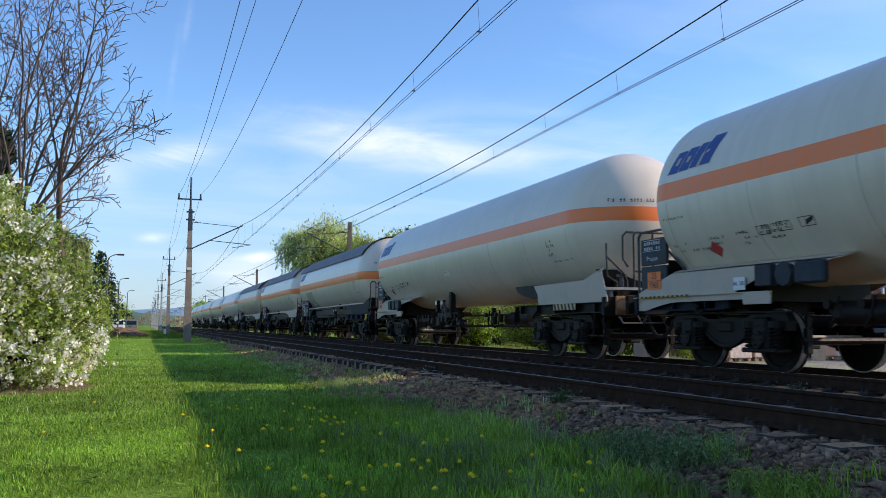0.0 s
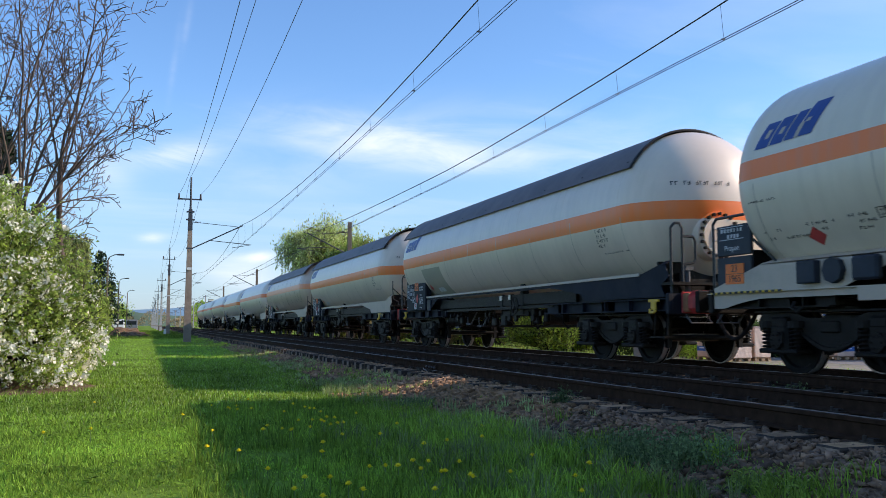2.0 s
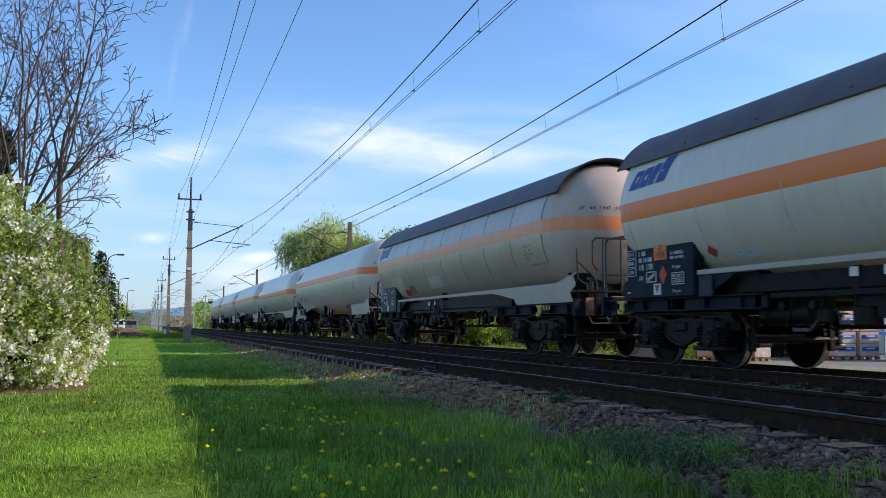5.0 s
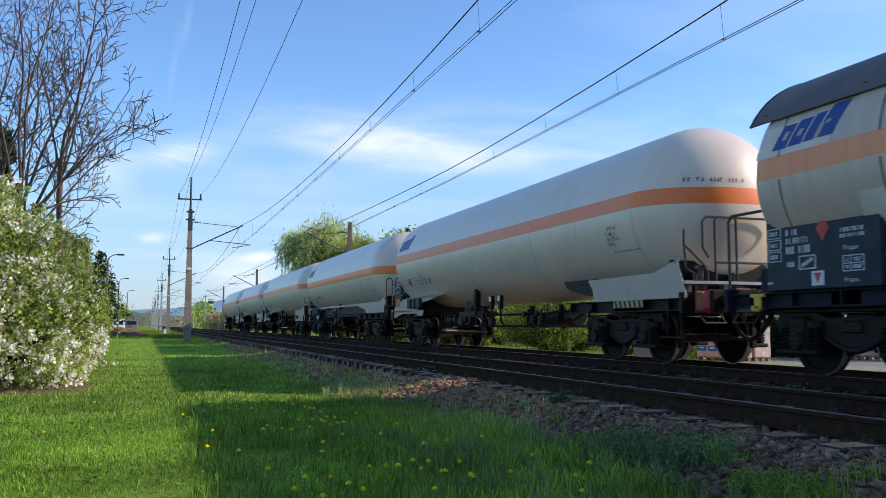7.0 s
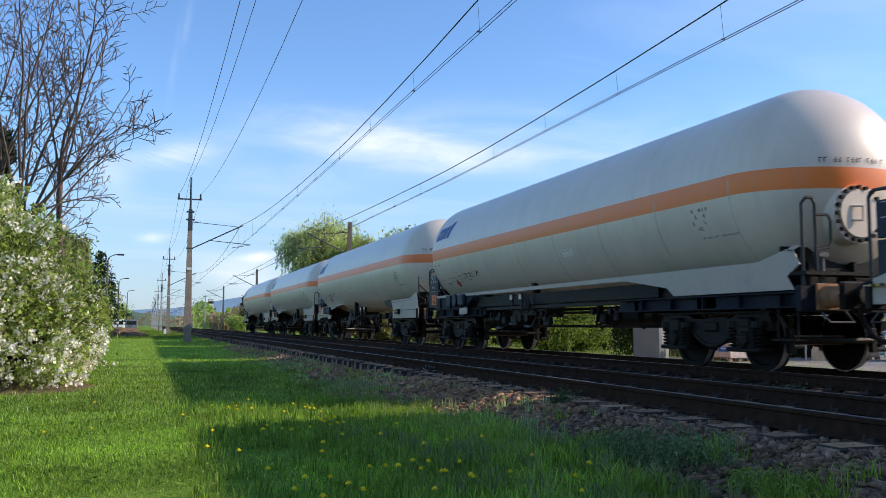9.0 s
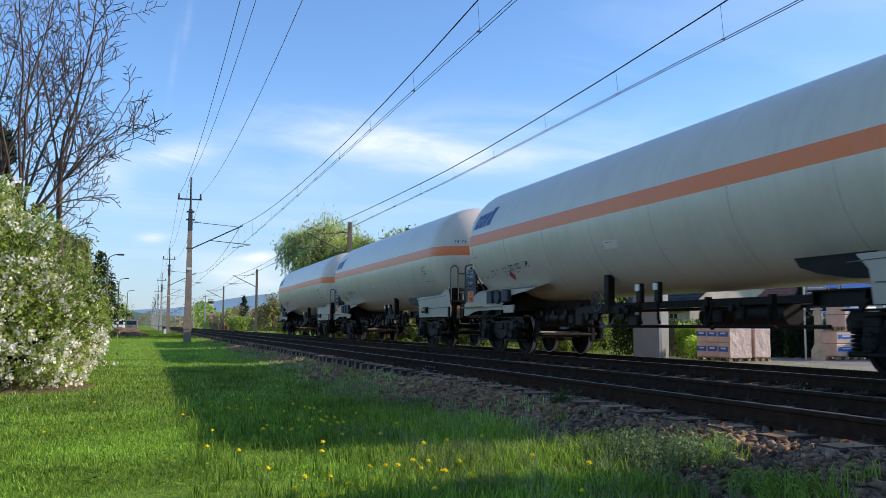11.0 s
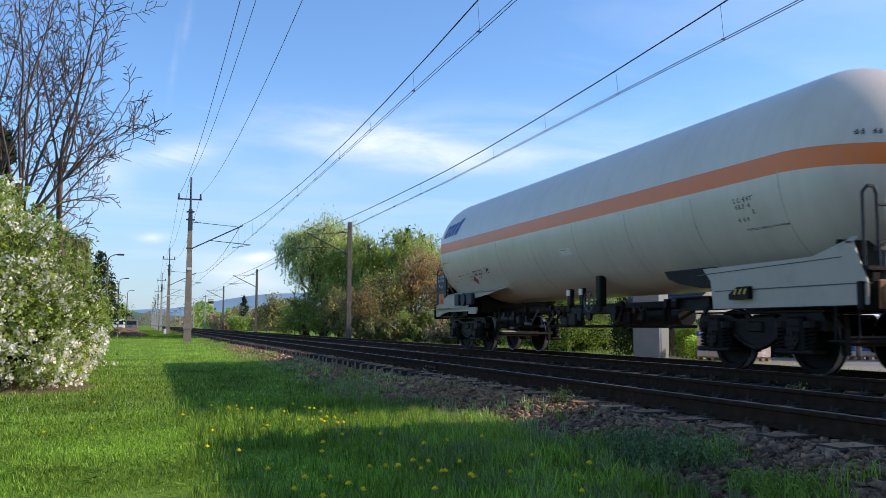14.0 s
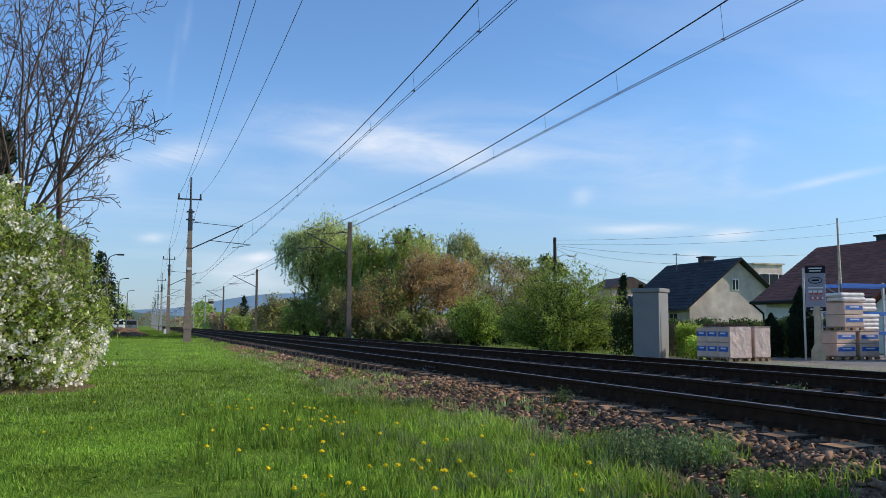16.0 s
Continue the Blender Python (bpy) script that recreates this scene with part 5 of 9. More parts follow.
def contact_line(centre, masts, z_contact, z_low, z_high, z_first, sway, first_drop, label):
    """Contact wires, messenger and droppers of one track, span by span; sway: rows of y and how far the wires lie off the middle."""
    line = new("overhead_line")
    tagged(line, label, "overhead wire", "overhead lines")

    def offset(y):
        return float(np.interp(y, [q[0] for q in sway], [q[1] for q in sway]))

    def height(y, a, b):
        lo = a + (b - a) * 0.47
        f = (y - lo) / ((lo - a) if y < lo else (b - lo))
        return z_low + ((z_first if y < lo and a == masts[0] else z_high) - z_low) * f * f
    mess, cont, drops = [], [], []
    for a, b in zip(masts, masts[1:]):
        n = 14
        for i in range(n + (0 if b < masts[-1] else 1)):
            y = a + (b - a) * i / n
            mess.append((centre + offset(y), y, height(y, a, b)))
            cont.append((centre + offset(y), y, z_contact))
        for i in range(n):
            y = a + first_drop + (b - a) * i / n
            if a + 1 < y < b - 1:
                drops.append((centre + offset(y), y, height(y, a, b)))
    bm = bmesh.new(); wire_mesh(bm, mess, 0.016)
    part("messenger_wire", bm, WIRE, line)
    for dx in (-0.035, 0.035):
        bm = bmesh.new(); wire_mesh(bm, [(x + dx, y, z) for x, y, z in cont], 0.0085)
        part("contact_wire", bm, WIRE, line)
    for x, y, z in drops[:26]:
        bm = bmesh.new()
        rod(bm, (x, y, z), (x + 0.02, y - 0.05, z_contact), 0.004, seg=4)
        box(bm, (x, y - 0.05, z_contact + 0.012), (0.07, 0.025, 0.025))
        part("dropper", bm, WIRE, line)


contact_line(NEAR_TRACK, NEAR_MASTS, 5.96, 6.28, 7.32, 7.45, ((5, -0.32), (28, -0.12), (50, 0.0)), 1.35, "sagging copper messenger and twin contact wires over the near track")
contact_line(FAR_TRACK, FAR_MASTS, 5.62, 6.01, 6.4, 6.80, ((5, -0.36), (28, 0.15), (50, 0.1), (60, 0.0)), 3.1, "sagging copper messenger and twin contact wires over the far track")
for dx, z0, sag in ((-0.74, 9.30, 1.45), (-0.08, 10.4, 1.35), (0.62, 9.30, 1.40)):
    bm = bmesh.new()
    pts = []
    for a, b in zip(NEAR_MASTS, NEAR_MASTS[1:]):
        for i in range(16):
            f = i / 16
            pts.append((2.55 + dx, a + (b - a) * f, z0 - sag * 4 * f * (1 - f)))
    wire_mesh(bm, pts, 0.009)
    tagged(part("feeder_wire", bm, WIRE), "thin dark sagging feeder wire between the masts", "wire", "feeder wires")


# ---- plants ----
def leaf_mat(name, color, trans=0.35, var=0.3, rough=0.55, per=0.35):
    m = mat(name, color, rough=rough, var=var, scale=0.8, per_piece=per, trans=trans, spec=0.16)
    return m


LEAF_GREEN = leaf_mat("fresh_green_leaf", (0.285, 0.40, 0.08), trans=0.52)
LEAF_LIME = leaf_mat("young_lime_leaf", (0.45, 0.60, 0.11), trans=0.55)
LEAF_DARK = leaf_mat("dark_green_leaf", (0.075, 0.125, 0.035), trans=0.3)
LEAF_WILLOW = leaf_mat("pale_willow_leaf", (0.42, 0.48, 0.155), trans=0.55)
LEAF_SILVER = leaf_mat("silvery_willow_leaf", (0.55, 0.60, 0.28), trans=0.55)
LEAF_THICKET = leaf_mat("dull_thicket_leaf", (0.30, 0.335, 0.10), trans=0.5)
LEAF_BROWN = leaf_mat("bronze_spring_leaf", (0.55, 0.335, 0.14), trans=0.52)
LEAF_GREY = leaf_mat("grey_brown_bud", (0.38, 0.30, 0.17), trans=0.5)
NEEDLE = leaf_mat("dark_conifer_needle", (0.016, 0.035, 0.016), trans=0.1)
BARK = mat("grey_brown_bark", (0.115, 0.085, 0.062), rough=0.9, var=0.35, scale=8, bump=0.8, bscale=20, dirt=(0.22, 0.17, 0.12), dirt_amt=0.5, dscale=3)
RUDDY_BARK = mat("ruddy_limb_bark", (0.16, 0.085, 0.05), rough=0.9, var=0.35, scale=6, bump=0.6, bscale=20)
BARK_DARK = mat("dark_wet_bark", (0.04, 0.032, 0.026), rough=0.9, var=0.35, scale=8, bump=0.8, bscale=20)
PETAL = leaf_mat("white_blossom_petal", (0.9, 0.87, 0.76), trans=0.3, var=0.08, per=0.1)
SHRUB_LEAF = leaf_mat("light_shrub_leaf", (0.33, 0.41, 0.11), trans=0.5)
GRASS = leaf_mat("spring_grass_blade", (0.262, 0.415, 0.055), trans=0.48, var=0.35, rough=0.6, per=0.5)
GRASS_DEEP = leaf_mat("deep_green_blade", (0.205, 0.345, 0.047), trans=0.46, var=0.3, rough=0.55, per=0.5)
GRASS_VERGE = leaf_mat("dull_verge_blade", (0.20, 0.25, 0.065), trans=0.42, var=0.35, rough=0.6, per=0.5)
GRASS_PALE = leaf_mat("grey_green_blade", (0.27, 0.34, 0.13), trans=0.4, var=0.3, rough=0.6, per=0.4)
DRY_GRASS = leaf_mat("dry_straw_blade", (0.25, 0.2, 0.1), trans=0.3)
WEED = leaf_mat("blue_green_weed_leaf", (0.13, 0.195, 0.08), trans=0.3)


def tubes(segs, sides=5):
    """Verts and faces for many tapered limbs: rows of p0, p1, r0, r1."""
    segs = np.asarray(segs, float)
    p0, p1, r0, r1 = segs[:, 0:3], segs[:, 3:6], segs[:, 6], segs[:, 7]
    d = p1 - p0
    d /= np.linalg.norm(d, axis=1, keepdims=True) + 1e-9
    up = np.where(np.abs(d[:, 2:3]) > 0.9, np.array([[1.0, 0, 0]]), np.array([[0, 0, 1.0]]))
    u = np.cross(d, up); u /= np.linalg.norm(u, axis=1, keepdims=True) + 1e-9
    v = np.cross(d, u)
    a = np.arange(sides) * 2 * np.pi / sides
    ring = u[:, None, :] * np.cos(a)[None, :, None] + v[:, None, :] * np.sin(a)[None, :, None]
    A = p0[:, None, :] + ring * r0[:, None, None]
    B = p1[:, None, :] + ring * r1[:, None, None]
    verts = np.concatenate([A, B], axis=1).reshape(-1, 3)
    base = np.arange(len(segs))[:, None, None] * 2 * sides
    i = np.arange(sides); j = (i + 1) % sides
    f = np.stack([i, j, j + sides, i + sides], -1)[None] + base
    return verts, f.reshape(-1, 4)


def leaves(centres, size, rng, droop=0.0, aspect=0.55, jitter=0.5):
    """One folded diamond of four corners for each centre, turned at random."""
    n = len(centres)
    ax = rng.normal(size=(n, 3)); ax[:, 2] -= droop * 2
    ax /= np.linalg.norm(ax, axis=1, keepdims=True)
    o = rng.normal(size=(n, 3)); w = np.cross(ax, o); w /= np.linalg.norm(w, axis=1, keepdims=True) + 1e-9
    nn = np.cross(ax, w)
    s = size * (1 + jitter * rng.uniform(-1, 1, size=(n, 1)))
    a = centres - ax * s * 0.5; c = centres + ax * s * 0.5
    b = centres + w * s * aspect * 0.5 + nn * s * 0.12; d = centres - w * s * aspect * 0.5 + nn * s * 0.12
    verts = np.stack([a, b, c, d], 1).reshape(-1, 3)
    return verts, np.arange(n * 4).reshape(n, 4)


def grow(rng, base, direction, length, radius, levels, kids, spread, up=0.15, shrink=0.62, bend=0.18, taper=0.6, press=0.0):
    """Limbs of a tree and the ends of its twigs."""
    segs, tips = [], []

    def limb(p, d, l, r, lev):
        n = 4 if lev == levels else 3
        pts = [p]
        for i in range(n):
            d = d + rng.normal(size=3) * bend + np.array([0, 0, up]) * (1.0 if lev < levels else 0.3)
            if press:
                d[0] -= press * max(0.0, pts[-1][0] + 1.3)
            d = d / np.linalg.norm(d)
            q = pts[-1] + d * l / n
            if press and q[0] > 0.15 + 0.38 * math.sin(q[2] * 1.7):
                break
            f0, f1 = 1 - (1 - taper) * i / n, 1 - (1 - taper) * (i + 1) / n
            segs.append([*pts[-1], *q, r * f0, r * f1])
            pts.append(q)
            if lev > 0 and i >= (1 if lev == levels else 0):
                for _ in range(kids if i < n - 1 else kids + 1):
                    if rng.random() < 0.85:
                        o = rng.normal(size=3); o -= d * o.dot(d); o /= np.linalg.norm(o)
                        nd = d * math.cos(spread) + o * math.sin(spread) * rng.uniform(0.7, 1.2)
                        limb(q, nd / np.linalg.norm(nd), l * shrink * rng.uniform(0.75, 1.15), r * f1 * 0.55, lev - 1)
        if lev == 0:
            tips.extend(pts[1:])
    d = np.array(direction, float); d /= np.linalg.norm(d)
    limb(np.array(base, float), d, length, radius, levels)
    return segs, np.array(tips)


def plant(name, label, category, x, y, segs, bark, leafsets, group="", z=None, sides=5):
    """An Empty at the foot of the plant with its wood and its leaf masses as parts."""
    z = GROUND if z is None else z
    t = thing(name, x, y, z, label, category, group)
    off = np.array([x, y, z])
    if len(segs):
        v, f = tubes(segs, sides)
        raw_mesh("trunk", v - off, f, bark, t, smooth=True)
    for nm, (v, f), material in leafsets:
        o = raw_mesh(nm, v - off, f, material, t)
        tagged(o, kind="stuff")
    return t


def leafy_tree(name, label, x, y, h, r, material, seed, trunk_r=0.16, per_tip=10, size=0.14, levels=3, kids=2, scatter=0.35, bark=None, extra=(), spread=0.75):
    rng = np.random.default_rng(seed)
    segs, tips = grow(rng, (x, y, GROUND - 0.1), (0.05, 0, 1), h * 0.52, trunk_r, levels, kids, spread, up=0.12)
    top = tips[:, 2].max() - GROUND
    rad = np.percentile(np.hypot(tips[:, 0] - x, tips[:, 1] - y), 92)
    sc = np.array([r / rad, r / rad, h / top])
    off = np.array([x, y, GROUND])
    tips = (tips - off) * sc + off
    segs = np.array(segs)
    for c in (0, 3):
        segs[:, c:c + 3] = (segs[:, c:c + 3] - off) * sc + off
    tips = tips[tips[:, 2] > GROUND + 0.4]
    c = np.repeat(tips, per_tip, axis=0) + rng.normal(size=(len(tips) * per_tip, 3)) * scatter
    c = c[c[:, 2] > GROUND + 0.05]
    sets = [("crown", leaves(c, size, rng), material)]
    for mt, share, sz in extra:
        k = c[rng.random(len(c)) < share] + rng.normal(size=(1, 3)) * 0.05
        sets.append(("crown", leaves(k + rng.normal(size=k.shape) * 0.1, sz, rng), mt))
    return plant(name, label, "tree" if "tree" in name or "willow" in name else "shrub", x, y, segs, bark or BARK, sets)


def limb_path(rng, p, q, r0, r1, sag=0.12, n=5):
    """A bent tapering limb from p to q."""
    p, q = np.array(p, float), np.array(q, float)
    ln = np.linalg.norm(q - p)
    off = rng.normal(size=3) * ln * sag
    pts = [p + (q - p) * f + off * math.sin(math.pi * f) + (rng.normal(size=3) * ln * 0.025 if 0 < f < 1 else 0) for f in (i / n for i in range(n + 1))]
    return [[*a, *b, r0 + (r1 - r0) * i / n, r0 + (r1 - r0) * (i + 1) / n] for i, (a, b) in enumerate(zip(pts, pts[1:]))]


def lobed_tree(name, label, x, y, h, r, seed, sets, lobes=10, clumps=34, leaf=0.16, weep=0.0, low=0.30, trunk_r=0.18, bark=None, loose=0.16, lean=(0.0, 0.0), category="tree"):
    """A tree whose crown is built of lobes, each of many leaf clumps on its own twigs; weep hangs shoots from the clumps.
    sets: rows of leaf material and leaves for each clump."""
    rng = np.random.default_rng(seed)
    base = np.array([x, y, GROUND - 0.1])
    fork = np.array([x + lean[0] * 0.2, y + lean[1] * 0.2, GROUND + h * max(0.16, low * 0.8)])
    segs = limb_path(rng, base, fork, trunk_r, trunk_r * 0.8, 0.03)
    mid = GROUND + h * (1 + low) / 2
    centres, shoots = [], []
    for i in range(lobes):
        a = i * 2.4 + rng.uniform(-0.5, 0.5)
        f = (i + 0.5) / lobes
        zf = -0.75 + 1.5 * rng.permutation(lobes)[0] / max(1, lobes - 1)
        rr = r * 0.62 * math.sqrt(max(0.05, 1 - zf * zf * 0.9)) * rng.uniform(0.75, 1.05)
        c = np.array([x + lean[0] + rr * math.cos(a), y + lean[1] + rr * math.sin(a), mid + zf * h * (1 - low) / 2 * 0.78])
        segs += limb_path(rng, fork, c, trunk_r * 0.5, trunk_r * 0.16, 0.14)
        lr = r * rng.uniform(0.32, 0.48)
        for _ in range(clumps):
            u = rng.normal(size=3); u /= np.linalg.norm(u); u[2] = u[2] * 0.9 + 0.1
            p = c + u * lr * rng.uniform(0.55, 1.1) * np.array([1, 1, 0.85])
            p[2] = max(p[2], GROUND + 0.3)
            segs.append([*c, *p, trunk_r * 0.12, 0.012])
            centres.append(p)
            if weep and rng.random() < weep and p[2] > GROUND + 1.2:
                ln = min(rng.uniform(0.7, 2.6) * h / 10, p[2] - GROUND - 0.4)
                out = np.array([p[0] - x, p[1] - y, 0]); out /= np.linalg.norm(out) + 1e-6
                prev, d = p.copy(), out * 0.7 + np.array([0, 0, 0.2]) + rng.normal(size=3) * 0.2
                for _ in range(6):
                    d = d * 0.62 + np.array([0, 0, -0.5])
                    q = prev + d / np.linalg.norm(d) * ln / 6
                    segs.append([*prev, *q, 0.011, 0.008])
                    shoots += [prev + (q - prev) * rng.random() + rng.normal(size=3) * 0.07 for _ in range(7)]
                    prev = q
    centres = np.array(centres)
    crowns = []
    for k, (mt, per) in enumerate(sets):
        c = np.repeat(centres, per, axis=0) + rng.normal(size=(len(centres) * per, 3)) * loose * np.array([1, 1, 0.8]) * (1 + 0.25 * k)
        if len(shoots) and k < 2:
            c = np.concatenate([c, np.array(shoots)[k::2]])
        crowns.append(("crown", leaves(c[c[:, 2] > GROUND + 0.05], leaf, rng, droop=1.0 if weep else 0.2, aspect=0.40 if weep else 0.6), mt))
    return plant(name, label, category, x, y, segs, bark or BARK, crowns, sides=3)


def fountain_shrub(name, label, x, y, rx, h, seed, sets, shoots=190, leaf=0.1, spike=0.12, low=0.3):
    """A many-stemmed shrub: rods fan out of one stool to a domed top, each set with side twigs and leaves."""
    rng = np.random.default_rng(seed)
    segs, pts = [], []
    for i in range(shoots):
        a = rng.uniform(0, 2 * math.pi)
        th = math.acos(rng.uniform(-0.12, 1.0)) * 0.97
        reach = rng.uniform(0.72, 1.02) * (1 + (rng.random() < 0.2) * spike)
        tip = np.array([x + rx * math.sin(th) * math.cos(a) * reach, y + rx * math.sin(th) * math.sin(a) * reach, GROUND + max(0.12, h * (low + (1 - low) * math.cos(th) * reach))])
        foot = np.array([x + 0.10 * rx * rng.normal(), y + 0.10 * rx * rng.normal(), GROUND - 0.05])
        n = 7
        prev = foot
        for k in range(1, n + 1):
            f = k / n
            q = foot + (tip - foot) * np.array([f ** 1.25, f ** 1.25, f ** 0.8]) + rng.normal(size=3) * 0.03
            segs.append([*prev, *q, 0.026 * (1.15 - f), 0.026 * (1.1 - f) + 0.002])
            if f > 0.35:
                for _ in range(2):
                    e = q + rng.normal(size=3) * 0.2 + np.array([0, 0, 0.12])
                    e[2] = max(e[2], GROUND + 0.08)
                    segs.append([*q, *e, 0.008, 0.005])
                    pts += [q + (e - q) * rng.uniform(0.2, 1.1) + rng.normal(size=3) * 0.05 for _ in range(7)]
                pts += [prev + (q - prev) * rng.random() + rng.normal(size=3) * 0.05 for _ in range(5)]
            prev = q
    pts = np.array(pts)
    crowns = []
    for mt, share in sets:
        c = pts[rng.random(len(pts)) < share]
        crowns.append(("crown", leaves(c, leaf, rng, aspect=0.5, droop=-0.3), mt))
    return plant(name, label, "shrub", x, y, segs, BARK_DARK, crowns, sides=3)


def conifer(x, y, h, r, seed, label, material=None):
    rng = np.random.default_rng(seed)
    segs = [[x, y, GROUND - 0.1, x, y, GROUND + h, 0.05 * r + 0.06, 0.02]]
    pts = []
    for i in range(int(h * 16)):
        f = rng.random() ** 0.8
        z = GROUND + 0.3 + f * (h - 0.3)
        a = rng.uniform(0, 2 * math.pi)
        rr = r * (1 - f) ** 0.85 * rng.uniform(0.75, 1.1) + 0.08
        e = np.array([x + rr * math.cos(a), y + rr * math.sin(a), z - 0.22 * rr])
        s = np.array([x, y, z])
        segs.append([*s, *e, 0.03, 0.008])
        for _ in range(26):
            pts.append(s + (e - s) * rng.uniform(0.25, 1.03) + rng.normal(size=3) * 0.1 * (0.5 + r / 3))
    return plant("conifer_tree", label, "tree", x, y, segs, BARK_DARK, [("crown", leaves(np.array(pts), 0.24, rng, droop=0.6, aspect=0.35), material or NEEDLE)])


# the blossoming shrub beside the lawn: arching stems from one stool
def blossom_shrub():
    rng = np.random.default_rng(5)
    x, y = -2.95, 17.6
    segs, tips = [], []
    for i in range(64):
        a = rng.uniform(0, 2 * math.pi)
        lean = rng.uniform(0.12, 1.15)
        s, t = grow(rng, (x + 0.35 * math.cos(a), y + 0.35 * math.sin(a), GROUND - 0.05), (math.cos(a) * lean, math.sin(a) * lean, 1.0), rng.uniform(1.5, 2.2), 0.022, 2, 2, 0.6, up=-0.02 if lean > 0.5 else 0.1, shrink=0.5, bend=0.12)
        segs += s; tips.append(t)
    tips = np.concatenate(tips)

    def reach(p):
        q = np.hypot((p[:, 0] - x) / 2.15, (p[:, 1] - y) / 2.2)
        return q * q + ((p[:, 2] - 0.75) / 2.35) ** 2
    tips = tips[(reach(tips) < 1.15) & (tips[:, 2] > GROUND + 0.05)]
    # fill the mantle of the shrub evenly
    u = rng.normal(size=(9500, 3)); u /= np.linalg.norm(u, axis=1, keepdims=True)
    rr = rng.uniform(0.72, 1.03, size=(9500, 1)) * (1 + 0.12 * np.sin(u[:, :1] * 9) * np.cos(u[:, 2:3] * 8))
    mantle = np.array([x, y, 0.78]) + u * rr * np.array([2.05, 2.15, 2.45])
    low = np.clip((0.55 - mantle[:, 2]) / 1.0, 0, 1)
    mantle[:, 0] += 0.38 * low * (mantle[:, 0] > x)
    mantle[:, 0] = x + (mantle[:, 0] - x) * (1 - 0.34 * np.clip((mantle[:, 2] - 0.5) / 2.2, 0, 1))
    mantle = mantle[mantle[:, 2] > GROUND + 0.12]
    stems = np.array(segs)
    keep = reach(stems[:, 3:6]) < 1.2
    stems = stems[keep]
    c = np.concatenate([np.repeat(tips, 3, axis=0), np.repeat(mantle, 3, axis=0)])
    c = c + rng.normal(size=c.shape) * 0.11
    # sprays that arch out of the mantle
    sprays = []
    for _ in range(150):
        u = rng.normal(size=3); u /= np.linalg.norm(u)
        p = np.array([x, y, 0.78]) + u * np.array([1.8 * (1 - 0.34 * max(0.0, u[2])), 1.9, 2.15])
        d = u + np.array([0, 0, 0.35]); ln = rng.uniform(0.35, 0.75)
        if p[2] < GROUND + 0.5:
            continue
        for _ in range(5):
            d = d * 0.9 + np.array([0, 0, -0.16]) + rng.normal(size=3) * 0.06
            q = p + d / np.linalg.norm(d) * ln / 5
            stems = np.vstack([stems, [*p, *q, 0.008, 0.006]])
            sprays += [p + (q - p) * rng.random() + rng.normal(size=3) * 0.035 for _ in range(6)]
            p = q
    sprays = np.array(sprays)
    c = np.concatenate([c, sprays])
    # blossom sits in clusters over the mantle, with bare green between
    key = np.sin(mantle[:, 0] * 5.1 + 1) * np.cos(mantle[:, 1] * 4.3) + np.sin(mantle[:, 2] * 5.7) + rng.normal(size=len(mantle)) * 0.9 + 0.5 * np.clip(0.9 - mantle[:, 2], -1, 1)
    heads = np.concatenate([mantle[key > -0.35], sprays[rng.random(len(sprays)) < 0.10]])
    outw = heads - np.array([x, y, 0.78]); outw /= np.linalg.norm(outw, axis=1, keepdims=True)
    heads = heads + outw * 0.09
    fl = np.repeat(heads, 9, axis=0) + rng.normal(size=(len(heads) * 9, 3)) * 0.03
    plant("blossom_shrub", "arching green shrub thick with white blossom on the lawn", "shrub", x, y, stems, BARK_DARK,
          [("foliage", leaves(c, 0.075, rng, aspect=0.55), SHRUB_LEAF), ("foliage", leaves(c[::3] * 1.0 + 0.02, 0.075, rng), LEAF_LIME), ("foliage", leaves(c[::2] * 1.0 - 0.03, 0.07, rng), LEAF_GREEN), ("blossom", leaves(fl, 0.052, rng, aspect=0.9), PETAL)], sides=4)


blossom_shrub()
bm = bmesh.new()
bmesh.ops.create_icosphere(bm, subdivisions=4, radius=1.0, matrix=Matrix.Translation((-2.75, 17.2, GROUND - 0.02)) @ Matrix.Diagonal((2.1, 2.2, 0.10, 1)))
rng_m = random.Random(8)
for q in bm.verts:
    q.co += Vector((rng_m.uniform(-0.05, 0.05), rng_m.uniform(-0.05, 0.05), rng_m.uniform(-0.02, 0.02)))
tagged(part("leaf_litter", bm, mat("brown_leaf_litter", (0.13, 0.075, 0.045), rough=0.95, var=0.5, scale=12, bump=1.0, bscale=30, dirt=(0.25, 0.16, 0.09), dirt_amt=0.6, dscale=5)), "brown leaf litter under the blossom shrub", "soil", kind="stuff")


BARK_BARE = mat("brown_twig_bark", (0.085, 0.058, 0.045), rough=0.85, var=0.3, scale=6, bump=0.5, dirt=(0.20, 0.125, 0.08), dirt_amt=0.45, dscale=2)


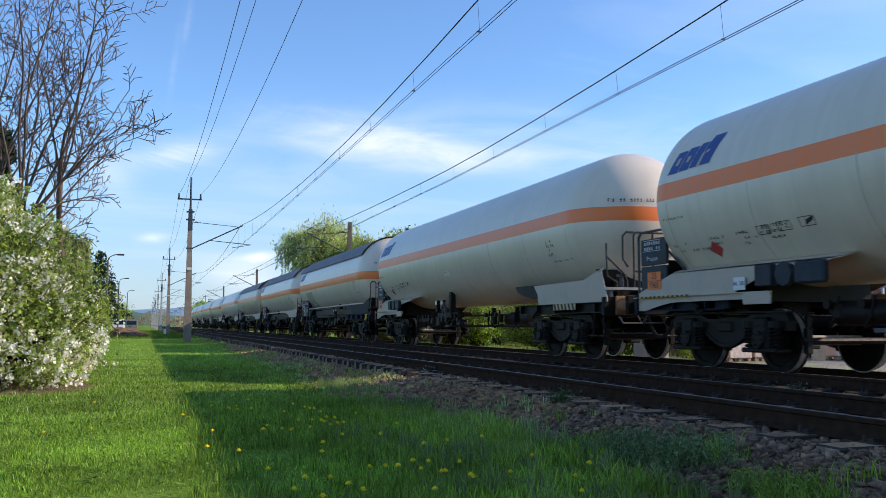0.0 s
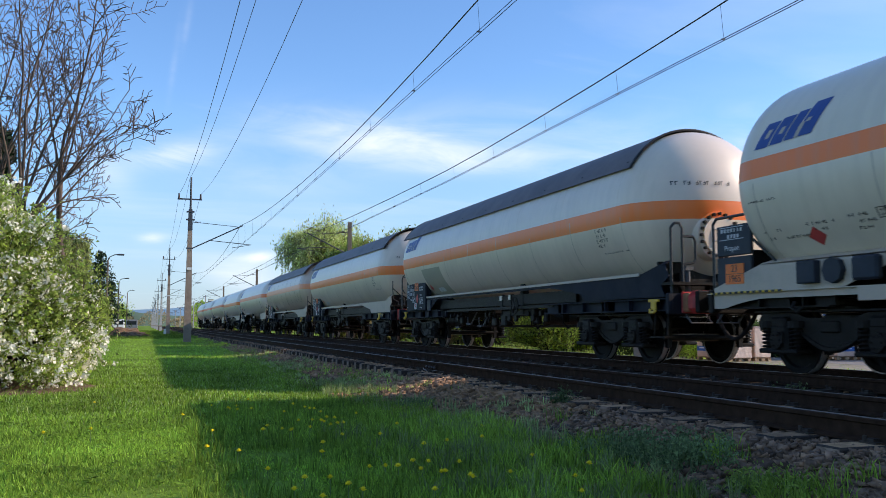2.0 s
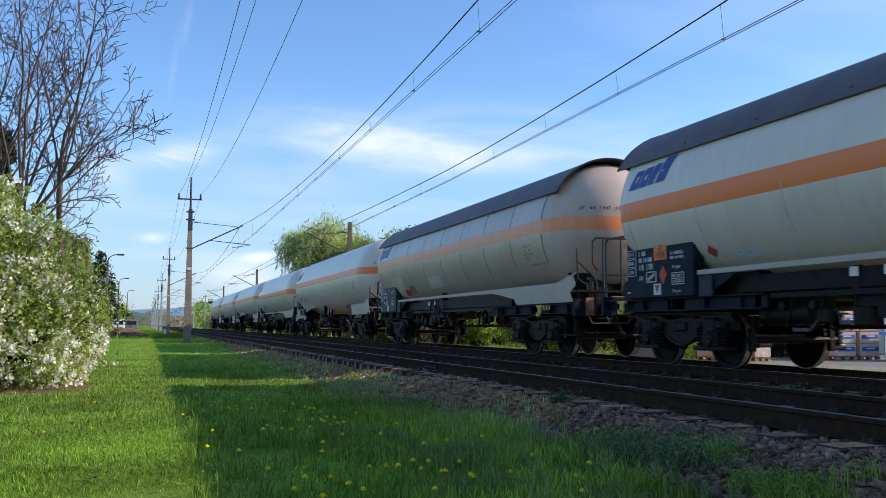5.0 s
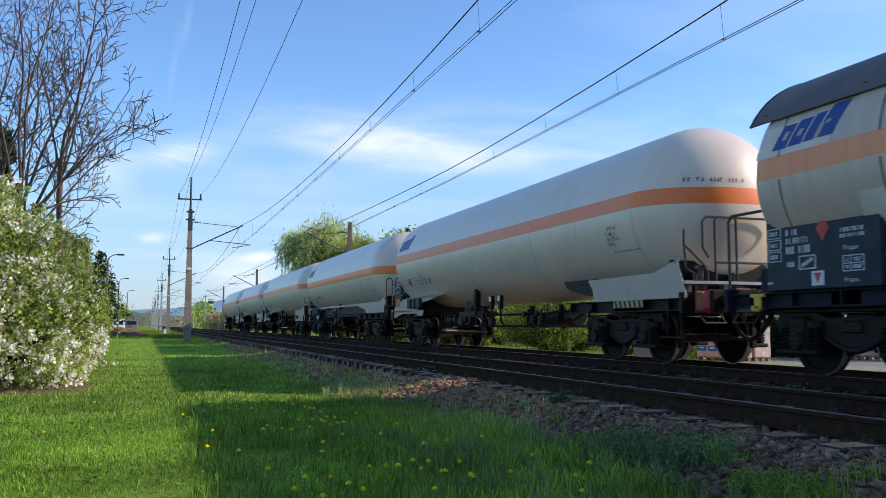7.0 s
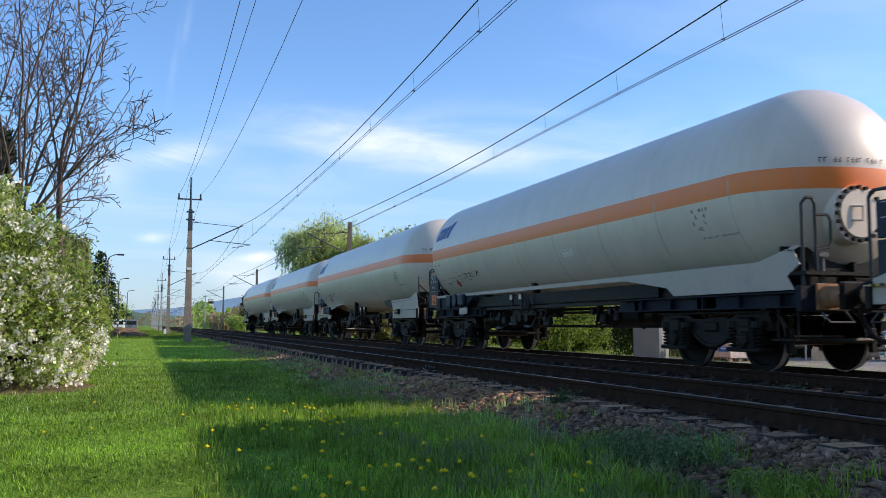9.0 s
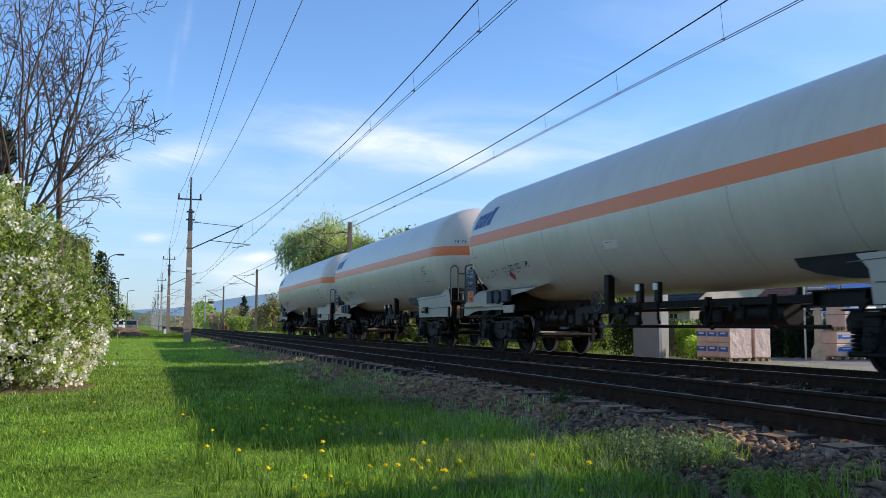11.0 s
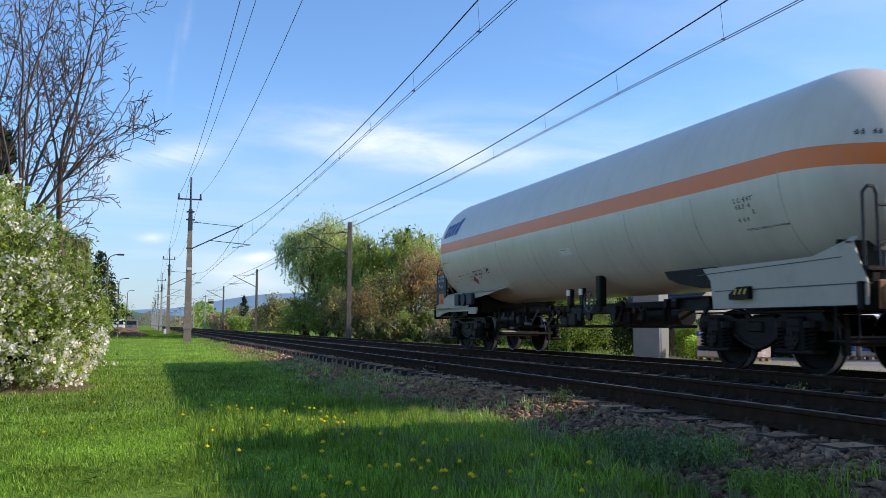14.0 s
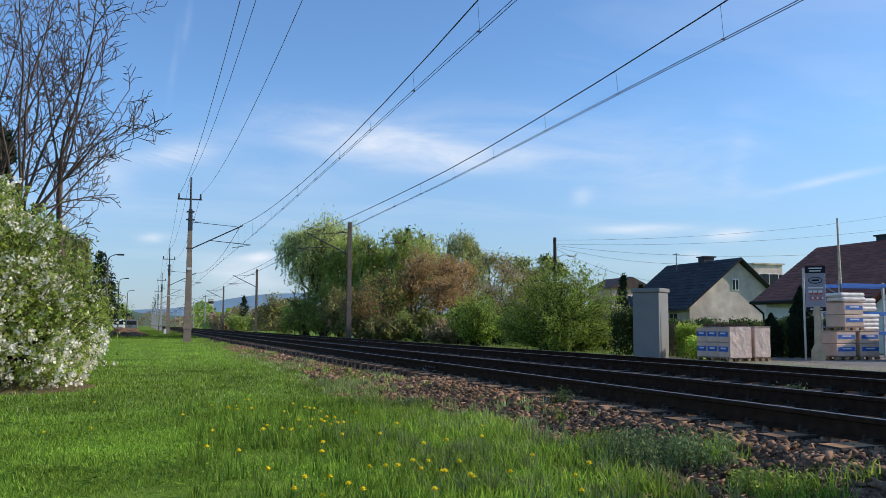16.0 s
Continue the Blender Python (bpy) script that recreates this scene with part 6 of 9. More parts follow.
def twiggy(rng, segs, tips, p, d, length, r, level, curl=0.05):
    """A long limb with shorter ones set alternately along it, down to fine twigs."""
    step = max(0.10, length / 12)
    n = int(length / step)
    d = np.array(d, float); d /= np.linalg.norm(d)
    side = rng.normal(size=3); side -= d * side.dot(d); side /= np.linalg.norm(side)
    flip = 1
    sweep = rng.normal(size=3) * 0.022
    for i in range(n):
        f = i / n
        d = d + rng.normal(size=3) * 0.07 + sweep + np.array([0, 0, curl])
        d /= np.linalg.norm(d)
        q = p + d * step
        r1 = max(0.0082, r * (1 - f) ** 0.75)
        segs.append([*p, *q, max(0.0082, r * (1 - max(0, i - 1) / n) ** 0.75), r1])
        if level > 0 and f > (0.22 if level > 2 else 0.12) and rng.random() < (0.78 if level > 1 else 0.54):
            flip = -flip
            o = side * flip + rng.normal(size=3) * 0.45
            o -= d * o.dot(d); o /= np.linalg.norm(o)
            ang = rng.uniform(0.6, 1.15)
            cl = max(0.28, length * rng.uniform(0.22, 0.5)) * (1 - 0.45 * f)
            twiggy(rng, segs, tips, q, d * math.cos(ang) + o * math.sin(ang), cl, r1 * rng.uniform(0.45, 0.62), level - 1, 0.07)
        p = q
    tips.append(p)


def bare_tree(x, y, seed, fork_z, limbs, label, trunk=0.12, levels=3):
    """limbs: rows of how far the limb's end lies along x, y and z from the fork."""
    rng = np.random.default_rng(seed)
    segs, tips = [], []
    base, fork = np.array([x, y, GROUND - 0.1]), np.array([x + 0.05, y, fork_z])
    segs += limb_path(rng, base, fork, trunk * 1.15, trunk * 0.9, 0.03, 6)
    for dx, dy, dz, thick in limbs:
        v = np.array([dx, dy, dz], float)
        start = fork + np.array([0, 0, rng.uniform(-0.5, 0.2)])
        twiggy(rng, segs, tips, start, v + np.array([0, 0, -0.08 * np.linalg.norm(v)]), np.linalg.norm(v), thick, levels, 0.012)
    tips = np.array(tips)
    buds = tips[rng.random(len(tips)) < 0.3]
    plant("bare_tree", label, "tree", x, y, np.array(segs), BARK_BARE, [("bud_cluster", leaves(buds, 0.03, rng), LEAF_GREY)], group="bare trees behind the shrub", sides=4)


bare_tree(-2.95, 22.5, 11, 2.9, ((2.3, 0.3, 2.9, 0.036), (2.0, -0.5, 5.0, 0.039), (1.4, 0.4, 6.2, 0.038), (0.0, -0.4, 6.8, 0.038), (1.8, 0.2, 1.4, 0.029), (0.5, -0.6, 6.4, 0.034), (1.5, 0.8, 0.4, 0.024), (2.2, 0.6, 3.4, 0.031), (1.7, -0.7, 4.2, 0.031), (-0.6, 0.3, 6.0, 0.034), (0.8, 0.2, 5.2, 0.03)), "leafless brown tree with long limbs and fine curved twigs", 0.13)
bare_tree(-2.15, 23.2, 23, 4.6, ((0.2, 0.2, 4.6, 0.038), (1.2, -0.3, 3.4, 0.025), (-0.9, 0.3, 4.2, 0.029), (1.4, 0.4, 0.9, 0.021), (-1.2, -0.4, 2.0, 0.023), (1.3, -0.3, 0.1, 0.019), (0.7, 0.4, 4.0, 0.025)), "leafless tree with a straight pale brown trunk", 0.072)
bare_tree(-3.9, 23.8, 31, 3.0, ((1.2, 0.3, 5.6, 0.043), (0.5, -0.4, 6.4, 0.043), (-0.2, 0.4, 6.4, 0.038), (2.0, 0.4, 3.2, 0.033), (0.2, 0.5, 4.6, 0.034), (1.8, -0.4, 1.6, 0.025), (1.1, 0.3, 5.6, 0.031), (1.4, -0.5, 4.4, 0.031)), "leafless brown tree with a dark dense crown", 0.13)
bare_tree(-3.3, 25.2, 44, 2.4, ((1.4, 0.2, 2.6, 0.031), (0.6, -0.3, 4.6, 0.031), (-0.4, 0.3, 5.4, 0.031), (1.7, 0.3, 0.8, 0.022), (1.9, -0.3, 0.1, 0.020), (0.9, 0.3, 3.6, 0.025)), "leafless brown tree with drooping side twigs", 0.1)


conifer(-3.7, 25.6, 6.2, 0.8, 66, "dark evergreen among the bare trees")

# farther greenery on the lawn side
lobed_tree("willow_tree", "pale green young willow behind the blossom shrub", -4.1, 47, 6.6, 1.15, 61, ((LEAF_SILVER, 7), (LEAF_WILLOW, 7), (LEAF_DARK, 4)), lobes=10, clumps=26, leaf=0.157, weep=0.7, low=0.3, trunk_r=0.15, loose=0.2)
leafy_tree("garden_shrub", "fresh green leafy shrub under dark spruces", -5.9, 62, 4.4, 1.5, LEAF_GREEN, 62, levels=3, per_tip=14, size=0.18)
leafy_tree("garden_shrub", "bright green low shrub beside the lawn", -3.3, 58, 2.6, 1.2, LEAF_LIME, 63, levels=3, per_tip=10, size=0.14)
conifer(-3.75, 79, 7.3, 3.3, 64, "dark slim spruce beside street lamps")
conifer(-3.5, 96, 5.6, 1.3, 65, "dark broad spruce beside street lamps")
for i, (x, y, h) in enumerate(((-9, 120, 5.5), (-7.5, 150, 6), (-12, 170, 7), (-6, 200, 5), (-16, 220, 8))):
    leafy_tree("far_tree", "soft green spring tree far down the line", x, y, h, h * 0.45, (LEAF_GREEN, LEAF_WILLOW, LEAF_LIME)[i % 3], 70 + i, levels=2, kids=3, per_tip=18, size=0.4, scatter=0.6)

# the belt of trees behind the far track
lobed_tree("willow_tree", "tall weeping willow in pale spring leaf", 15.9, 84, 11.5, 4.2, 81, ((LEAF_SILVER, 13), (LEAF_WILLOW, 15), (LEAF_GREEN, 8)), lobes=16, clumps=38, leaf=0.20, weep=0.6, low=0.44, trunk_r=0.32, loose=0.30)
lobed_tree("willow_tree", "full weeping willow in pale spring leaf", 18.2, 79, 10.4, 3.8, 97, ((LEAF_WILLOW, 12), (LEAF_GREEN, 9)), lobes=13, clumps=32, leaf=0.246, weep=0.6, low=0.14, trunk_r=0.3, loose=0.30)
lobed_tree("willow_tree", "broad weeping willow in fresh green leaf", 18.9, 71, 10.2, 3.6, 82, ((LEAF_WILLOW, 11), (LEAF_GREEN, 9)), lobes=13, clumps=32, leaf=0.224, weep=0.55, low=0.10, trunk_r=0.3, loose=0.28)
lobed_tree("willow_tree", "weeping willow with hanging pale shoots", 22.6, 76, 10.9, 3.5, 83, ((LEAF_SILVER, 6), (LEAF_WILLOW, 9), (LEAF_GREEN, 5)), lobes=12, clumps=30, leaf=0.224, weep=0.7, low=0.2, trunk_r=0.25, loose=0.26)
lobed_tree("willow_tree", "slender weeping willow behind bronze trees", 27.6, 77, 10.6, 2.3, 94, ((LEAF_SILVER, 7), (LEAF_WILLOW, 6)), lobes=11, clumps=26, leaf=0.202, weep=0.8, low=0.3, trunk_r=0.2, loose=0.24)
lobed_tree("bronze_tree", "bronze-leaved tree with a slim pale trunk", 18.3, 57, 6.5, 2.7, 84, ((LEAF_BROWN, 12), (LEAF_GREY, 6)), lobes=13, clumps=34, leaf=0.146, low=0.2, trunk_r=0.13, loose=0.22)
lobed_tree("bronze_tree", "tall bronze tree with opening leaves", 21.0, 60, 6.8, 2.4, 85, ((LEAF_BROWN, 9), (LEAF_GREY, 7)), lobes=11, clumps=32, leaf=0.134, low=0.2, trunk_r=0.13, loose=0.22)
lobed_tree("bronze_tree", "sparse tree with ruddy limbs and green buds", 15.5, 58, 5.6, 2.0, 86, ((LEAF_GREEN, 6), (LEAF_BROWN, 4)), lobes=9, clumps=26, leaf=0.146, low=0.24, trunk_r=0.14, loose=0.24, bark=RUDDY_BARK)
lobed_tree("bronze_tree", "grey-brown budding tree behind the big shrub", 24.9, 60, 6.3, 2.3, 93, ((LEAF_GREY, 9), (LEAF_BROWN, 3), (LEAF_WILLOW, 3)), lobes=11, clumps=32, leaf=0.123, low=0.2, trunk_r=0.12, loose=0.22)
lobed_tree("budding_tree", "tall thin grey tree with opening buds", 26.4, 65, 7.6, 2.2, 87, ((LEAF_WILLOW, 6), (LEAF_GREY, 5)), lobes=10, clumps=30, leaf=0.134, low=0.25, trunk_r=0.12, loose=0.22)
lobed_tree("budding_tree", "tall pale green budding tree behind shrubs", 30.0, 68, 7.0, 2.2, 88, ((LEAF_WILLOW, 4), (LEAF_GREY, 6)), lobes=9, clumps=30, leaf=0.134, low=0.25, trunk_r=0.12, loose=0.22)
lobed_tree("budding_tree", "bronze and grey low tree with a pale trunk", 13.2, 56, 3.8, 1.5, 95, ((LEAF_GREY, 7), (LEAF_BROWN, 5), (LEAF_GREEN, 3)), lobes=9, clumps=28, leaf=0.134, low=0.22, trunk_r=0.1, loose=0.2)
conifer(24.4, 84, 10.6, 2.4, 89, "dark green conifer behind the willows", LEAF_DARK)
conifer(26.6, 86, 10.2, 2.2, 189, "dark green conifer among the willow tops", LEAF_DARK)
lobed_tree("far_tree", "grey green rounded tree beyond the gardens", 41.0, 92, 9.4, 2.0, 90, ((LEAF_DARK, 10), (LEAF_WILLOW, 5)), lobes=9, clumps=26, leaf=0.314, low=0.3, loose=0.3)
lobed_tree("far_tree", "small grey green rounded tree beyond gardens", 44.0, 92, 9.8, 1.7, 190, ((LEAF_DARK, 10), (LEAF_WILLOW, 5)), lobes=8, clumps=26, leaf=0.314, low=0.3, loose=0.3)
fountain_shrub("big_shrub", "broad rounded shrub in bright young leaf", 16.9, 34.6, 2.85, 3.75, 91, ((LEAF_GREEN, 0.6), (LEAF_LIME, 1.0)), shoots=400, leaf=0.082, spike=0.14, low=0.14)
fountain_shrub("big_shrub", "rounded green shrub beside the belt of trees", 15.7, 41.5, 1.5, 2.75, 92, ((LEAF_GREEN, 1.0), (LEAF_LIME, 0.4)), shoots=150, leaf=0.082)
fountain_shrub("blossom_bush", "small pale blossoming bush beside the big shrub", 19.2, 34.5, 0.75, 2.1, 191, ((PETAL, 0.5), (LEAF_WILLOW, 0.6)), shoots=70, leaf=0.090)
for i, (x, y, h, r, mt) in enumerate(((13.6, 64, 4.0, 2.0, LEAF_THICKET), (14.0, 73, 4.6, 2.3, LEAF_THICKET), (15.8, 66, 4.2, 2.0, LEAF_THICKET), (14.6, 60, 3.2, 2.0, LEAF_THICKET), (16.6, 54, 2.8, 2.0, LEAF_THICKET), (18.9, 52, 2.7, 2.0, LEAF_THICKET), (14.2, 54, 2.2, 1.7, LEAF_THICKET),
                                     (20.8, 50, 2.9, 2.0, LEAF_THICKET), (22.8, 54, 3.2, 2.0, LEAF_THICKET), (18.6, 46, 2.5, 1.8, LEAF_THICKET), (13.4, 78, 4.4, 2.0, LEAF_THICKET), (25.0, 52, 3.0, 2.2, LEAF_THICKET), (16.8, 48, 2.0, 1.7, LEAF_GREY), (22.0, 45, 2.6, 2.0, LEAF_THICKET))):
    fountain_shrub("thicket_shrub", "tangled low thicket shrub behind the track", x, y, r, h * (0.75 if y < 56 else 1.0), 100 + i, ((mt, 1.0), (LEAF_GREEN if i % 3 else LEAF_GREY, 0.5), (LEAF_WILLOW if i % 2 else LEAF_GREY, 0.3)), shoots=55, leaf=0.179)
for i, (x, y, h, r, mt) in enumerate(((14, 100, 4.2, 2.4, LEAF_GREY), (16, 125, 4.0, 2.8, LEAF_GREY), (15, 150, 3.5, 2.8, LEAF_GREEN), (18, 175, 5, 3, LEAF_GREY), (15, 215, 5, 3, LEAF_GREEN), (17, 110, 4.5, 2.6, LEAF_GREY), (14, 88, 3.2, 2.0, LEAF_GREEN))):
    lobed_tree("far_shrub", "brownish budding shrub far along the track", x, y, h, r, 120 + i, ((mt, 12), (LEAF_THICKET, 8)), lobes=8, clumps=20, leaf=0.26, low=0.06, trunk_r=0.08, loose=0.32, category="shrub")
conifer(17.4, 170, 6.6, 2.4, 130, "dark pointed spruce on its own far off")


# ---- the yard behind the far track ----
ASPHALT = mat("worn_asphalt", (0.19, 0.18, 0.165), rough=0.9, var=0.15, scale=3, bump=0.5, bscale=60, dirt=(0.2, 0.18, 0.16), dirt_amt=0.5)
GRAVEL_STRIP = mat("dusty_gravel", (0.26, 0.225, 0.17), rough=0.95, var=0.3, scale=10, bump=0.8, bscale=50, dirt=(0.10, 0.14, 0.04), dirt_amt=0.7, dscale=1.5)
CABINET = mat("grey_cabinet_paint", (0.20, 0.205, 0.20), rough=0.6, var=0.06, scale=2, dirt=(0.25, 0.23, 0.2), dirt_amt=0.35)
CARD = mat("brown_carton", (0.64, 0.46, 0.35), rough=0.8, var=0.12, scale=3, per_piece=0.08)
CARD_BLUE = mat("blue_carton_print", (0.03, 0.13, 0.42), rough=0.6, var=0.15)
WRAP = mat("dusty_shrink_wrap", (0.68, 0.51, 0.41), rough=0.32, var=0.2, scale=5, bump=0.9, bscale=9, spec=0.7)
PALLET_WOOD = mat("pallet_wood", (0.33, 0.22, 0.13), rough=0.85, var=0.25, scale=7, bump=0.4)
PLASTER = mat("rough_grey_plaster", (0.66, 0.545, 0.46), rough=0.95, var=0.25, scale=1.1, bump=0.25, bscale=9, dirt=(0.36, 0.285, 0.235), dirt_amt=0.9, dscale=0.45)
PLASTER_PINK = mat("pinkish_plaster", (0.60, 0.40, 0.32), rough=0.95, var=0.12, scale=0.9, bump=0.2)
ROOF_BROWN = mat("brown_roof_sheet", (0.085, 0.055, 0.045), rough=0.8, var=0.2, scale=2)
PLASTER_PALE = mat("pale_plaster", (0.82, 0.75, 0.67), rough=0.9, var=0.06, scale=1.5, bump=0.3, dirt=(0.4, 0.37, 0.33), dirt_amt=0.4)
ROOF_DARK = mat("dark_roof_sheet", (0.035, 0.036, 0.042), rough=0.75, var=0.3, scale=2, per_piece=0.25)
ROOF_RED = mat("red_brown_roof_tile", (0.26, 0.085, 0.055), rough=0.7, var=0.2, scale=3, per_piece=0.18)
GLASS = mat("dark_window_glass", (0.02, 0.025, 0.03), rough=0.25, var=0.05, spec=0.25)
BLUE_STEEL = mat("blue_rack_enamel", (0.02, 0.12, 0.42), rough=0.4, var=0.1)
GREY_STEEL = mat("grey_rack_steel", (0.45, 0.46, 0.48), rough=0.45, var=0.1, metal=0.4)
BAG = mat("white_goods_bag", (0.8, 0.75, 0.69), rough=0.6, var=0.15, scale=5, bump=0.5, bscale=12, per_piece=0.1)
BOARD_FACE = mat("faded_poster_face", (0.26, 0.265, 0.31), rough=0.5, var=0.1)
POSTER_RED = mat("faded_red_print", (0.42, 0.12, 0.10), rough=0.6, var=0.2)
WOOD_POLE = mat("tarred_pole_wood", (0.05, 0.04, 0.035), rough=0.9, var=0.3, scale=6, bump=0.5)
FENCE_WOOD = mat("brown_fence_board", (0.14, 0.075, 0.05), rough=0.8, var=0.2, scale=5, per_piece=0.15)
CAR_PAINT = mat("dark_blue_car_paint", (0.015, 0.025, 0.06), rough=0.2, var=0.05, spec=0.8)
PALE_METAL = mat("pale_zinc_post", (0.5, 0.5, 0.5), rough=0.5, metal=0.4, var=0.15)

bm = bmesh.new()
v = [bm.verts.new(q) for q in ((18.3, 10, GROUND + 0.035), (60, 6, GROUND + 0.035), (60, 30, GROUND + 0.035), (19.4, 25.8, GROUND + 0.035))]
bm.faces.new(v)
tagged(part("yard_road", bm, ASPHALT), "worn grey asphalt yard behind the far track", "road", kind="structure")
bm = bmesh.new()
g = [[bm.verts.new((x + 0.25 * math.sin(y * 0.9), y, GROUND + 0.04)) for x in (13.2, 18.9)] for y in (6, 12, 18, 21, 24, 27)]
for a, b in zip(g, g[1:]):
    bm.faces.new((a[0], a[1], b[1], b[0]))
tagged(part("gravel_strip", bm, GRAVEL_STRIP), "dusty gravel strip with weeds beside the yard", "ground", kind="structure")


def make_cabinet():
    c = thing("relay_cabinet", 16.04, 25.9, GROUND, "tall plain grey concrete relay cabinet beside the track", "cabinet", rz=38)
    bm = bmesh.new()
    box(bm, (0, 0, 1.11), (0.92, 0.90, 2.24), bevel=0.012)
    part("body", bm, CABINET, c)
    bm = bmesh.new()
    box(bm, (0, 0, 2.30), (1.01, 0.99, 0.14), bevel=0.02)
    part("cap", bm, CABINET, c)
    bm = bmesh.new()
    box(bm, (0.464, 0, 1.15), (0.012, 0.70, 1.9), bevel=0.004)
    d = part("door", bm, CABINET, c)
    bm = bmesh.new()
    box(bm, (0.48, -0.27, 1.2), (0.03, 0.03, 0.16), bevel=0.006)
    part("handle", bm, STEEL_BLACK, d)


make_cabinet()


def carton_stack(x, y, rz, nx, ny, nz, cx, cy, cz, wrap_from, printed, label):
    """Cartons on a pallet; printed names the way that the printed faces look."""
    s = thing("carton_pallet", x, y, GROUND + 0.04, label, "pallet of cartons", "pallets in the yard", rz=rz)
    bm = bmesh.new()
    for i in range(7):
        box(bm, (nx * cx * (i + 0.5) / 7 - nx * cx / 2, 0, 0.10), (nx * cx / 7 - 0.03, ny * cy, 0.022))
    for j in (-1, 0, 1):
        for i in (-1, 0, 1):
            box(bm, (i * (nx * cx / 2 - 0.07), j * (ny * cy / 2 - 0.06), 0.05), (0.13, 0.11, 0.09))
    part("pallet", bm, PALLET_WOOD, s)
    for i in range(nx):
        for j in range(ny):
            for k in range(nz):
                wrapped = i >= wrap_from
                bm = bmesh.new()
                box(bm, (0, 0, 0), (cx - 0.012, cy - 0.012, cz - 0.008), bevel=0.02)
                if wrapped:
                    bmesh.ops.subdivide_edges(bm, edges=bm.edges[:], cuts=5, use_grid_fill=True)
                    for v in bm.verts:
                        v.co += 0.012 * noise.noise_vector(v.co * 7 + Vector((x, j, k)))
                o = part("carton", bm, WRAP if wrapped else CARD, s, "carton under wrinkled shrink wrap" if wrapped else "brown carton with a blue print")
                o.location = ((i + 0.5) * cx - nx * cx / 2, (j + 0.5) * cy - ny * cy / 2, 0.115 + (k + 0.5) * cz)
                if wrapped:
                    continue
                if (printed == "y" and j == 0) or (printed == "x" and i == 0):
                    for z, hh, mt, wd, nm, d in ((0.03, 0.34, CARD_BLUE, 0.84, "blue_print", 0.001), (0.05, 0.10, PAPER, 0.45, "print_bar", -0.003)):
                        bm = bmesh.new()
                        if printed == "y":
                            box(bm, (0.01, -cy / 2 + 0.002 + d, z), (cx * wd, 0.008, cz * hh))
                        else:
                            box(bm, (-cx / 2 + 0.002 + d, 0.01, z), (0.008, cy * wd, cz * hh))
                        part(nm, bm, mt, o)
    bm = bmesh.new()
    box(bm, (0, 0, 0.126 + nz * cz), (nx * cx + 0.02, ny * cy + 0.02, 0.02), bevel=0.008)
    part("top_sheet", bm, WRAP, s, "clear top sheet")
    if printed == "x":
        bm = bmesh.new()
        box(bm, (0.01, -ny * cy / 2 - 0.012, 0.115 + nz * cz / 2), (nx * cx - 0.02, 0.02, nz * cz), bevel=0.006)
        bmesh.ops.subdivide_edges(bm, edges=bm.edges[:], cuts=6, use_grid_fill=True)
        for v in bm.verts:
            v.co.y += 0.02 * noise.noise(v.co * 6)
        part("wrap_film", bm, WRAP, s, "wrinkled shrink wrap")
    return s


carton_stack(17.2, 23.6, 0, 1, 3, 2, 0.80, 0.56, 0.46, 1, "x", "brown cartons with blue prints stacked on a pallet")
carton_stack(18.03, 23.2, 0, 1, 1, 1, 0.60, 0.90, 0.93, 0, "", "shrink-wrapped pale carton block on a pallet")
carton_stack(21.35, 23.3, 0, 1, 1, 2, 0.80, 0.86, 0.40, 1, "y", "brown cartons with blue prints in the yard")
carton_stack(22.3, 23.3, 0, 1, 1, 2, 0.80, 0.86, 0.40, 1, "y", "brown cartons with blue prints beside a rack")
up = carton_stack(21.72, 23.32, 0, 1, 1, 2, 0.80, 0.86, 0.40, 1, "y", "brown cartons with blue prints on a second tier")
up.location.z = GROUND + 0.98


def bag_pile(x, y, z, n, label):
    p = thing("bag_pile", x, y, z, label, "bags", "goods in the yard", rz=0)
    rng = random.Random(int(x * 10))
    for k in range(n):
        bm = bmesh.new()
        box(bm, (rng.uniform(-0.03, 0.03), rng.uniform(-0.03, 0.03), 0.075 + 0.14 * k), (1.0, 0.75, 0.135), bevel=0.05)
        part("bag", bm, BAG, p, "plump white bag", smooth=True)


bag_pile(21.75, 23.3, GROUND + 1.926, 2, "white plastic bags stacked on cartons")
bag_pile(23.1, 24.1, GROUND + 0.97, 4, "white plastic bags on the rack's shelf")
bag_pile(23.0, 24.1, GROUND + 1.64, 3, "white plastic bags on the rack's upper shelf")


def make_rack():
    r = thing("storage_rack", 23.2, 24.4, GROUND + 0.03, "blue and grey steel storage rack in the yard", "rack", rz=0)
    for x in (-1.05, 1.7):
        for y in (-0.45, 0.45):
            bm = bmesh.new()
            box(bm, (x, y, 1.32), (0.09, 0.07, 2.64), bevel=0.008)
            part("upright", bm, GREY_STEEL, r)
        bm = bmesh.new()
        for k in range(5):
            z0 = 0.2 + k * 0.48
            rod(bm, (x, -0.45, z0), (x, 0.45, z0 + 0.45), 0.018, seg=5)
        part("brace", bm, GREY_STEEL, r)
    for z in (0.85, 1.52, 2.48):
        for y in (-0.45, 0.45):
            bm = bmesh.new()
            box(bm, (0.33, y, z), (2.7, 0.05, 0.12), bevel=0.006)
            part("beam", bm, BLUE_STEEL, r, "blue beam")


make_rack()


BEIGE_CONCRETE = mat("beige_concrete", (0.52, 0.41, 0.27), rough=0.9, var=0.2, scale=4, bump=0.4, dirt=(0.3, 0.24, 0.17), dirt_amt=0.5)


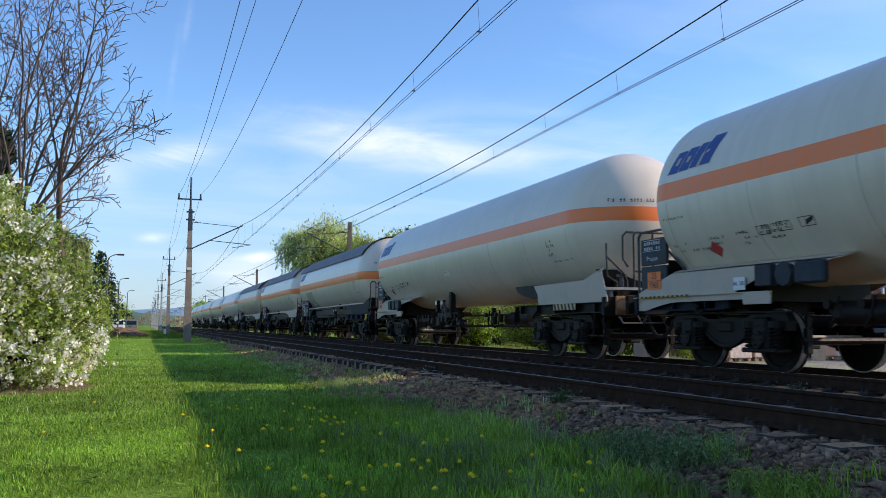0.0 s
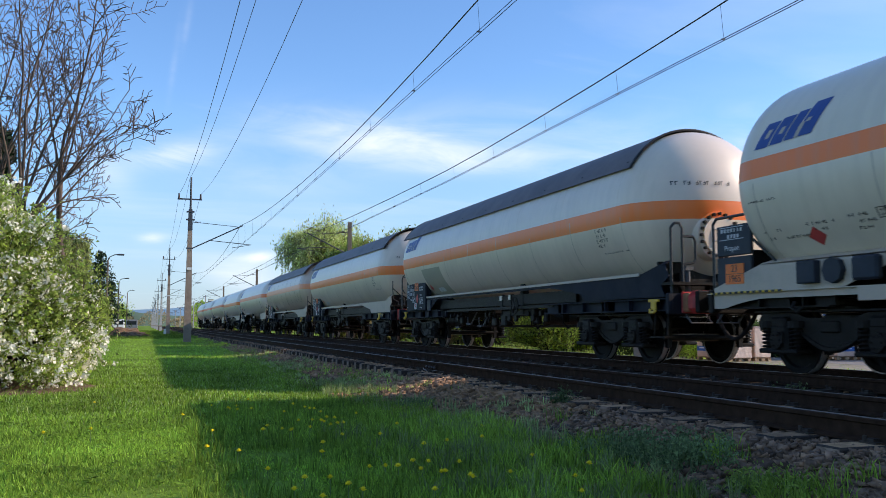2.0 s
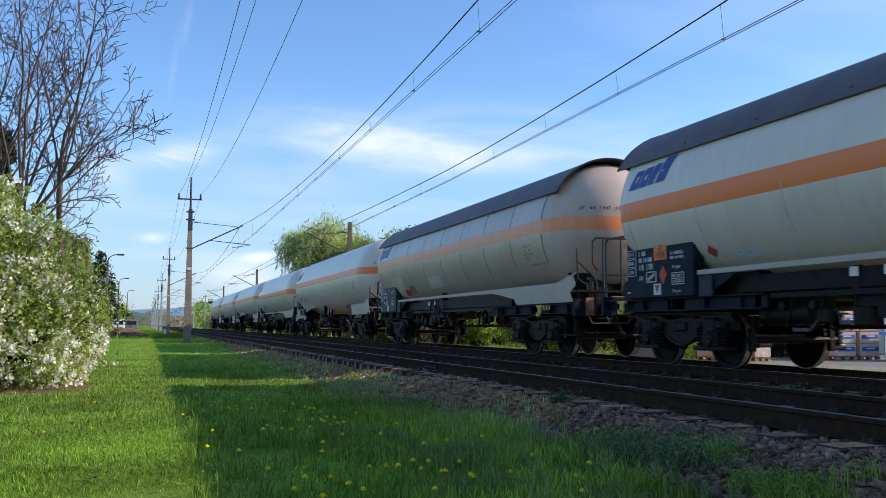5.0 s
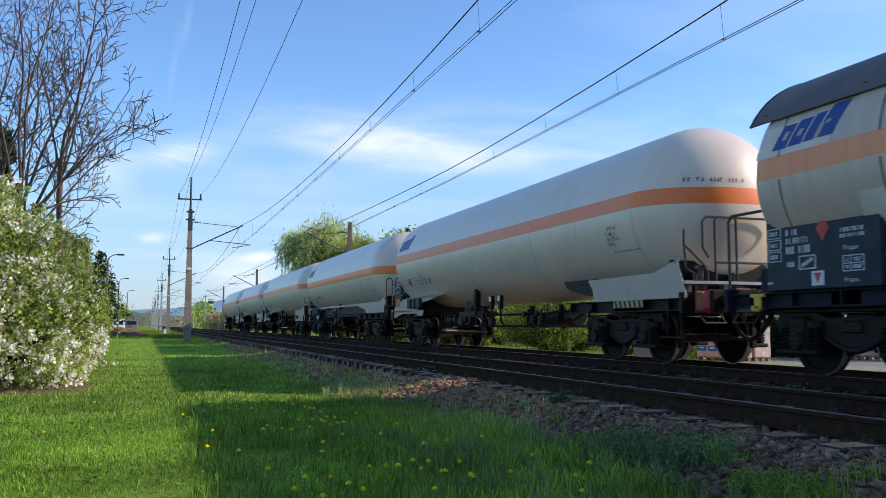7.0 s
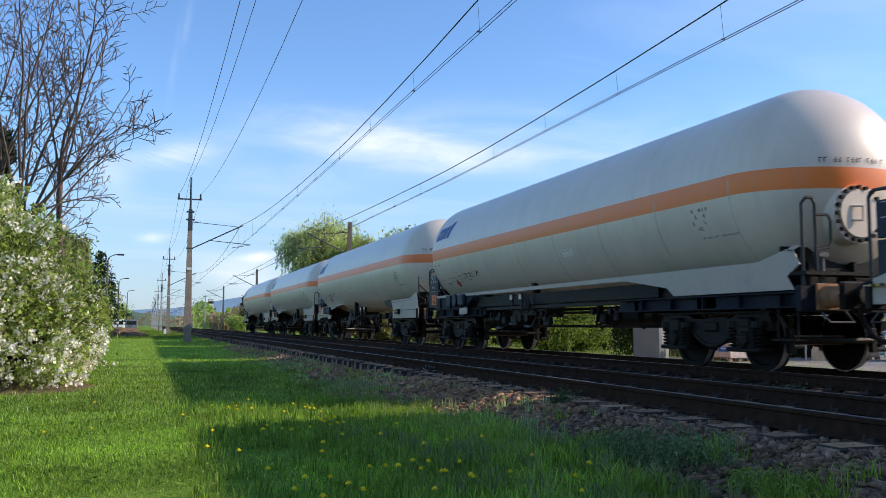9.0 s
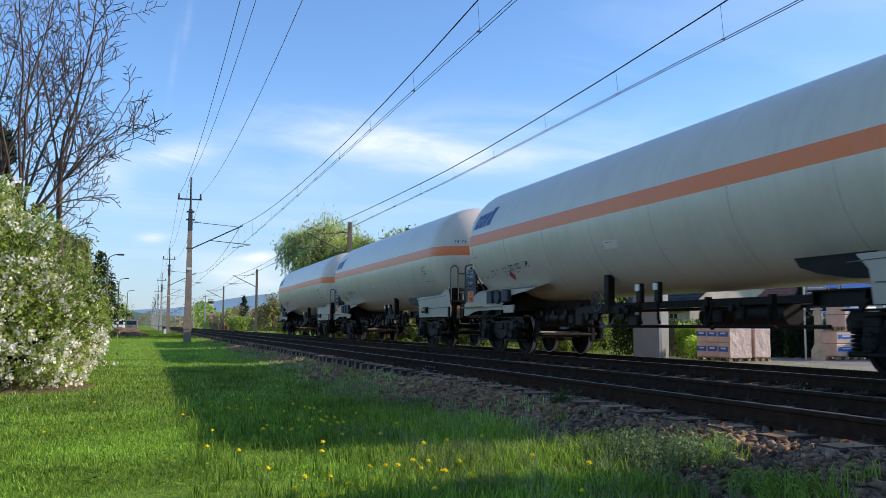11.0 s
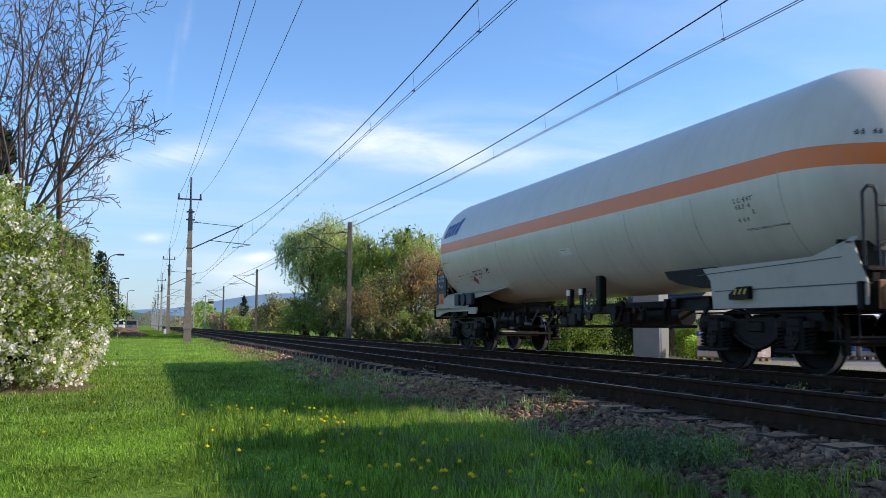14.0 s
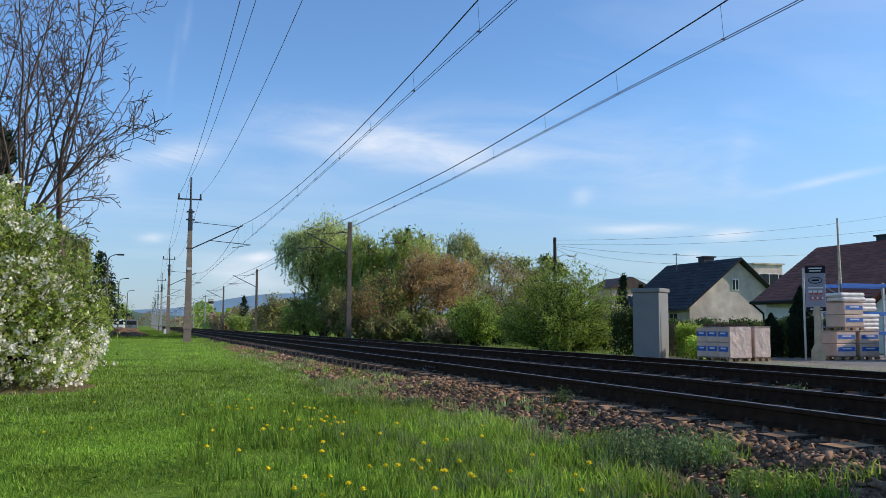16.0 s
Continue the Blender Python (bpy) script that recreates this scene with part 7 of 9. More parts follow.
def make_sign():
    s = thing("advert_sign", 20.42, 23.2, GROUND, "narrow upright advert board on a pale post", "sign", rz=-36)
    bm = bmesh.new()
    rod(bm, (-0.30, 0.05, 0), (-0.30, 0.05, 3.0), 0.035, seg=10)
    part("post", bm, PALE_METAL, s)
    bm = bmesh.new()
    box(bm, (0.05, 0, 2.34), (0.60, 0.05, 1.46), bevel=0.01)
    b = part("board", bm, BOARD_FACE, s, "faded blue-grey poster board")
    bm = bmesh.new()
    box(bm, (0.05, -0.03, 2.95), (0.60, 0.012, 0.24)); box(bm, (0.05, -0.03, 1.67), (0.60, 0.012, 0.12))
    part("dark_band", bm, FRAME_BLUE, b)
    bm = bmesh.new()
    for z, w in ((2.99, 0.4), (2.90, 0.34), (1.67, 0.36)):
        box(bm, (0.05, -0.04, z), (w, 0.006, 0.035))
    part("print_bar", bm, PAPER, b)
    bm = bmesh.new()
    for i in range(20):
        a, c = 2 * math.pi * i / 20, 2 * math.pi * (i + 1) / 20
        rod(bm, (0.05 + 0.2 * math.cos(a), -0.03, 2.6 + 0.1 * math.sin(a)), (0.05 + 0.2 * math.cos(c), -0.03, 2.6 + 0.1 * math.sin(c)), 0.012, seg=4)
    box(bm, (0.05, -0.03, 2.6), (0.22, 0.008, 0.05))
    part("oval_mark", bm, FRAME_BLUE, b)
    bm = bmesh.new()
    for i in range(3):
        for j in range(2):
            box(bm, (-0.08 + 0.14 * i, -0.03, 2.02 + 0.15 * j), (0.11, 0.008, 0.11))
    part("picture_block", bm, POSTER_RED, b)
    bm = bmesh.new()
    for i in range(3):
        box(bm, (-0.11 + 0.15 * i, -0.032, 2.235), (0.12, 0.008, 0.07))
        box(bm, (-0.05 + 0.15 * i, -0.036, 2.03), (0.05, 0.008, 0.07))
    box(bm, (0.05, -0.032, 2.36), (0.46, 0.008, 0.05))
    part("pale_block", bm, PAPER, b)
    p = thing("concrete_post", 20.25, 22.9, GROUND, "short concrete mast with a broad foot", "post")
    bm = bmesh.new()
    prism(bm, [(-0.2, 0), (0.2, 0), (0.2, 0.35), (0.1, 0.55), (0.085, 1.75), (-0.085, 1.75), (-0.1, 0.55), (-0.2, 0.35)], -0.11, 0.11)
    bmesh.ops.rotate(bm, verts=bm.verts, cent=(0, 0, 0), matrix=Matrix.Rotation(radians(55), 3, "Z"))
    part("shaft", bm, BEIGE_CONCRETE, p)
    m = thing("thin_mast", 22.0, 23.75, GROUND, "thin mast with a pale worn upper tube", "mast")
    bm = bmesh.new()
    rod(bm, (0, 0, 0), (0, 0, 2.6), 0.025, seg=8)
    part("tube", bm, DARK_STEEL, m)
    bm = bmesh.new()
    rod(bm, (0, 0, 2.55), (-0.03, 0, 4.75), 0.05, 0.03, seg=8)
    part("upper_tube", bm, mat("worn_ochre_white_paint", (0.6, 0.5, 0.38), rough=0.7, var=0.3, scale=4, dirt=(0.3, 0.16, 0.07), dirt_amt=0.8, dscale=6), m, "pale rusty upper tube")


make_sign()


def window(parent, x, y, z, w, h, face):
    """A small window set in a wall that faces -y or -x."""
    bm = bmesh.new()
    s = (w + 0.14, 0.06, h + 0.14) if face == "y" else (0.06, w + 0.14, h + 0.14)
    box(bm, (x, y, z), s, bevel=0.01)
    o = part("window", bm, PLASTER_PALE, parent)
    bm = bmesh.new()
    d = (0, -0.035, 0) if face == "y" else (-0.035, 0, 0)
    box(bm, (x + d[0], y + d[1], z), (w, 0.02, h) if face == "y" else (0.02, w, h))
    part("pane", bm, GLASS, o)
    bm = bmesh.new()
    box(bm, (x + d[0] * 1.5, y + d[1] * 1.5, z), (0.05, 0.02, h) if face == "y" else (0.02, 0.05, h))
    part("glazing_bar", bm, PLASTER_PALE, o)


def gable_house():
    h = thing("gable_house", 0, 0, 0, "old grey plastered house with a dark steep roof", "house")
    x0, x1, y0, y1 = 33.9, 41.8, 50.0, 58.3
    xm, zr, ze = 37.8, 5.25, 2.05
    bm = bmesh.new()
    prof = [(x0, GROUND - 0.2), (x1, GROUND - 0.2), (x1, ze - 0.2), (xm, zr - 0.25), (x0, ze)]
    a = [bm.verts.new((x, y0, z)) for x, z in prof]; b = [bm.verts.new((x, y1, z)) for x, z in prof]
    bm.faces.new(a); bm.faces.new(b[::-1])
    for i in range(5):
        bm.faces.new((a[i], b[i], b[(i + 1) % 5], a[(i + 1) % 5]))
    bmesh.ops.recalc_face_normals(bm, faces=bm.faces[:])
    part("wall", bm, PLASTER, h)
    for s, xe, zl in ((-1, x0 - 0.5, ze - 0.38), (1, x1 + 0.4, ze - 0.5)):
        bm = bmesh.new()
        v = []
        for y in (y0 - 0.40, y1 + 0.3):
            for dz in (0, 0.14):
                v.append(bm.verts.new((xm, y, zr - 0.12 + dz))); v.append(bm.verts.new((xe, y, zl + dz)))
        for q in ((0, 1, 3, 2), (4, 6, 7, 5), (0, 4, 5, 1), (2, 3, 7, 6), (1, 5, 7, 3), (0, 2, 6, 4)):
            bm.faces.new([v[i] for i in q])
        bmesh.ops.recalc_face_normals(bm, faces=bm.faces[:])
        slope = part("roof", bm, ROOF_DARK, h, "dark roof slope")
        if s < 0:
            rows = 15
            for i in range(rows):
                f0, f1 = i / rows, (i + 1.06) / rows
                for q in range(9):
                    ya0, ya1 = y0 - 0.39 + (y1 - y0 + 0.67) * q / 9 + 0.012, y0 - 0.39 + (y1 - y0 + 0.67) * (q + 1) / 9 - 0.012
                    bm = bmesh.new()
                    top = [(xe + (xm - xe) * f0, ya0, zl + 0.14 + (zr - 0.12 - zl) * f0 + 0.055), (xe + (xm - xe) * f0, ya1, zl + 0.14 + (zr - 0.12 - zl) * f0 + 0.055),
                           (xe + (xm - xe) * min(1, f1), ya1, zl + 0.14 + (zr - 0.12 - zl) * min(1, f1) + 0.012), (xe + (xm - xe) * min(1, f1), ya0, zl + 0.14 + (zr - 0.12 - zl) * min(1, f1) + 0.012)]
                    va = [bm.verts.new(p) for p in top]; vb = [bm.verts.new((p[0], p[1], p[2] - 0.05)) for p in top]
                    bm.faces.new(va); bm.faces.new(vb[::-1])
                    for e in range(4):
                        bm.faces.new((va[e], vb[e], vb[(e + 1) % 4], va[(e + 1) % 4]))
                    bmesh.ops.recalc_face_normals(bm, faces=bm.faces[:])
                    part("shingle", bm, ROOF_DARK, slope)
        bm = bmesh.new()
        rod(bm, (xm, y0 - 0.41, zr - 0.05), (xe, y0 - 0.41, zl + 0.07), 0.05, seg=4)
        part("barge_board", bm, WOOD_POLE, h)
    bm = bmesh.new()
    box(bm, (xm + 0.3, 54.0, zr + 0.05), (0.9, 0.7, 0.6), bevel=0.03); box(bm, (xm + 0.3, 54.0, zr + 0.36), (1.1, 0.9, 0.08))
    part("chimney", bm, ROOF_DARK, h)
    bm = bmesh.new()
    rod(bm, (xm - 1.2, 55.5, zr - 0.6), (xm - 1.2, 55.5, zr + 0.75), 0.03, seg=6)
    rod(bm, (xm - 1.5, 55.5, zr + 0.62), (xm - 0.9, 55.5, zr + 0.62), 0.02, seg=6)
    part("antenna", bm, DARK_GALV, h)
    window(h, 37.5, y0 - 0.02, 3.45, 0.42, 0.66, "y")
    window(h, x0 - 0.02, 51.8, 0.9, 0.9, 1.2, "x")
    window(h, 40.4, y0 - 0.02, 0.55, 0.8, 1.0, "y")


gable_house()


def tiled_house():
    h = thing("tiled_house", 0, 0, 0, "pale house with a red-brown tiled roof", "house")
    ex, rx, bx, ya, yb, ze, zr = 29.7, 34.0, 38.3, 29.6, 38.3, 1.92, 4.86
    bm = bmesh.new()
    prof = [(ex + 0.6, GROUND - 0.2), (bx - 0.6, GROUND - 0.2), (bx - 0.6, ze + 0.35), (rx, zr - 0.1), (ex + 0.6, ze + 0.35)]
    a = [bm.verts.new((x, ya + 0.4, z)) for x, z in prof]; b = [bm.verts.new((x, yb - 0.4, z)) for x, z in prof]
    bm.faces.new(a); bm.faces.new(b[::-1])
    for i in range(5):
        bm.faces.new((a[i], b[i], b[(i + 1) % 5], a[(i + 1) % 5]))
    bmesh.ops.recalc_face_normals(bm, faces=bm.faces[:])
    part("wall", bm, PLASTER_PALE, h)
    n = 19
    for side, x0 in (("front", ex), ("back", bx)):
        bm = bmesh.new()
        prof = [(x0, ze), (rx, zr), (rx, zr - 0.16), (x0, ze - 0.16)]
        a = [bm.verts.new((x, ya, z)) for x, z in prof]; b = [bm.verts.new((x, yb, z)) for x, z in prof]
        bm.faces.new(a); bm.faces.new(b[::-1])
        for i in range(4):
            bm.faces.new((a[i], b[i], b[(i + 1) % 4], a[(i + 1) % 4]))
        bmesh.ops.recalc_face_normals(bm, faces=bm.faces[:])
        roof = part("roof", bm, ROOF_RED, h, "red-brown roof slope")
        if side == "back":
            continue
        # rows of tiles, each row lapping over the one below
        for i in range(n):
            f0, f1 = i / n, min(1.0, (i + 1.1) / n)
            cols = 12
            for q in range(cols):
                y0, y1 = ya + (yb - ya) * q / cols + 0.01, ya + (yb - ya) * (q + 1) / cols - 0.01
                bm = bmesh.new()
                p = [(x0 + (rx - x0) * f0, y0, ze + (zr - ze) * f0 + 0.05), (x0 + (rx - x0) * f0, y1, ze + (zr - ze) * f0 + 0.05),
                     (x0 + (rx - x0) * f1, y1, ze + (zr - ze) * f1 + 0.016), (x0 + (rx - x0) * f1, y0, ze + (zr - ze) * f1 + 0.016)]
                a = [bm.verts.new(v) for v in p]; b = [bm.verts.new((v[0], v[1], v[2] - 0.045)) for v in p]
                bm.faces.new(a); bm.faces.new(b[::-1])
                for k in range(4):
                    bm.faces.new((a[k], b[k], b[(k + 1) % 4], a[(k + 1) % 4]))
                bmesh.ops.recalc_face_normals(bm, faces=bm.faces[:])
                part("tile", bm, ROOF_RED, roof)
    bm = bmesh.new()
    pipe(bm, [(ex - 0.07, ya, ze - 0.05), (ex - 0.07, yb, ze - 0.05)], 0.08)
    pipe(bm, [(ex - 0.05, yb - 0.15, ze - 0.1), (ex + 0.5, yb - 0.3, ze - 0.6), (ex + 0.52, yb - 0.3, GROUND)], 0.05)
    part("gutter", bm, STEEL_BLACK, h)
    bm = bmesh.new()
    box(bm, (rx + 0.3, 33.8, zr + 0.0), (0.6, 0.9, 0.5), bevel=0.03); box(bm, (rx + 0.3, 33.8, zr + 0.26), (0.75, 1.05, 0.07))
    part("chimney", bm, ROOF_DARK, h)
    bm = bmesh.new()
    rod(bm, (rx + 0.2, 32.4, zr - 0.1), (rx + 0.2, 32.4, zr + 1.0), 0.025, seg=6)
    rod(bm, (rx + 0.2, 31.6, zr + 0.9), (rx + 0.2, 33.0, zr + 0.8), 0.02, seg=6)
    for q in range(5):
        rod(bm, (rx - 0.1, 31.7 + 0.25 * q, zr + 0.885 - 0.018 * q), (rx + 0.5, 31.7 + 0.25 * q, zr + 0.885 - 0.018 * q), 0.012, seg=5)
    part("antenna", bm, DARK_GALV, h)
    for y in (32.2, 35.6):
        window(h, ex + 0.58, y, 0.9, 0.9, 1.1, "x")
    p = thing("porch_house", 0, 0, 0, "pale porch with a low gable beside the tiled house", "house")
    bm = bmesh.new()
    prism(bm, [(26.2, GROUND), (29.1, GROUND), (29.1, 1.5), (27.65, 2.5), (26.2, 1.5)], 28.6, 33.0)
    part("wall", bm, PLASTER_PALE, p)
    for y0, y1 in ((29.4, 27.65), (25.9, 27.65)):
        bm = bmesh.new()
        prism(bm, [(y0, 1.36), (y1, 2.56), (y1, 2.68), (y0, 1.48)], 28.3, 33.2)
        part("roof", bm, ROOF_RED, p)


tiled_house()


def far_block(x, y, z, sx, sy, sz, label, mt, flat=False):
    b = thing("far_house", x, y, GROUND, label, "house", "houses beyond the gardens")
    bm = bmesh.new()
    box(bm, (0, 0, (z + sz) / 2), (sx, sy, z + sz))
    part("wall", bm, mt, b)
    bm = bmesh.new()
    if flat:
        box(bm, (0, 0, z + sz + 0.06), (sx + 0.3, sy + 0.3, 0.12))
    else:
        gable = [bm.verts.new((q, yy, hh)) for yy in (-sy / 2 - 0.3, sy / 2 + 0.3) for q, hh in ((-sx / 2 - 0.3, z + sz), (0, z + sz + sx * 0.26), (sx / 2 + 0.3, z + sz))]
        for f in ((0, 1, 2), (5, 4, 3), (0, 3, 4, 1), (1, 4, 5, 2), (0, 2, 5, 3)):
            bm.faces.new([gable[i] for i in f])
    part("roof", bm, PLASTER if flat else ROOF_BROWN, b)
    for i in range(3):
        window(b, -sx / 2 + sx * (i + 0.5) / 3, -sy / 2 - 0.02, z + sz - 1.4, 0.9, 1.2, "y")


far_block(47.0, 82, 0.6, 4.4, 5, 4.4, "pinkish house with a brown low roof beyond gardens", PLASTER_PINK)
conifer(29.3, 50.5, 4.3, 0.75, 230, "dark small spruce beside the gable house")
conifer(31.3, 51.5, 3.9, 0.6, 231, "dark slim spruce beside the gable house")
far_block(48.7, 62, 2.6, 2.8, 3, 3.6, "yellowish flat-roofed house behind the gable house", PLASTER, True)


far_block(27.9, 420, 5.0, 2.2, 3, 8.0, "pale tower block far down the line", PLASTER_PALE, True)
far_block(22.8, 420, 4.0, 2.6, 3, 5.6, "grey block of flats far down the line", PLASTER, True)


def hedge(name, x0, y0, x1, y1, z0, h, w, mt, seed, label):
    """A clipped hedge: twiggy core and a skin of small leaves."""
    rng = np.random.default_rng(seed)
    ln = math.hypot(x1 - x0, y1 - y0)
    n = int(ln * h * 2600)
    f, a, b = rng.random(n), rng.uniform(-0.5, 0.5, n), rng.random(n) ** 0.6
    ux, uy = (x1 - x0) / ln, (y1 - y0) / ln
    top = 1 + 0.06 * np.sin(f * ln * 4.0) + 0.05 * rng.normal(size=n)
    c = np.stack([x0 + ux * ln * f - uy * w * a, y0 + uy * ln * f + ux * w * a, z0 + h * b * top], 1) + rng.normal(size=(n, 3)) * 0.03
    segs = [[x0 + ux * ln * q, y0 + uy * ln * q, z0 - 0.05, x0 + ux * ln * q + rng.uniform(-.2, .2), y0 + uy * ln * q + rng.uniform(-.1, .1), z0 + h * 0.9, 0.02, 0.006] for q in rng.random(int(ln * 8))]
    plant(name, label, "hedge", (x0 + x1) / 2, (y0 + y1) / 2, segs, BARK_DARK, [("foliage", leaves(c, 0.085, rng, aspect=0.6), mt)], z=z0)


def column_bush(x, y, h, r, seed, label):
    """A dense narrow evergreen column, pointed at the top."""
    rng = np.random.default_rng(seed)
    n = int(9000 * h / 2.4)
    f = rng.random(n) ** 0.9
    rr = r * np.minimum(1, (1 - f) * 2.2) ** 0.8 * (0.8 + 0.25 * rng.random(n)) * (1 + 0.1 * np.sin(f * 40))
    a = rng.uniform(0, 2 * math.pi, n)
    c = np.stack([x + rr * np.cos(a), y + rr * np.sin(a), GROUND + 0.05 + f * h], 1)
    plant("thuja", label, "evergreen", x, y, [[x, y, GROUND - 0.1, x, y, GROUND + h * 0.9, 0.05, 0.01]], BARK_DARK, [("foliage", leaves(c, 0.10, rng, droop=-0.6, aspect=0.4), NEEDLE)])


hedge("hedge", 15.6, 27.6, 17.2, 27.4, GROUND, 1.55, 0.8, LEAF_DARK, 201, "clipped dark green hedge behind the cabinet")
hedge("hedge", 17.2, 26.2, 18.0, 25.8, GROUND, 1.1, 0.7, LEAF_LIME, 202, "clipped green hedge beside the cabinet")
hedge("hedge", 16.9, 25.0, 17.7, 24.9, GROUND, 0.72, 0.8, LEAF_LIME, 203, "low yellow-green bush beside cartons")
hedge("hedge", 20.0, 31.5, 26.5, 30.6, GROUND, 1.3, 0.9, LEAF_DARK, 204, "dark green hedge before the gable house")
hedge("hedge", 21.4, 25.9, 23.6, 25.4, GROUND, 1.35, 0.6, LEAF_DARK, 205, "dark clipped hedge behind the sign")
column_bush(21.6, 25.2, 2.45, 0.42, 206, "dark narrow thuja column behind the sign")
column_bush(20.9, 25.9, 1.5, 0.36, 207, "small dark thuja beside the fence")

fence = thing("board_fence", 18.9, 27.0, GROUND, "brown board fence behind cartons", "fence", rz=-16)
for i in range(22):
    bm = bmesh.new()
    box(bm, (-1.6 + 0.15 * i, 0, 0.62), (0.12, 0.025, 1.16 + 0.02 * (i % 3)), bevel=0.006)
    part("board", bm, FENCE_WOOD, fence)
for z in (0.3, 0.95):
    bm = bmesh.new()
    box(bm, (0, 0.04, z), (3.4, 0.05, 0.08))
    part("rail_bar", bm, FENCE_WOOD, fence)


def make_car():
    c = thing("parked_car", 23.35, 21.9, GROUND + 0.035, "dark blue parked car at the yard's edge", "car", rz=-14)
    bm = bmesh.new()
    prism(bm, [(-0.85, 0.25), (0.85, 0.25), (0.88, 0.75), (0.70, 0.92), (0.60, 1.40), (-0.60, 1.40), (-0.70, 0.92), (-0.88, 0.75)], -0.55, 3.2)
    bmesh.ops.bevel(bm, geom=bm.edges[:], offset=0.07, segments=2, affect="EDGES")
    part("body", bm, CAR_PAINT, c, smooth=True)
    for s in (-1, 1):
        bm = bmesh.new()
        box(bm, (-0.54, s * 0.62, 0.68), (0.06, 0.34, 0.16), bevel=0.03)
        part("headlight", bm, PAPER, c)
        for x in (0.15, 2.6):
            w = new("wheel"); w.parent = c; w.location = (x, s * 0.80, 0.31)
            bm = bmesh.new(); rod(bm, (0, -0.1, 0), (0, 0.1, 0), 0.31, seg=24)
            part("tyre", bm, RUBBER, w)
            bm = bmesh.new(); rod(bm, (0, -0.11, 0), (0, 0.11, 0), 0.19, seg=16)
            part("rim", bm, GREY_STEEL, w)
    bm = bmesh.new()
    box(bm, (-0.575, 0, 0.45), (0.02, 1.1, 0.16), bevel=0.005)
    part("grille", bm, RUBBER, c)


make_car()


def wood_pole(x, y, top, label):
    p = thing("utility_pole", x, y, GROUND, label, "utility pole")
    bm = bmesh.new()
    rod(bm, (0, 0, -0.2), (0, 0, top - GROUND), 0.16, 0.12, seg=10)
    part("pole", bm, WOOD_POLE, p)
    bm = bmesh.new()
    pipe(bm, [(0, 0, top - GROUND - 1.6), (0.6, -0.2, top - GROUND - 1.3), (1.0, -0.3, top - GROUND - 1.35)], 0.03)
    box(bm, (1.2, -0.35, top - GROUND - 1.4), (0.5, 0.2, 0.1), bevel=0.03)
    part("lamp_arm", bm, PALE_METAL, p)


wood_pole(29.0, 60, 7.3, "dark tarred wooden utility pole with a small lamp")
for x1, y1, z1, z0 in ((62, 60, 10.4, 7.1), (62, 58, 9.2, 6.8), (45, 46, 5.6, 6.7), (38, 50.5, 5.0, 6.6), (33.5, 50.0, 3.4, 6.5)):
    bm = bmesh.new()
    pts = [(29 + (x1 - 29) * f, 60 + (y1 - 60) * f, z0 + (z1 - z0) * f - 1.1 * 4 * f * (1 - f) * 0.5) for f in [i / 14 for i in range(15)]]
    wire_mesh(bm, pts, 0.008)
    tagged(part("service_cable", bm, WIRE), "thin dark service cable from the utility pole", "cable", "service cables")


# ---- along the lawn side and the distance ----
def street_lamp(x, y, h):
    p = thing("street_lamp", x, y, GROUND, "dark street lamp with a short curved arm", "street lamp", "street lamps beside the lawn")
    bm = bmesh.new()
    rod(bm, (0, 0, -0.1), (0, 0, h), 0.11, 0.07, seg=10)
    part("pole", bm, DARK_CONCRETE, p)
    bm = bmesh.new()
    pipe(bm, [(0, 0, h - 0.1), (0.15, 0, h + 0.25), (0.5, 0, h + 0.42), (0.75, 0, h + 0.44)], 0.035)
    part("arm", bm, DARK_STEEL, p)
    bm = bmesh.new()
    box(bm, (0.95, 0, h + 0.44), (0.55, 0.22, 0.13), bevel=0.04)
    part("lantern", bm, DARK_STEEL, p)


lp = thing("garden_lamp", 12.75, 66.0, GROUND, "short lamp post with a white dome beside the trees", "lamp")
bm = bmesh.new()
rod(bm, (0, 0, -0.1), (0, 0, 1.65), 0.06, 0.05, seg=8)
part("post", bm, DARK_STEEL, lp)
bm = bmesh.new()
bmesh.ops.create_uvsphere(bm, u_segments=16, v_segments=8, radius=0.27, matrix=Matrix.Translation((0, 0, 1.66)) @ Matrix.Diagonal((1, 1, 0.8, 1)))
bmesh.ops.bisect_plane(bm, geom=bm.verts[:] + bm.edges[:] + bm.faces[:], plane_co=(0, 0, 1.64), plane_no=(0, 0, -1), clear_outer=True)
part("dome", bm, WHITE_PAINT, lp, "white dome shade", smooth=True)
street_lamp(-3.05, 75, 6.3)
street_lamp(-3.6, 125, 6.9)
street_lamp(-3.4, 170, 7.0)

HILL_NEAR = mat("hazy_green_hill", (0.10, 0.15, 0.10), rough=1, var=0.35, scale=0.012, per_piece=0)
HILL_FAR = mat("hazy_blue_mountain", (0.16, 0.27, 0.36), rough=1, var=0.15, scale=0.004)


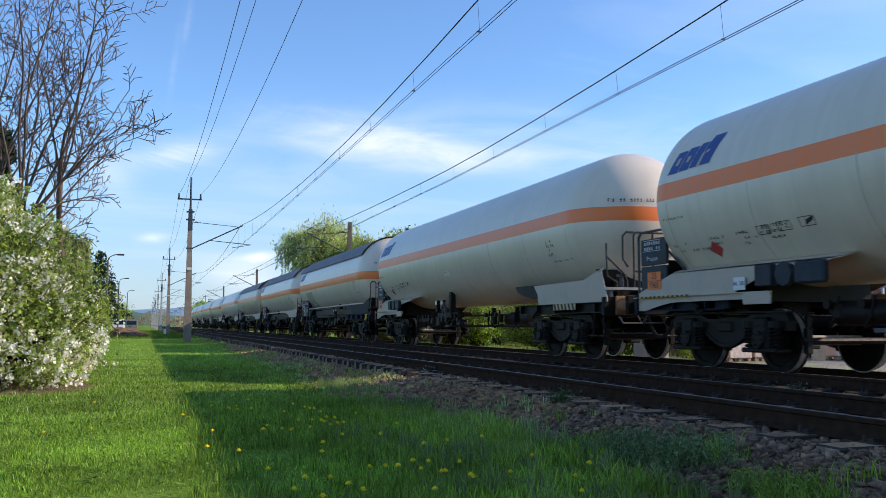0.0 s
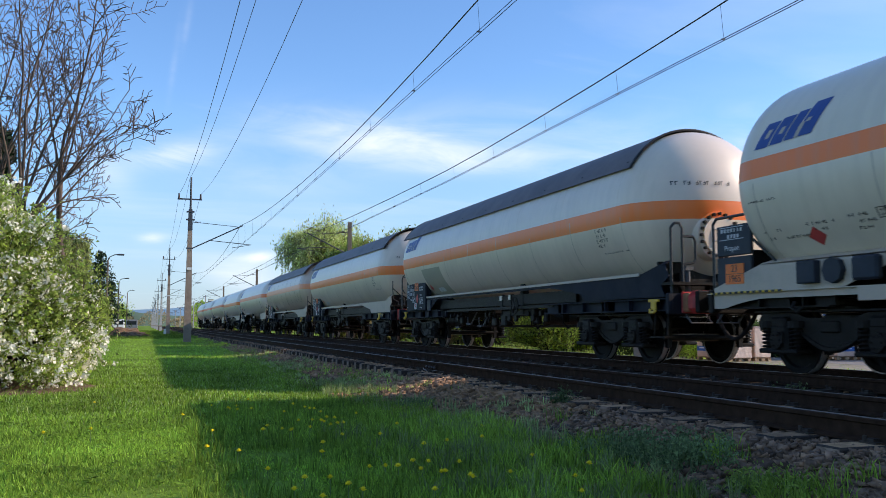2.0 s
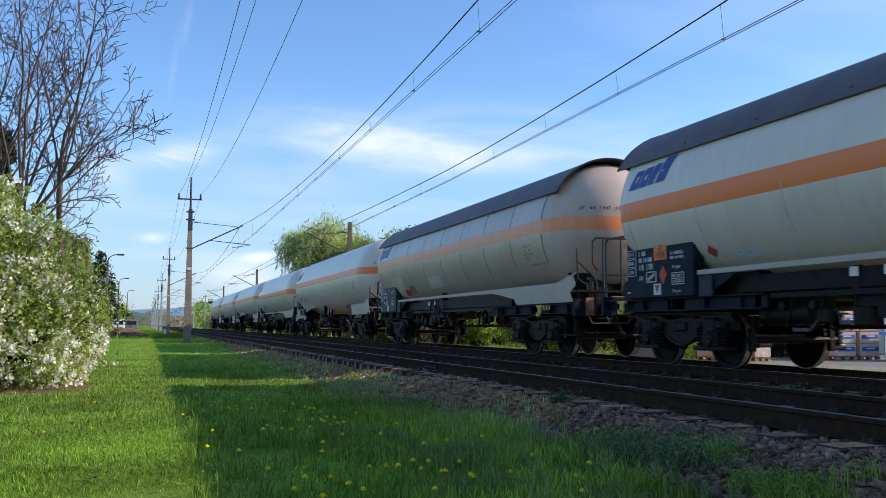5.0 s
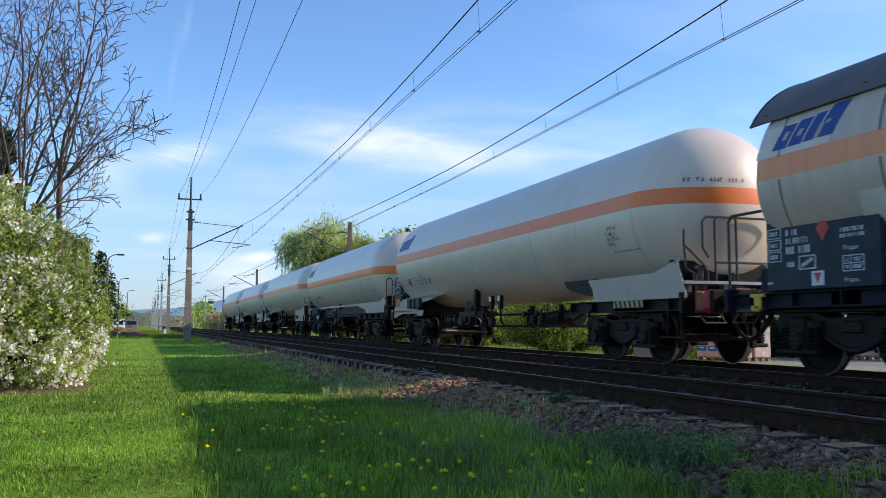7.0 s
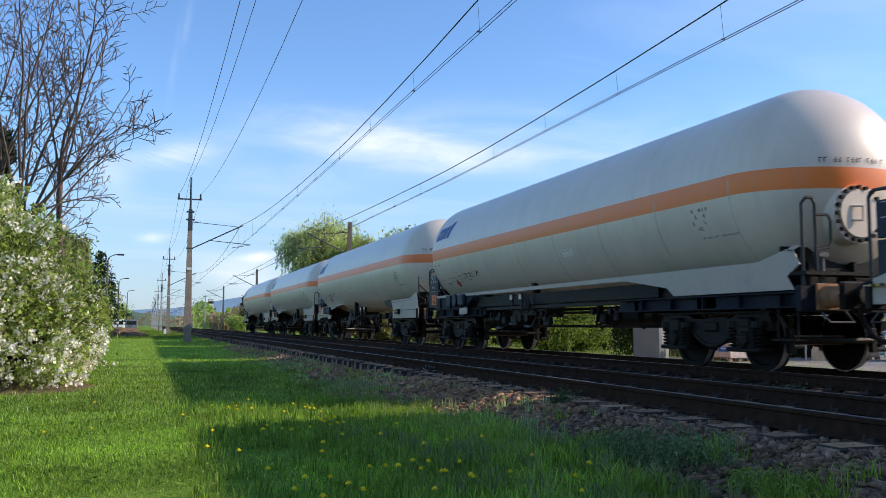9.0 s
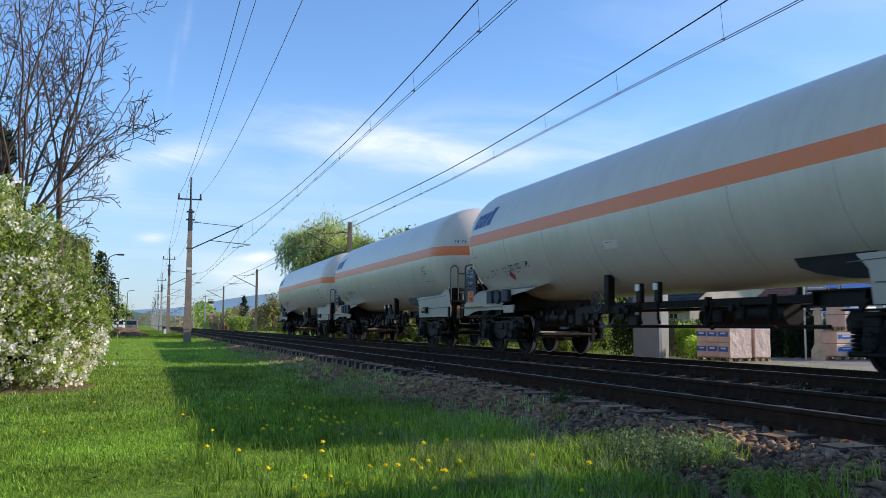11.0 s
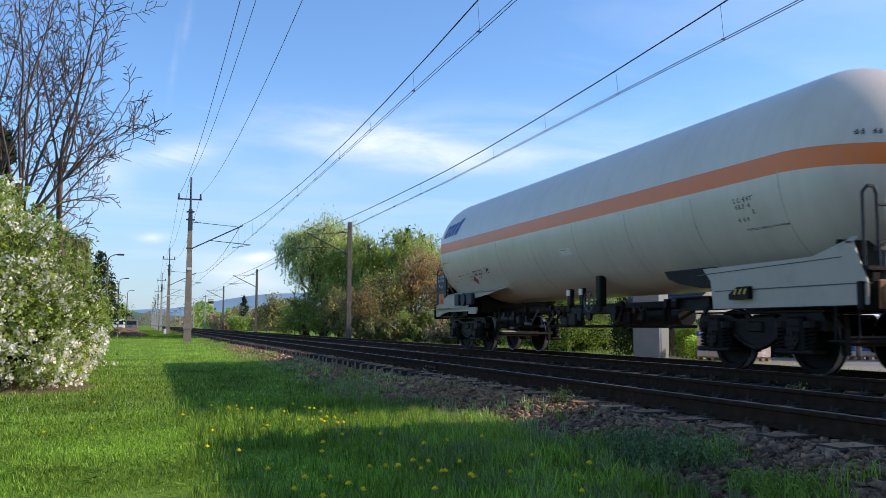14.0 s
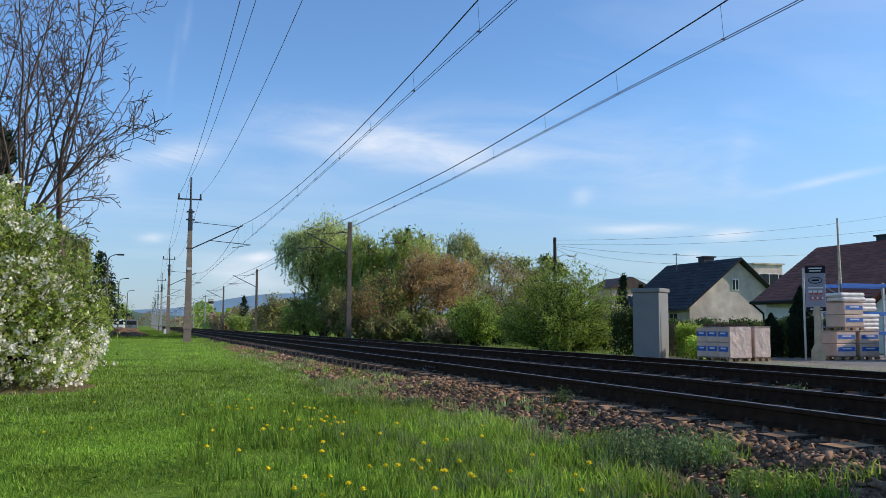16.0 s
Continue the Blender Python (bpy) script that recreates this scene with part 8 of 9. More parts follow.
def ridge(name, y, x0, x1, n, height, seed, mt, label):
    rng = random.Random(seed)
    ph = [rng.uniform(0, 6.28) for _ in range(5)]
    bm = bmesh.new()
    rows = []
    for i in range(n + 1):
        x = x0 + (x1 - x0) * i / n
        f = i / n
        h = height(f) * (1 + 0.05 * math.sin(f * 21 + ph[0]) + 0.03 * math.sin(f * 53 + ph[1]) + 0.012 * math.sin(f * 131 + ph[2]))
        rows.append([bm.verts.new((x, y, -2)), bm.verts.new((x, y + h * 1.2, h * 0.55)), bm.verts.new((x, y + h * 2.4, h)), bm.verts.new((x, y + h * 6, -2))])
    for a, b in zip(rows, rows[1:]):
        for k in range(3):
            bm.faces.new((a[k], b[k], b[k + 1], a[k + 1]))
    bmesh.ops.recalc_face_normals(bm, faces=bm.faces[:])
    tagged(part(name, bm, mt, smooth=True), label, "hills", kind="structure")


ridge("backdrop_mountain", 3600, -2600, 2900, 120, lambda f: 62 + 118 * math.exp(-((f - 0.645) / 0.06) ** 2) + 52 * math.exp(-((f - 0.55) / 0.05) ** 2), 3, HILL_FAR, "hazy blue mountain ridge on the horizon")
ridge("backdrop_hill", 1500, -1500, 1300, 120, lambda f: 14 + 38 * math.exp(-((f - 0.455) / 0.06) ** 2) + 30 * math.exp(-((f - 0.30) / 0.1) ** 2), 4, HILL_NEAR, "hazy green wooded hill in the distance")


def soil_heap(x, y, r, h):
    rng = np.random.default_rng(9)
    bm = bmesh.new()
    bmesh.ops.create_icosphere(bm, subdivisions=4, radius=1)
    for v in bm.verts:
        k = 1 + 0.22 * noise.noise(v.co * 3.1) + 0.1 * noise.noise(v.co * 9)
        v.co = Vector((v.co.x * r * 1.7 * k, v.co.y * r * k, max(v.co.z, -0.1) * h * k))
    o = part("soil_heap", bm, mat("brown_brush_soil", (0.16, 0.095, 0.055), rough=1, var=0.4, scale=4, bump=1, bscale=9), smooth=True)
    o.location = (x, y, GROUND)
    tagged(o, "heap of brown soil and dead brush on the lawn", "heap")


soil_heap(-2.9, 96, 1.6, 0.85)
soil_heap(-1.4, 92, 1.0, 0.45)


def van(x, y, label, mt):
    v = thing("parked_van", x, y, GROUND, label, "van", "vehicles far off")
    bm = bmesh.new()
    prism(bm, [(-2.4, 0.35), (2.4, 0.35), (2.45, 1.1), (1.5, 1.3), (1.1, 2.0), (-2.3, 2.05), (-2.45, 1.2)], -0.9, 0.9)
    bmesh.ops.bevel(bm, geom=bm.edges[:], offset=0.08, segments=2, affect="EDGES")
    part("body", bm, mt, v, smooth=True)
    bm = bmesh.new()
    box(bm, (0, -2.42, 1.5), (1.5, 0.1, 0.6), bevel=0.03)
    part("window", bm, GLASS, v)
    for sx in (-1, 1):
        for sy in (-1, 1):
            bm = bmesh.new()
            rod(bm, (sx * 0.75, sy * 1.5, 0.33), (sx * 0.95, sy * 1.5, 0.33), 0.33, seg=16)
            part("wheel", bm, RUBBER, v)


van(-4.2, 150, "white van parked far down the lawn", mat("white_van_paint", (0.75, 0.75, 0.74), rough=0.3, var=0.05))
van(-2.3, 158, "grey car parked far down the lawn", mat("grey_car_paint", (0.2, 0.21, 0.23), rough=0.3, var=0.05))
bm = bmesh.new()
box(bm, (0, 0, 0.3), (0.3, 0.22, 0.75), bevel=0.03)
o = part("marker_stone", bm, WHITE_PAINT)
o.location = (2.15, 112, GROUND)
tagged(o, "small white marker stone beside the near track", "marker stone")
far_block(-14, 190, 0.0, 9, 8, 3.6, "small pale house far down the lawn", PLASTER_PALE)


def far_woods(seed, rows, material, label):
    """Distant belts of trees as masses of big leaf clumps."""
    rng = np.random.default_rng(seed)
    pts = []
    for x0, x1, y0, y1, h, n in rows:
        f = rng.random(n)
        z = rng.random(n) ** 0.7 * h * (0.7 + 0.25 * np.sin(f * 23 + y0) + 0.15 * np.sin(f * 61))
        pts.append(np.stack([x0 + (x1 - x0) * f, y0 + (y1 - y0) * rng.random(n), GROUND + z], 1))
    v, fc = leaves(np.concatenate(pts), 1.3, rng, aspect=0.8)
    tagged(raw_mesh("far_woods", v, fc, material), label, "woods", kind="stuff")


far_woods(401, ((-160, -9, 300, 330, 8, 5000), (-60, -7, 215, 230, 5, 1800), (14, 130, 290, 320, 8, 5000), (14, 60, 230, 245, 5.5, 1800)), LEAF_GREEN, "distant green belt of trees")
far_woods(402, ((-220, -6, 420, 450, 9, 4000), (12, 260, 400, 440, 9, 6000), (13, 34, 185, 200, 4.5, 1200), (-70, 90, 920, 960, 17, 4000)), LEAF_GREY, "distant brownish belt of trees")


# ---- sleepers, stones, grass ----
def make_sleepers(track, x, y0, n, step, plates, top):
    bm = bmesh.new()
    box(bm, (0, 0, -0.255), (2.5, 0.25, 0.17), bevel=0.014)
    base = part("sleeper", bm, SLEEPER_WOOD, track)
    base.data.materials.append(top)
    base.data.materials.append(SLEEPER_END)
    # material by facing: top faces take top, ends grey-brown, sides dark
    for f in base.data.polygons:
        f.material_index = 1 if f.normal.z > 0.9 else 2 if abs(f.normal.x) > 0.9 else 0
    me = base.data
    bm = bmesh.new()
    for s in (-1, 1):
        box(bm, (s * 0.752, 0, -0.164), (0.30, 0.15, 0.014))
        for q in (-0.13, 0.13):
            rod(bm, (s * 0.752 + q, 0.04, -0.16), (s * 0.752 + q, 0.04, -0.115), 0.016, seg=6)
            box(bm, (s * 0.752 + q * 0.72, 0, -0.145), (0.07, 0.08, 0.02))
    pl = part("base_plate", bm, PLATE_STEEL, base)
    rng = random.Random(int(x * 100))
    base.matrix_basis = pose(x, y0, 0)
    for i in range(1, n):
        o = new("sleeper", me); o.parent = track
        o.matrix_basis = pose(x + rng.uniform(-0.03, 0.03), y0 + i * step + rng.uniform(-0.02, 0.02), rng.uniform(-0.006, 0.004), 0, 0, rng.uniform(-0.9, 0.9))
        if i < plates:
            p = new("base_plate", pl.data); p.parent = o


PLATE_STEEL = mat("brown_base_plate", (0.04, 0.03, 0.024), rough=0.6, var=0.3, scale=9, metal=0.3, dirt=(0.09, 0.06, 0.04), dirt_amt=0.5, dscale=6)
for x, label in ((NEAR_TRACK, "near track of tarred wooden sleepers"), (FAR_TRACK, "far track of tarred wooden sleepers")):
    tr = new("track_bed")
    tagged(tr, label, "track", "tracks", "structure")
    make_sleepers(tr, x, 2.53, 230, 0.645, 90, SLEEPER_TOP if x == NEAR_TRACK else SLEEPER_WOOD)


def stones(name, count, area, height, size, seed, material, label):
    """Loose broken stones strewn over a strip; height(x, y) is the bed under them."""
    rng = np.random.default_rng(seed)
    bm = bmesh.new(); bmesh.ops.create_cube(bm, size=1.25); bmesh.ops.triangulate(bm, faces=bm.faces[:])
    bv = np.array([v.co[:] for v in bm.verts]); bf = np.array([[v.index for v in f.verts] for f in bm.faces]); bm.free()
    x = rng.uniform(area[0], area[1], count)
    u = rng.random(count) ** area[4]
    y = area[2] + (area[3] - area[2]) * u
    z = height(x, y)
    s = size * rng.uniform(0.55, 1.35, (count, 1, 1)) * rng.uniform(0.6, 1.2, (count, 1, 3))
    v = bv[None] * (1 + 0.42 * rng.normal(size=(count, len(bv), 1)).clip(-1.6, 1.6))
    v = v * s
    a, b = rng.uniform(0, 6.28, count), rng.uniform(-0.7, 0.7, count)
    ca, sa, cb, sb = np.cos(a)[:, None], np.sin(a)[:, None], np.cos(b)[:, None], np.sin(b)[:, None]
    X, Y, Z = v[..., 0], v[..., 1], v[..., 2] * 0.62
    X, Z = X * cb + Z * sb, -X * sb + Z * cb
    X, Y = X * ca - Y * sa, X * sa + Y * ca
    vv = np.stack([X + x[:, None], Y + y[:, None], Z + z[:, None] + rng.uniform(-0.3, 0.6, (count, 1)) * size], -1).reshape(-1, 3)
    f = (bf[None] + (np.arange(count) * len(bv))[:, None, None]).reshape(-1, 3)
    o = raw_mesh(name, vv, f, material)
    tagged(o, label, "gravel", kind="stuff")


def bed(x, y):
    return np.interp(x, [2.4, 2.8, 3.2, 3.75, 4.3, 4.62, 4.75, 6.6, 7.65, 8.3, 10.6, 11.2, 12.2], [GROUND - 0.1, GROUND + 0.005, GROUND + 0.02, -0.40, -0.27, -0.24, -0.215, -0.215, -0.25, -0.215, -0.215, -0.25, GROUND - 0.1]) - shoulder_drop(x, y)


STONE = mat("broken_ballast_stone", (0.29, 0.165, 0.095), rough=0.9, var=0.3, scale=12, per_piece=0.6, dirt=(0.46, 0.26, 0.13), dirt_amt=0.75, dscale=0.45)
STONE_DARK = mat("dark_broken_stone", (0.175, 0.103, 0.062), rough=0.85, var=0.4, scale=14, per_piece=0.75, dirt=(0.30, 0.17, 0.09), dirt_amt=0.55, dscale=0.7)
STONE_RUST = mat("rusty_broken_stone", (0.30, 0.165, 0.085), rough=0.9, var=0.3, scale=12, per_piece=0.6, dirt=(0.42, 0.24, 0.12), dirt_amt=0.7, dscale=0.5)
stones("ballast_stones", 7200, (2.75, 4.95, 3.6, 8.8, 1.0), bed, 0.036, 1, STONE_DARK, "dark broken ballast stones on the near shoulder")
stones("ballast_stones", 6000, (2.75, 4.95, 8.4, 14.0, 1.0), bed, 0.040, 4, STONE_RUST, "rust-brown ballast stones on the near shoulder")
stones("ballast_stones", 7500, (3.4, 4.95, 13.0, 45.0, 1.3), bed, 0.048, 2, STONE, "loose broken ballast stones along the near shoulder")
stones("ballast_stones", 6000, (5.0, 8.9, 3.0, 30.0, 1.2), lambda x, y: bed(x, y) - 0.01, 0.032, 3, STONE, "loose ballast stones between and beside the rails")


def grass(name, count, area, tall, width, seed, material, label, keep=None, plain=False):
    """Blades of grass: three triangles each, bent over at random."""
    rng = np.random.default_rng(seed)
    x = rng.uniform(area[0], area[1], count)
    y = area[2] + (area[3] - area[2]) * rng.random(count) ** area[4]
    clump = np.sin(x * 3.1 + np.sin(y * 2.3) * 1.5) * np.cos(y * 2.7 + x) + 0.6 * np.sin(x * 8.3 + y * 5.1) * np.sin(y * 7.7)
    if keep is not None:
        m = keep(x, y, clump, rng)
        x, y, clump = x[m], y[m], clump[m]
    n = len(x)
    h = tall(x, y) * (1 + 0.3 * clump) * rng.uniform(0.4, 1.45, n)
    w = width * rng.uniform(0.6, 1.3, n)
    a = rng.uniform(0, 2 * np.pi, n)
    lean = rng.normal(size=(n, 2)) * 0.28 * h[:, None] + np.stack([-0.05 * h, 0.0 * h], 1)
    z0 = np.where(x > 2.5, np.maximum(bed(x, y), GROUND), GROUND + 0.0) - 0.01
    b = np.stack([x, y, z0], 1)
    side = np.stack([np.cos(a) * w, np.sin(a) * w, 0 * w], 1)
    mid = b + np.stack([lean[:, 0] * 0.35, lean[:, 1] * 0.35, h * 0.55], 1)
    tip = b + np.stack([lean[:, 0], lean[:, 1], h * rng.uniform(0.8, 1.0, n)], 1)
    v = np.stack([b - side, b + side, mid - side * 0.75, mid + side * 0.75, tip], 1).reshape(-1, 3)
    f = (np.array([[0, 1, 3], [0, 3, 2], [2, 3, 4]])[None] + (np.arange(n) * 5)[:, None, None]).reshape(-1, 3)
    if plain:
        v = np.stack([b - side, b + side, tip], 1).reshape(-1, 3)
        f = np.arange(n * 3).reshape(n, 3)
    tagged(raw_mesh(name, v, f, material), label, "grass", kind="stuff")


def tufts(count, area, tall, seed, material, label, keep):
    """Tufts of long grass: blades that fan out of one crown and arch over."""
    rng = np.random.default_rng(seed)
    x, y = rng.uniform(area[0], area[1], count), rng.uniform(area[2], area[3], count)
    m = keep(x, y, rng)
    x, y = x[m], y[m]
    per = 18
    n = len(x) * per
    size = np.repeat(rng.uniform(0.55, 1.25, len(x)), per)
    cx, cy = np.repeat(x, per), np.repeat(y, per)
    a = rng.uniform(0, 2 * np.pi, n)
    h = tall * size * rng.uniform(0.55, 1.2, n)
    out = h * np.abs(rng.normal(size=n)) * 0.48
    w = 0.0036 * rng.uniform(0.7, 1.4, n)
    z0 = np.where(cx > 2.5, np.maximum(bed(cx, cy), GROUND), GROUND) - 0.01
    ca, sa = np.cos(a), np.sin(a)
    b = np.stack([cx + 0.07 * ca * rng.random(n), cy + 0.07 * sa * rng.random(n), z0], 1)
    side = np.stack([-sa * w, ca * w, 0 * w], 1)
    p1 = b + np.stack([ca * out * 0.3, sa * out * 0.3, h * 0.6], 1)
    p2 = b + np.stack([ca * out, sa * out, h * (1.0 - 0.25 * (out / h) ** 2)], 1)
    v = np.stack([b - side, b + side, p1 - side, p1 + side, p2], 1).reshape(-1, 3)
    f = (np.array([[0, 1, 3], [0, 3, 2], [2, 3, 4]])[None] + (np.arange(n) * 5)[:, None, None]).reshape(-1, 3)
    tagged(raw_mesh("grass_tufts", v, f, material), label, "grass", kind="stuff")


def broad_leaves(count, area, size, seed, material, label, keep):
    """Low broad leaves of clover and dandelion that lie between the blades."""
    rng = np.random.default_rng(seed)
    x, y = rng.uniform(area[0], area[1], count), rng.uniform(area[2], area[3], count)
    m = keep(x, y, rng)
    x, y = x[m], y[m]
    c = np.stack([x, y, np.where(x > 2.5, np.maximum(bed(x, y), GROUND), GROUND) + rng.uniform(0.02, 0.075, len(x))], 1)
    c = np.repeat(c, 5, axis=0) + rng.normal(size=(len(c) * 5, 3)) * np.array([0.035, 0.035, 0.008])
    v, f = leaves(c, size, rng, aspect=0.5)
    v[:, 2] = c.repeat(4, axis=0)[:, 2] + (v[:, 2] - c.repeat(4, axis=0)[:, 2]) * 0.4
    tagged(raw_mesh("broad_leaf_plants", v, f, material), label, "grass", kind="stuff")


def lawn_height(x, y):
    return 0.045 + 0.105 * np.clip((x - 0.9) / 2.0, 0, 1) ** 1.2 * (1 - 0.72 * np.clip((y - 8.0) / 3.5, 0, 1))


def edge(x, y, c, rng):
    """Grass thins out over the toe of the ballast."""
    lim = 3.35 + 0.25 * np.sin(y * 0.9) + 0.22 * np.sin(y * 2.3 + 1) + 0.25 * c
    lim = lim - 0.3 * np.exp(-((y - 10.8) / 3.2) ** 2) + 0.5 * np.clip((y - 16) / 20, 0, 1)
    return x < lim + rng.exponential(0.10, len(x))


def patch(x, y):
    """Where the lawn grows thicker or thinner, about a metre across."""
    return np.sin(x * 2.1 + 1.3 * np.sin(y * 1.1)) * np.cos(y * 1.7 + 0.8 * np.sin(x * 1.9)) + 0.5 * np.sin(x * 4.7 + y * 3.1)


def near_lawn(x, y, c, rng):
    """The fine near turf gives way to coarser turf over three metres."""
    return edge(x, y, c, rng) & (y < 10.2 + 3.2 * rng.random(len(x)))


def middle_lawn(x, y, c, rng):
    return edge(x, y, c, rng) & (y > 9.6 + 3.2 * rng.random(len(x))) & (y < 23 + 9 * rng.random(len(x)))


def far_lawn(x, y, c, rng):
    return edge(x, y, c, rng) & (y > 22 + 9 * rng.random(len(x)))


grass("grass", 88000, (-3.4, 4.4, 4.2, 13.4, 1.0), lawn_height, 0.0052, 10, GRASS, "short bright green spring lawn with taller tufts", near_lawn)
grass("grass", 66000, (-3.4, 4.4, 4.2, 13.4, 1.0), lambda x, y: 0.85 * lawn_height(x, y), 0.0058, 22, GRASS_DEEP, "deep green blades among the lawn", lambda x, y, c, r: near_lawn(x, y, c, r) & (patch(x, y) + 1.1 * r.normal(size=len(x)) > -0.4))
grass("grass", 125000, (-3.4, 3.6, 4.0, 13.4, 1.0), lambda x, y: 0.045 + 0 * x, 0.008, 21, GRASS_DEEP, "short dense turf under the taller blades", near_lawn, True)
grass("grass", 62000, (-5.0, 4.4, 9.6, 32.0, 1.1), lambda x, y: np.maximum(0.06, 0.8 * lawn_height(x, y)), 0.0120, 11, GRASS, "bright green spring lawn along the line", middle_lawn)
grass("grass", 80000, (-5.0, 4.4, 9.6, 32.0, 1.1), lambda x, y: np.maximum(0.06, 0.8 * lawn_height(x, y)), 0.013, 23, GRASS_DEEP, "deep green blades along the line", middle_lawn, True)
grass("grass", 30000, (-5.0, 4.4, 9.6, 32.0, 1.1), lambda x, y: np.maximum(0.06, 0.8 * lawn_height(x, y)), 0.012, 31, GRASS_PALE, "pale blades mixed into the lawn along the line", middle_lawn, True)
grass("grass", 62000, (-9.0, 4.3, 22.0, 75.0, 1.3), lambda x, y: np.maximum(0.07, 0.75 * lawn_height(x, y)), 0.018, 12, GRASS, "bright green lawn farther along the line", far_lawn, True)
grass("grass", 85000, (-9.0, 4.3, 22.0, 75.0, 1.3), lambda x, y: np.maximum(0.07, 0.7 * lawn_height(x, y)), 0.018, 28, GRASS_DEEP, "deep green lawn farther along the line", far_lawn, True)
grass("grass", 26000, (-9.0, 4.3, 22.0, 75.0, 1.3), lambda x, y: np.maximum(0.07, 0.7 * lawn_height(x, y)), 0.018, 32, GRASS_PALE, "pale blades mixed into the lawn farther off", far_lawn, True)
grass("grass", 26000, (11.9, 24, 16, 62, 1.0), lambda x, y: 0.16 + 0 * x, 0.018, 13, GRASS_VERGE, "rough grass behind the far track", lambda x, y, c, r: (x > 11.9) & ((y > 27.5) | (x < 14.2 + 0.7 * c)), True)
grass("grass", 40000, (-12.0, 4.2, 75.0, 190.0, 1.2), lambda x, y: 0.14 + 0 * x, 0.04, 18, GRASS, "bright green lawn far down the line", edge, True)
tufts(900, (0.2, 3.6, 4.4, 12.5), 0.165, 24, GRASS, "tall arching tufts of spring grass", lambda x, y, r: (x < 3.3 + 0.15 * np.sin(y * 2)) & (patch(x, y) + r.normal(size=len(x)) * 0.6 + 0.55 * (x - 1.9) > -0.1))
tufts(900, (0.3, 3.6, 4.4, 12.5), 0.15, 25, GRASS_DEEP, "tall deep green tufts of grass", lambda x, y, r: (x < 3.3) & (patch(x, y) + r.normal(size=len(x)) * 0.6 < 0.3))
tufts(420, (1.7, 3.5, 4.4, 9.0), 0.17, 29, GRASS_PALE, "grey-green tufts among the tall grass", lambda x, y, r: r.random(len(x)) < 0.25 + 0.3 * (x - 1.7))
tufts(260, (2.7, 3.7, 6.5, 16.0), 0.17, 26, GRASS_PALE, "grey-green thin tufts at the ballast's foot", lambda x, y, r: patch(x, y) > -0.4)
tufts(700, (3.0, 4.35, 8.0, 36.0), 0.13, 30, GRASS_PALE, "grey-green grass growing over the ballast's edge", lambda x, y, r: np.sin(y * 0.85 + 0.6) + 0.5 * np.sin(y * 2.1) + 0.3 * r.normal(size=len(x)) > 0.25 + 0.55 * (x - 3.6))
broad_leaves(3200, (-3.0, 3.2, 4.4, 13.5), 0.045, 27, GRASS_DEEP, "low clover and dandelion leaves in the lawn", lambda x, y, r: patch(x + 3, y) + 0.8 * r.normal(size=len(x)) > 0.3)
grass("dry_grass", 9000, (12.2, 15.6, 13.0, 24.0, 1.0), lambda x, y: 0.12 + 0 * x, 0.008, 19, DRY_GRASS, "dry straw on the verge of the yard", lambda x, y, c, r: c > -0.3)
grass("grass", 9000, (12.0, 16.4, 13.0, 26.0, 1.0), lambda x, y: 0.10 + 0 * x, 0.008, 20, GRASS, "thin green grass on the verge of the yard", lambda x, y, c, r: c > 0.0)
grass("grass", 6500, (3.0, 4.3, 3.5, 8.5, 1.0), lambda x, y: 0.12 + 0 * x, 0.0055, 16, GRASS, "thin tufts of grass between the stones", lambda x, y, c, r: c > 0.1 + 0.5 * np.clip(x - 3.4, 0, 1))
grass("grass", 5000, (3.2, 4.3, 8.5, 22.0, 1.0), lambda x, y: 0.09 + 0 * x, 0.006, 17, GRASS, "sparse tufts of grass between the stones", lambda x, y, c, r: c > 0.55)
grass("dry_grass", 5000, (2.6, 4.6, 6.0, 34.0, 1.0), lambda x, y: 0.13 + 0 * x, 0.004, 14, DRY_GRASS, "dry straw and thin tufts on the shoulder", lambda x, y, c, r: c > 0.3)


def weeds(x, y, r, n, h, seed, mt, label):
    rng = np.random.default_rng(seed)
    segs, pts = [], []
    z = float(max(bed(np.array([x]), 0)[0], GROUND)) - 0.03
    for i in range(n):
        a, q = rng.uniform(0, 6.28), r * math.sqrt(rng.random())
        p = np.array([x + q * math.cos(a), y + 1.3 * q * math.sin(a), z])
        t = p + np.array([rng.normal() * 0.06, rng.normal() * 0.06, h * rng.uniform(0.5, 1.1)])
        segs.append([*p, *t, 0.004, 0.002])
        for _ in range(20):
            pts.append(p + (t - p) * rng.uniform(0.15, 1.05) + rng.normal(size=3) * 0.022)
    plant("weed_clump", label, "weeds", x, y, segs, WEED, [("leaf", leaves(np.array(pts), 0.032, rng, aspect=0.4), mt)], group="weeds on the shoulder", z=z, sides=3)


weeds(3.85, 6.0, 0.45, 260, 0.24, 301, WEED, "bushy blue-green weeds growing out of ballast")
weeds(3.55, 6.7, 0.28, 90, 0.16, 302, WEED, "low blue-green weeds among ballast stones")
weeds(3.75, 4.75, 0.22, 90, 0.17, 303, LEAF_GREEN, "yellow-green weeds at the foot of the ballast")
weeds(4.55, 9.3, 0.12, 30, 0.20, 304, WEED, "pale tuft of weeds beside a sleeper")
weeds(6.95, 8.3, 0.14, 22, 0.26, 305, WEED, "thin weed stalks between the rails")
weeds(3.45, 11.4, 0.25, 60, 0.14, 306, WEED, "grey-green low weeds on the shoulder")


DANDELION = mat("yellow_dandelion_head", (0.90, 0.70, 0.01), rough=0.7, var=0.15, scale=60)
STEM = mat("pale_green_stem", (0.14, 0.20, 0.06), rough=0.6, var=0.1)


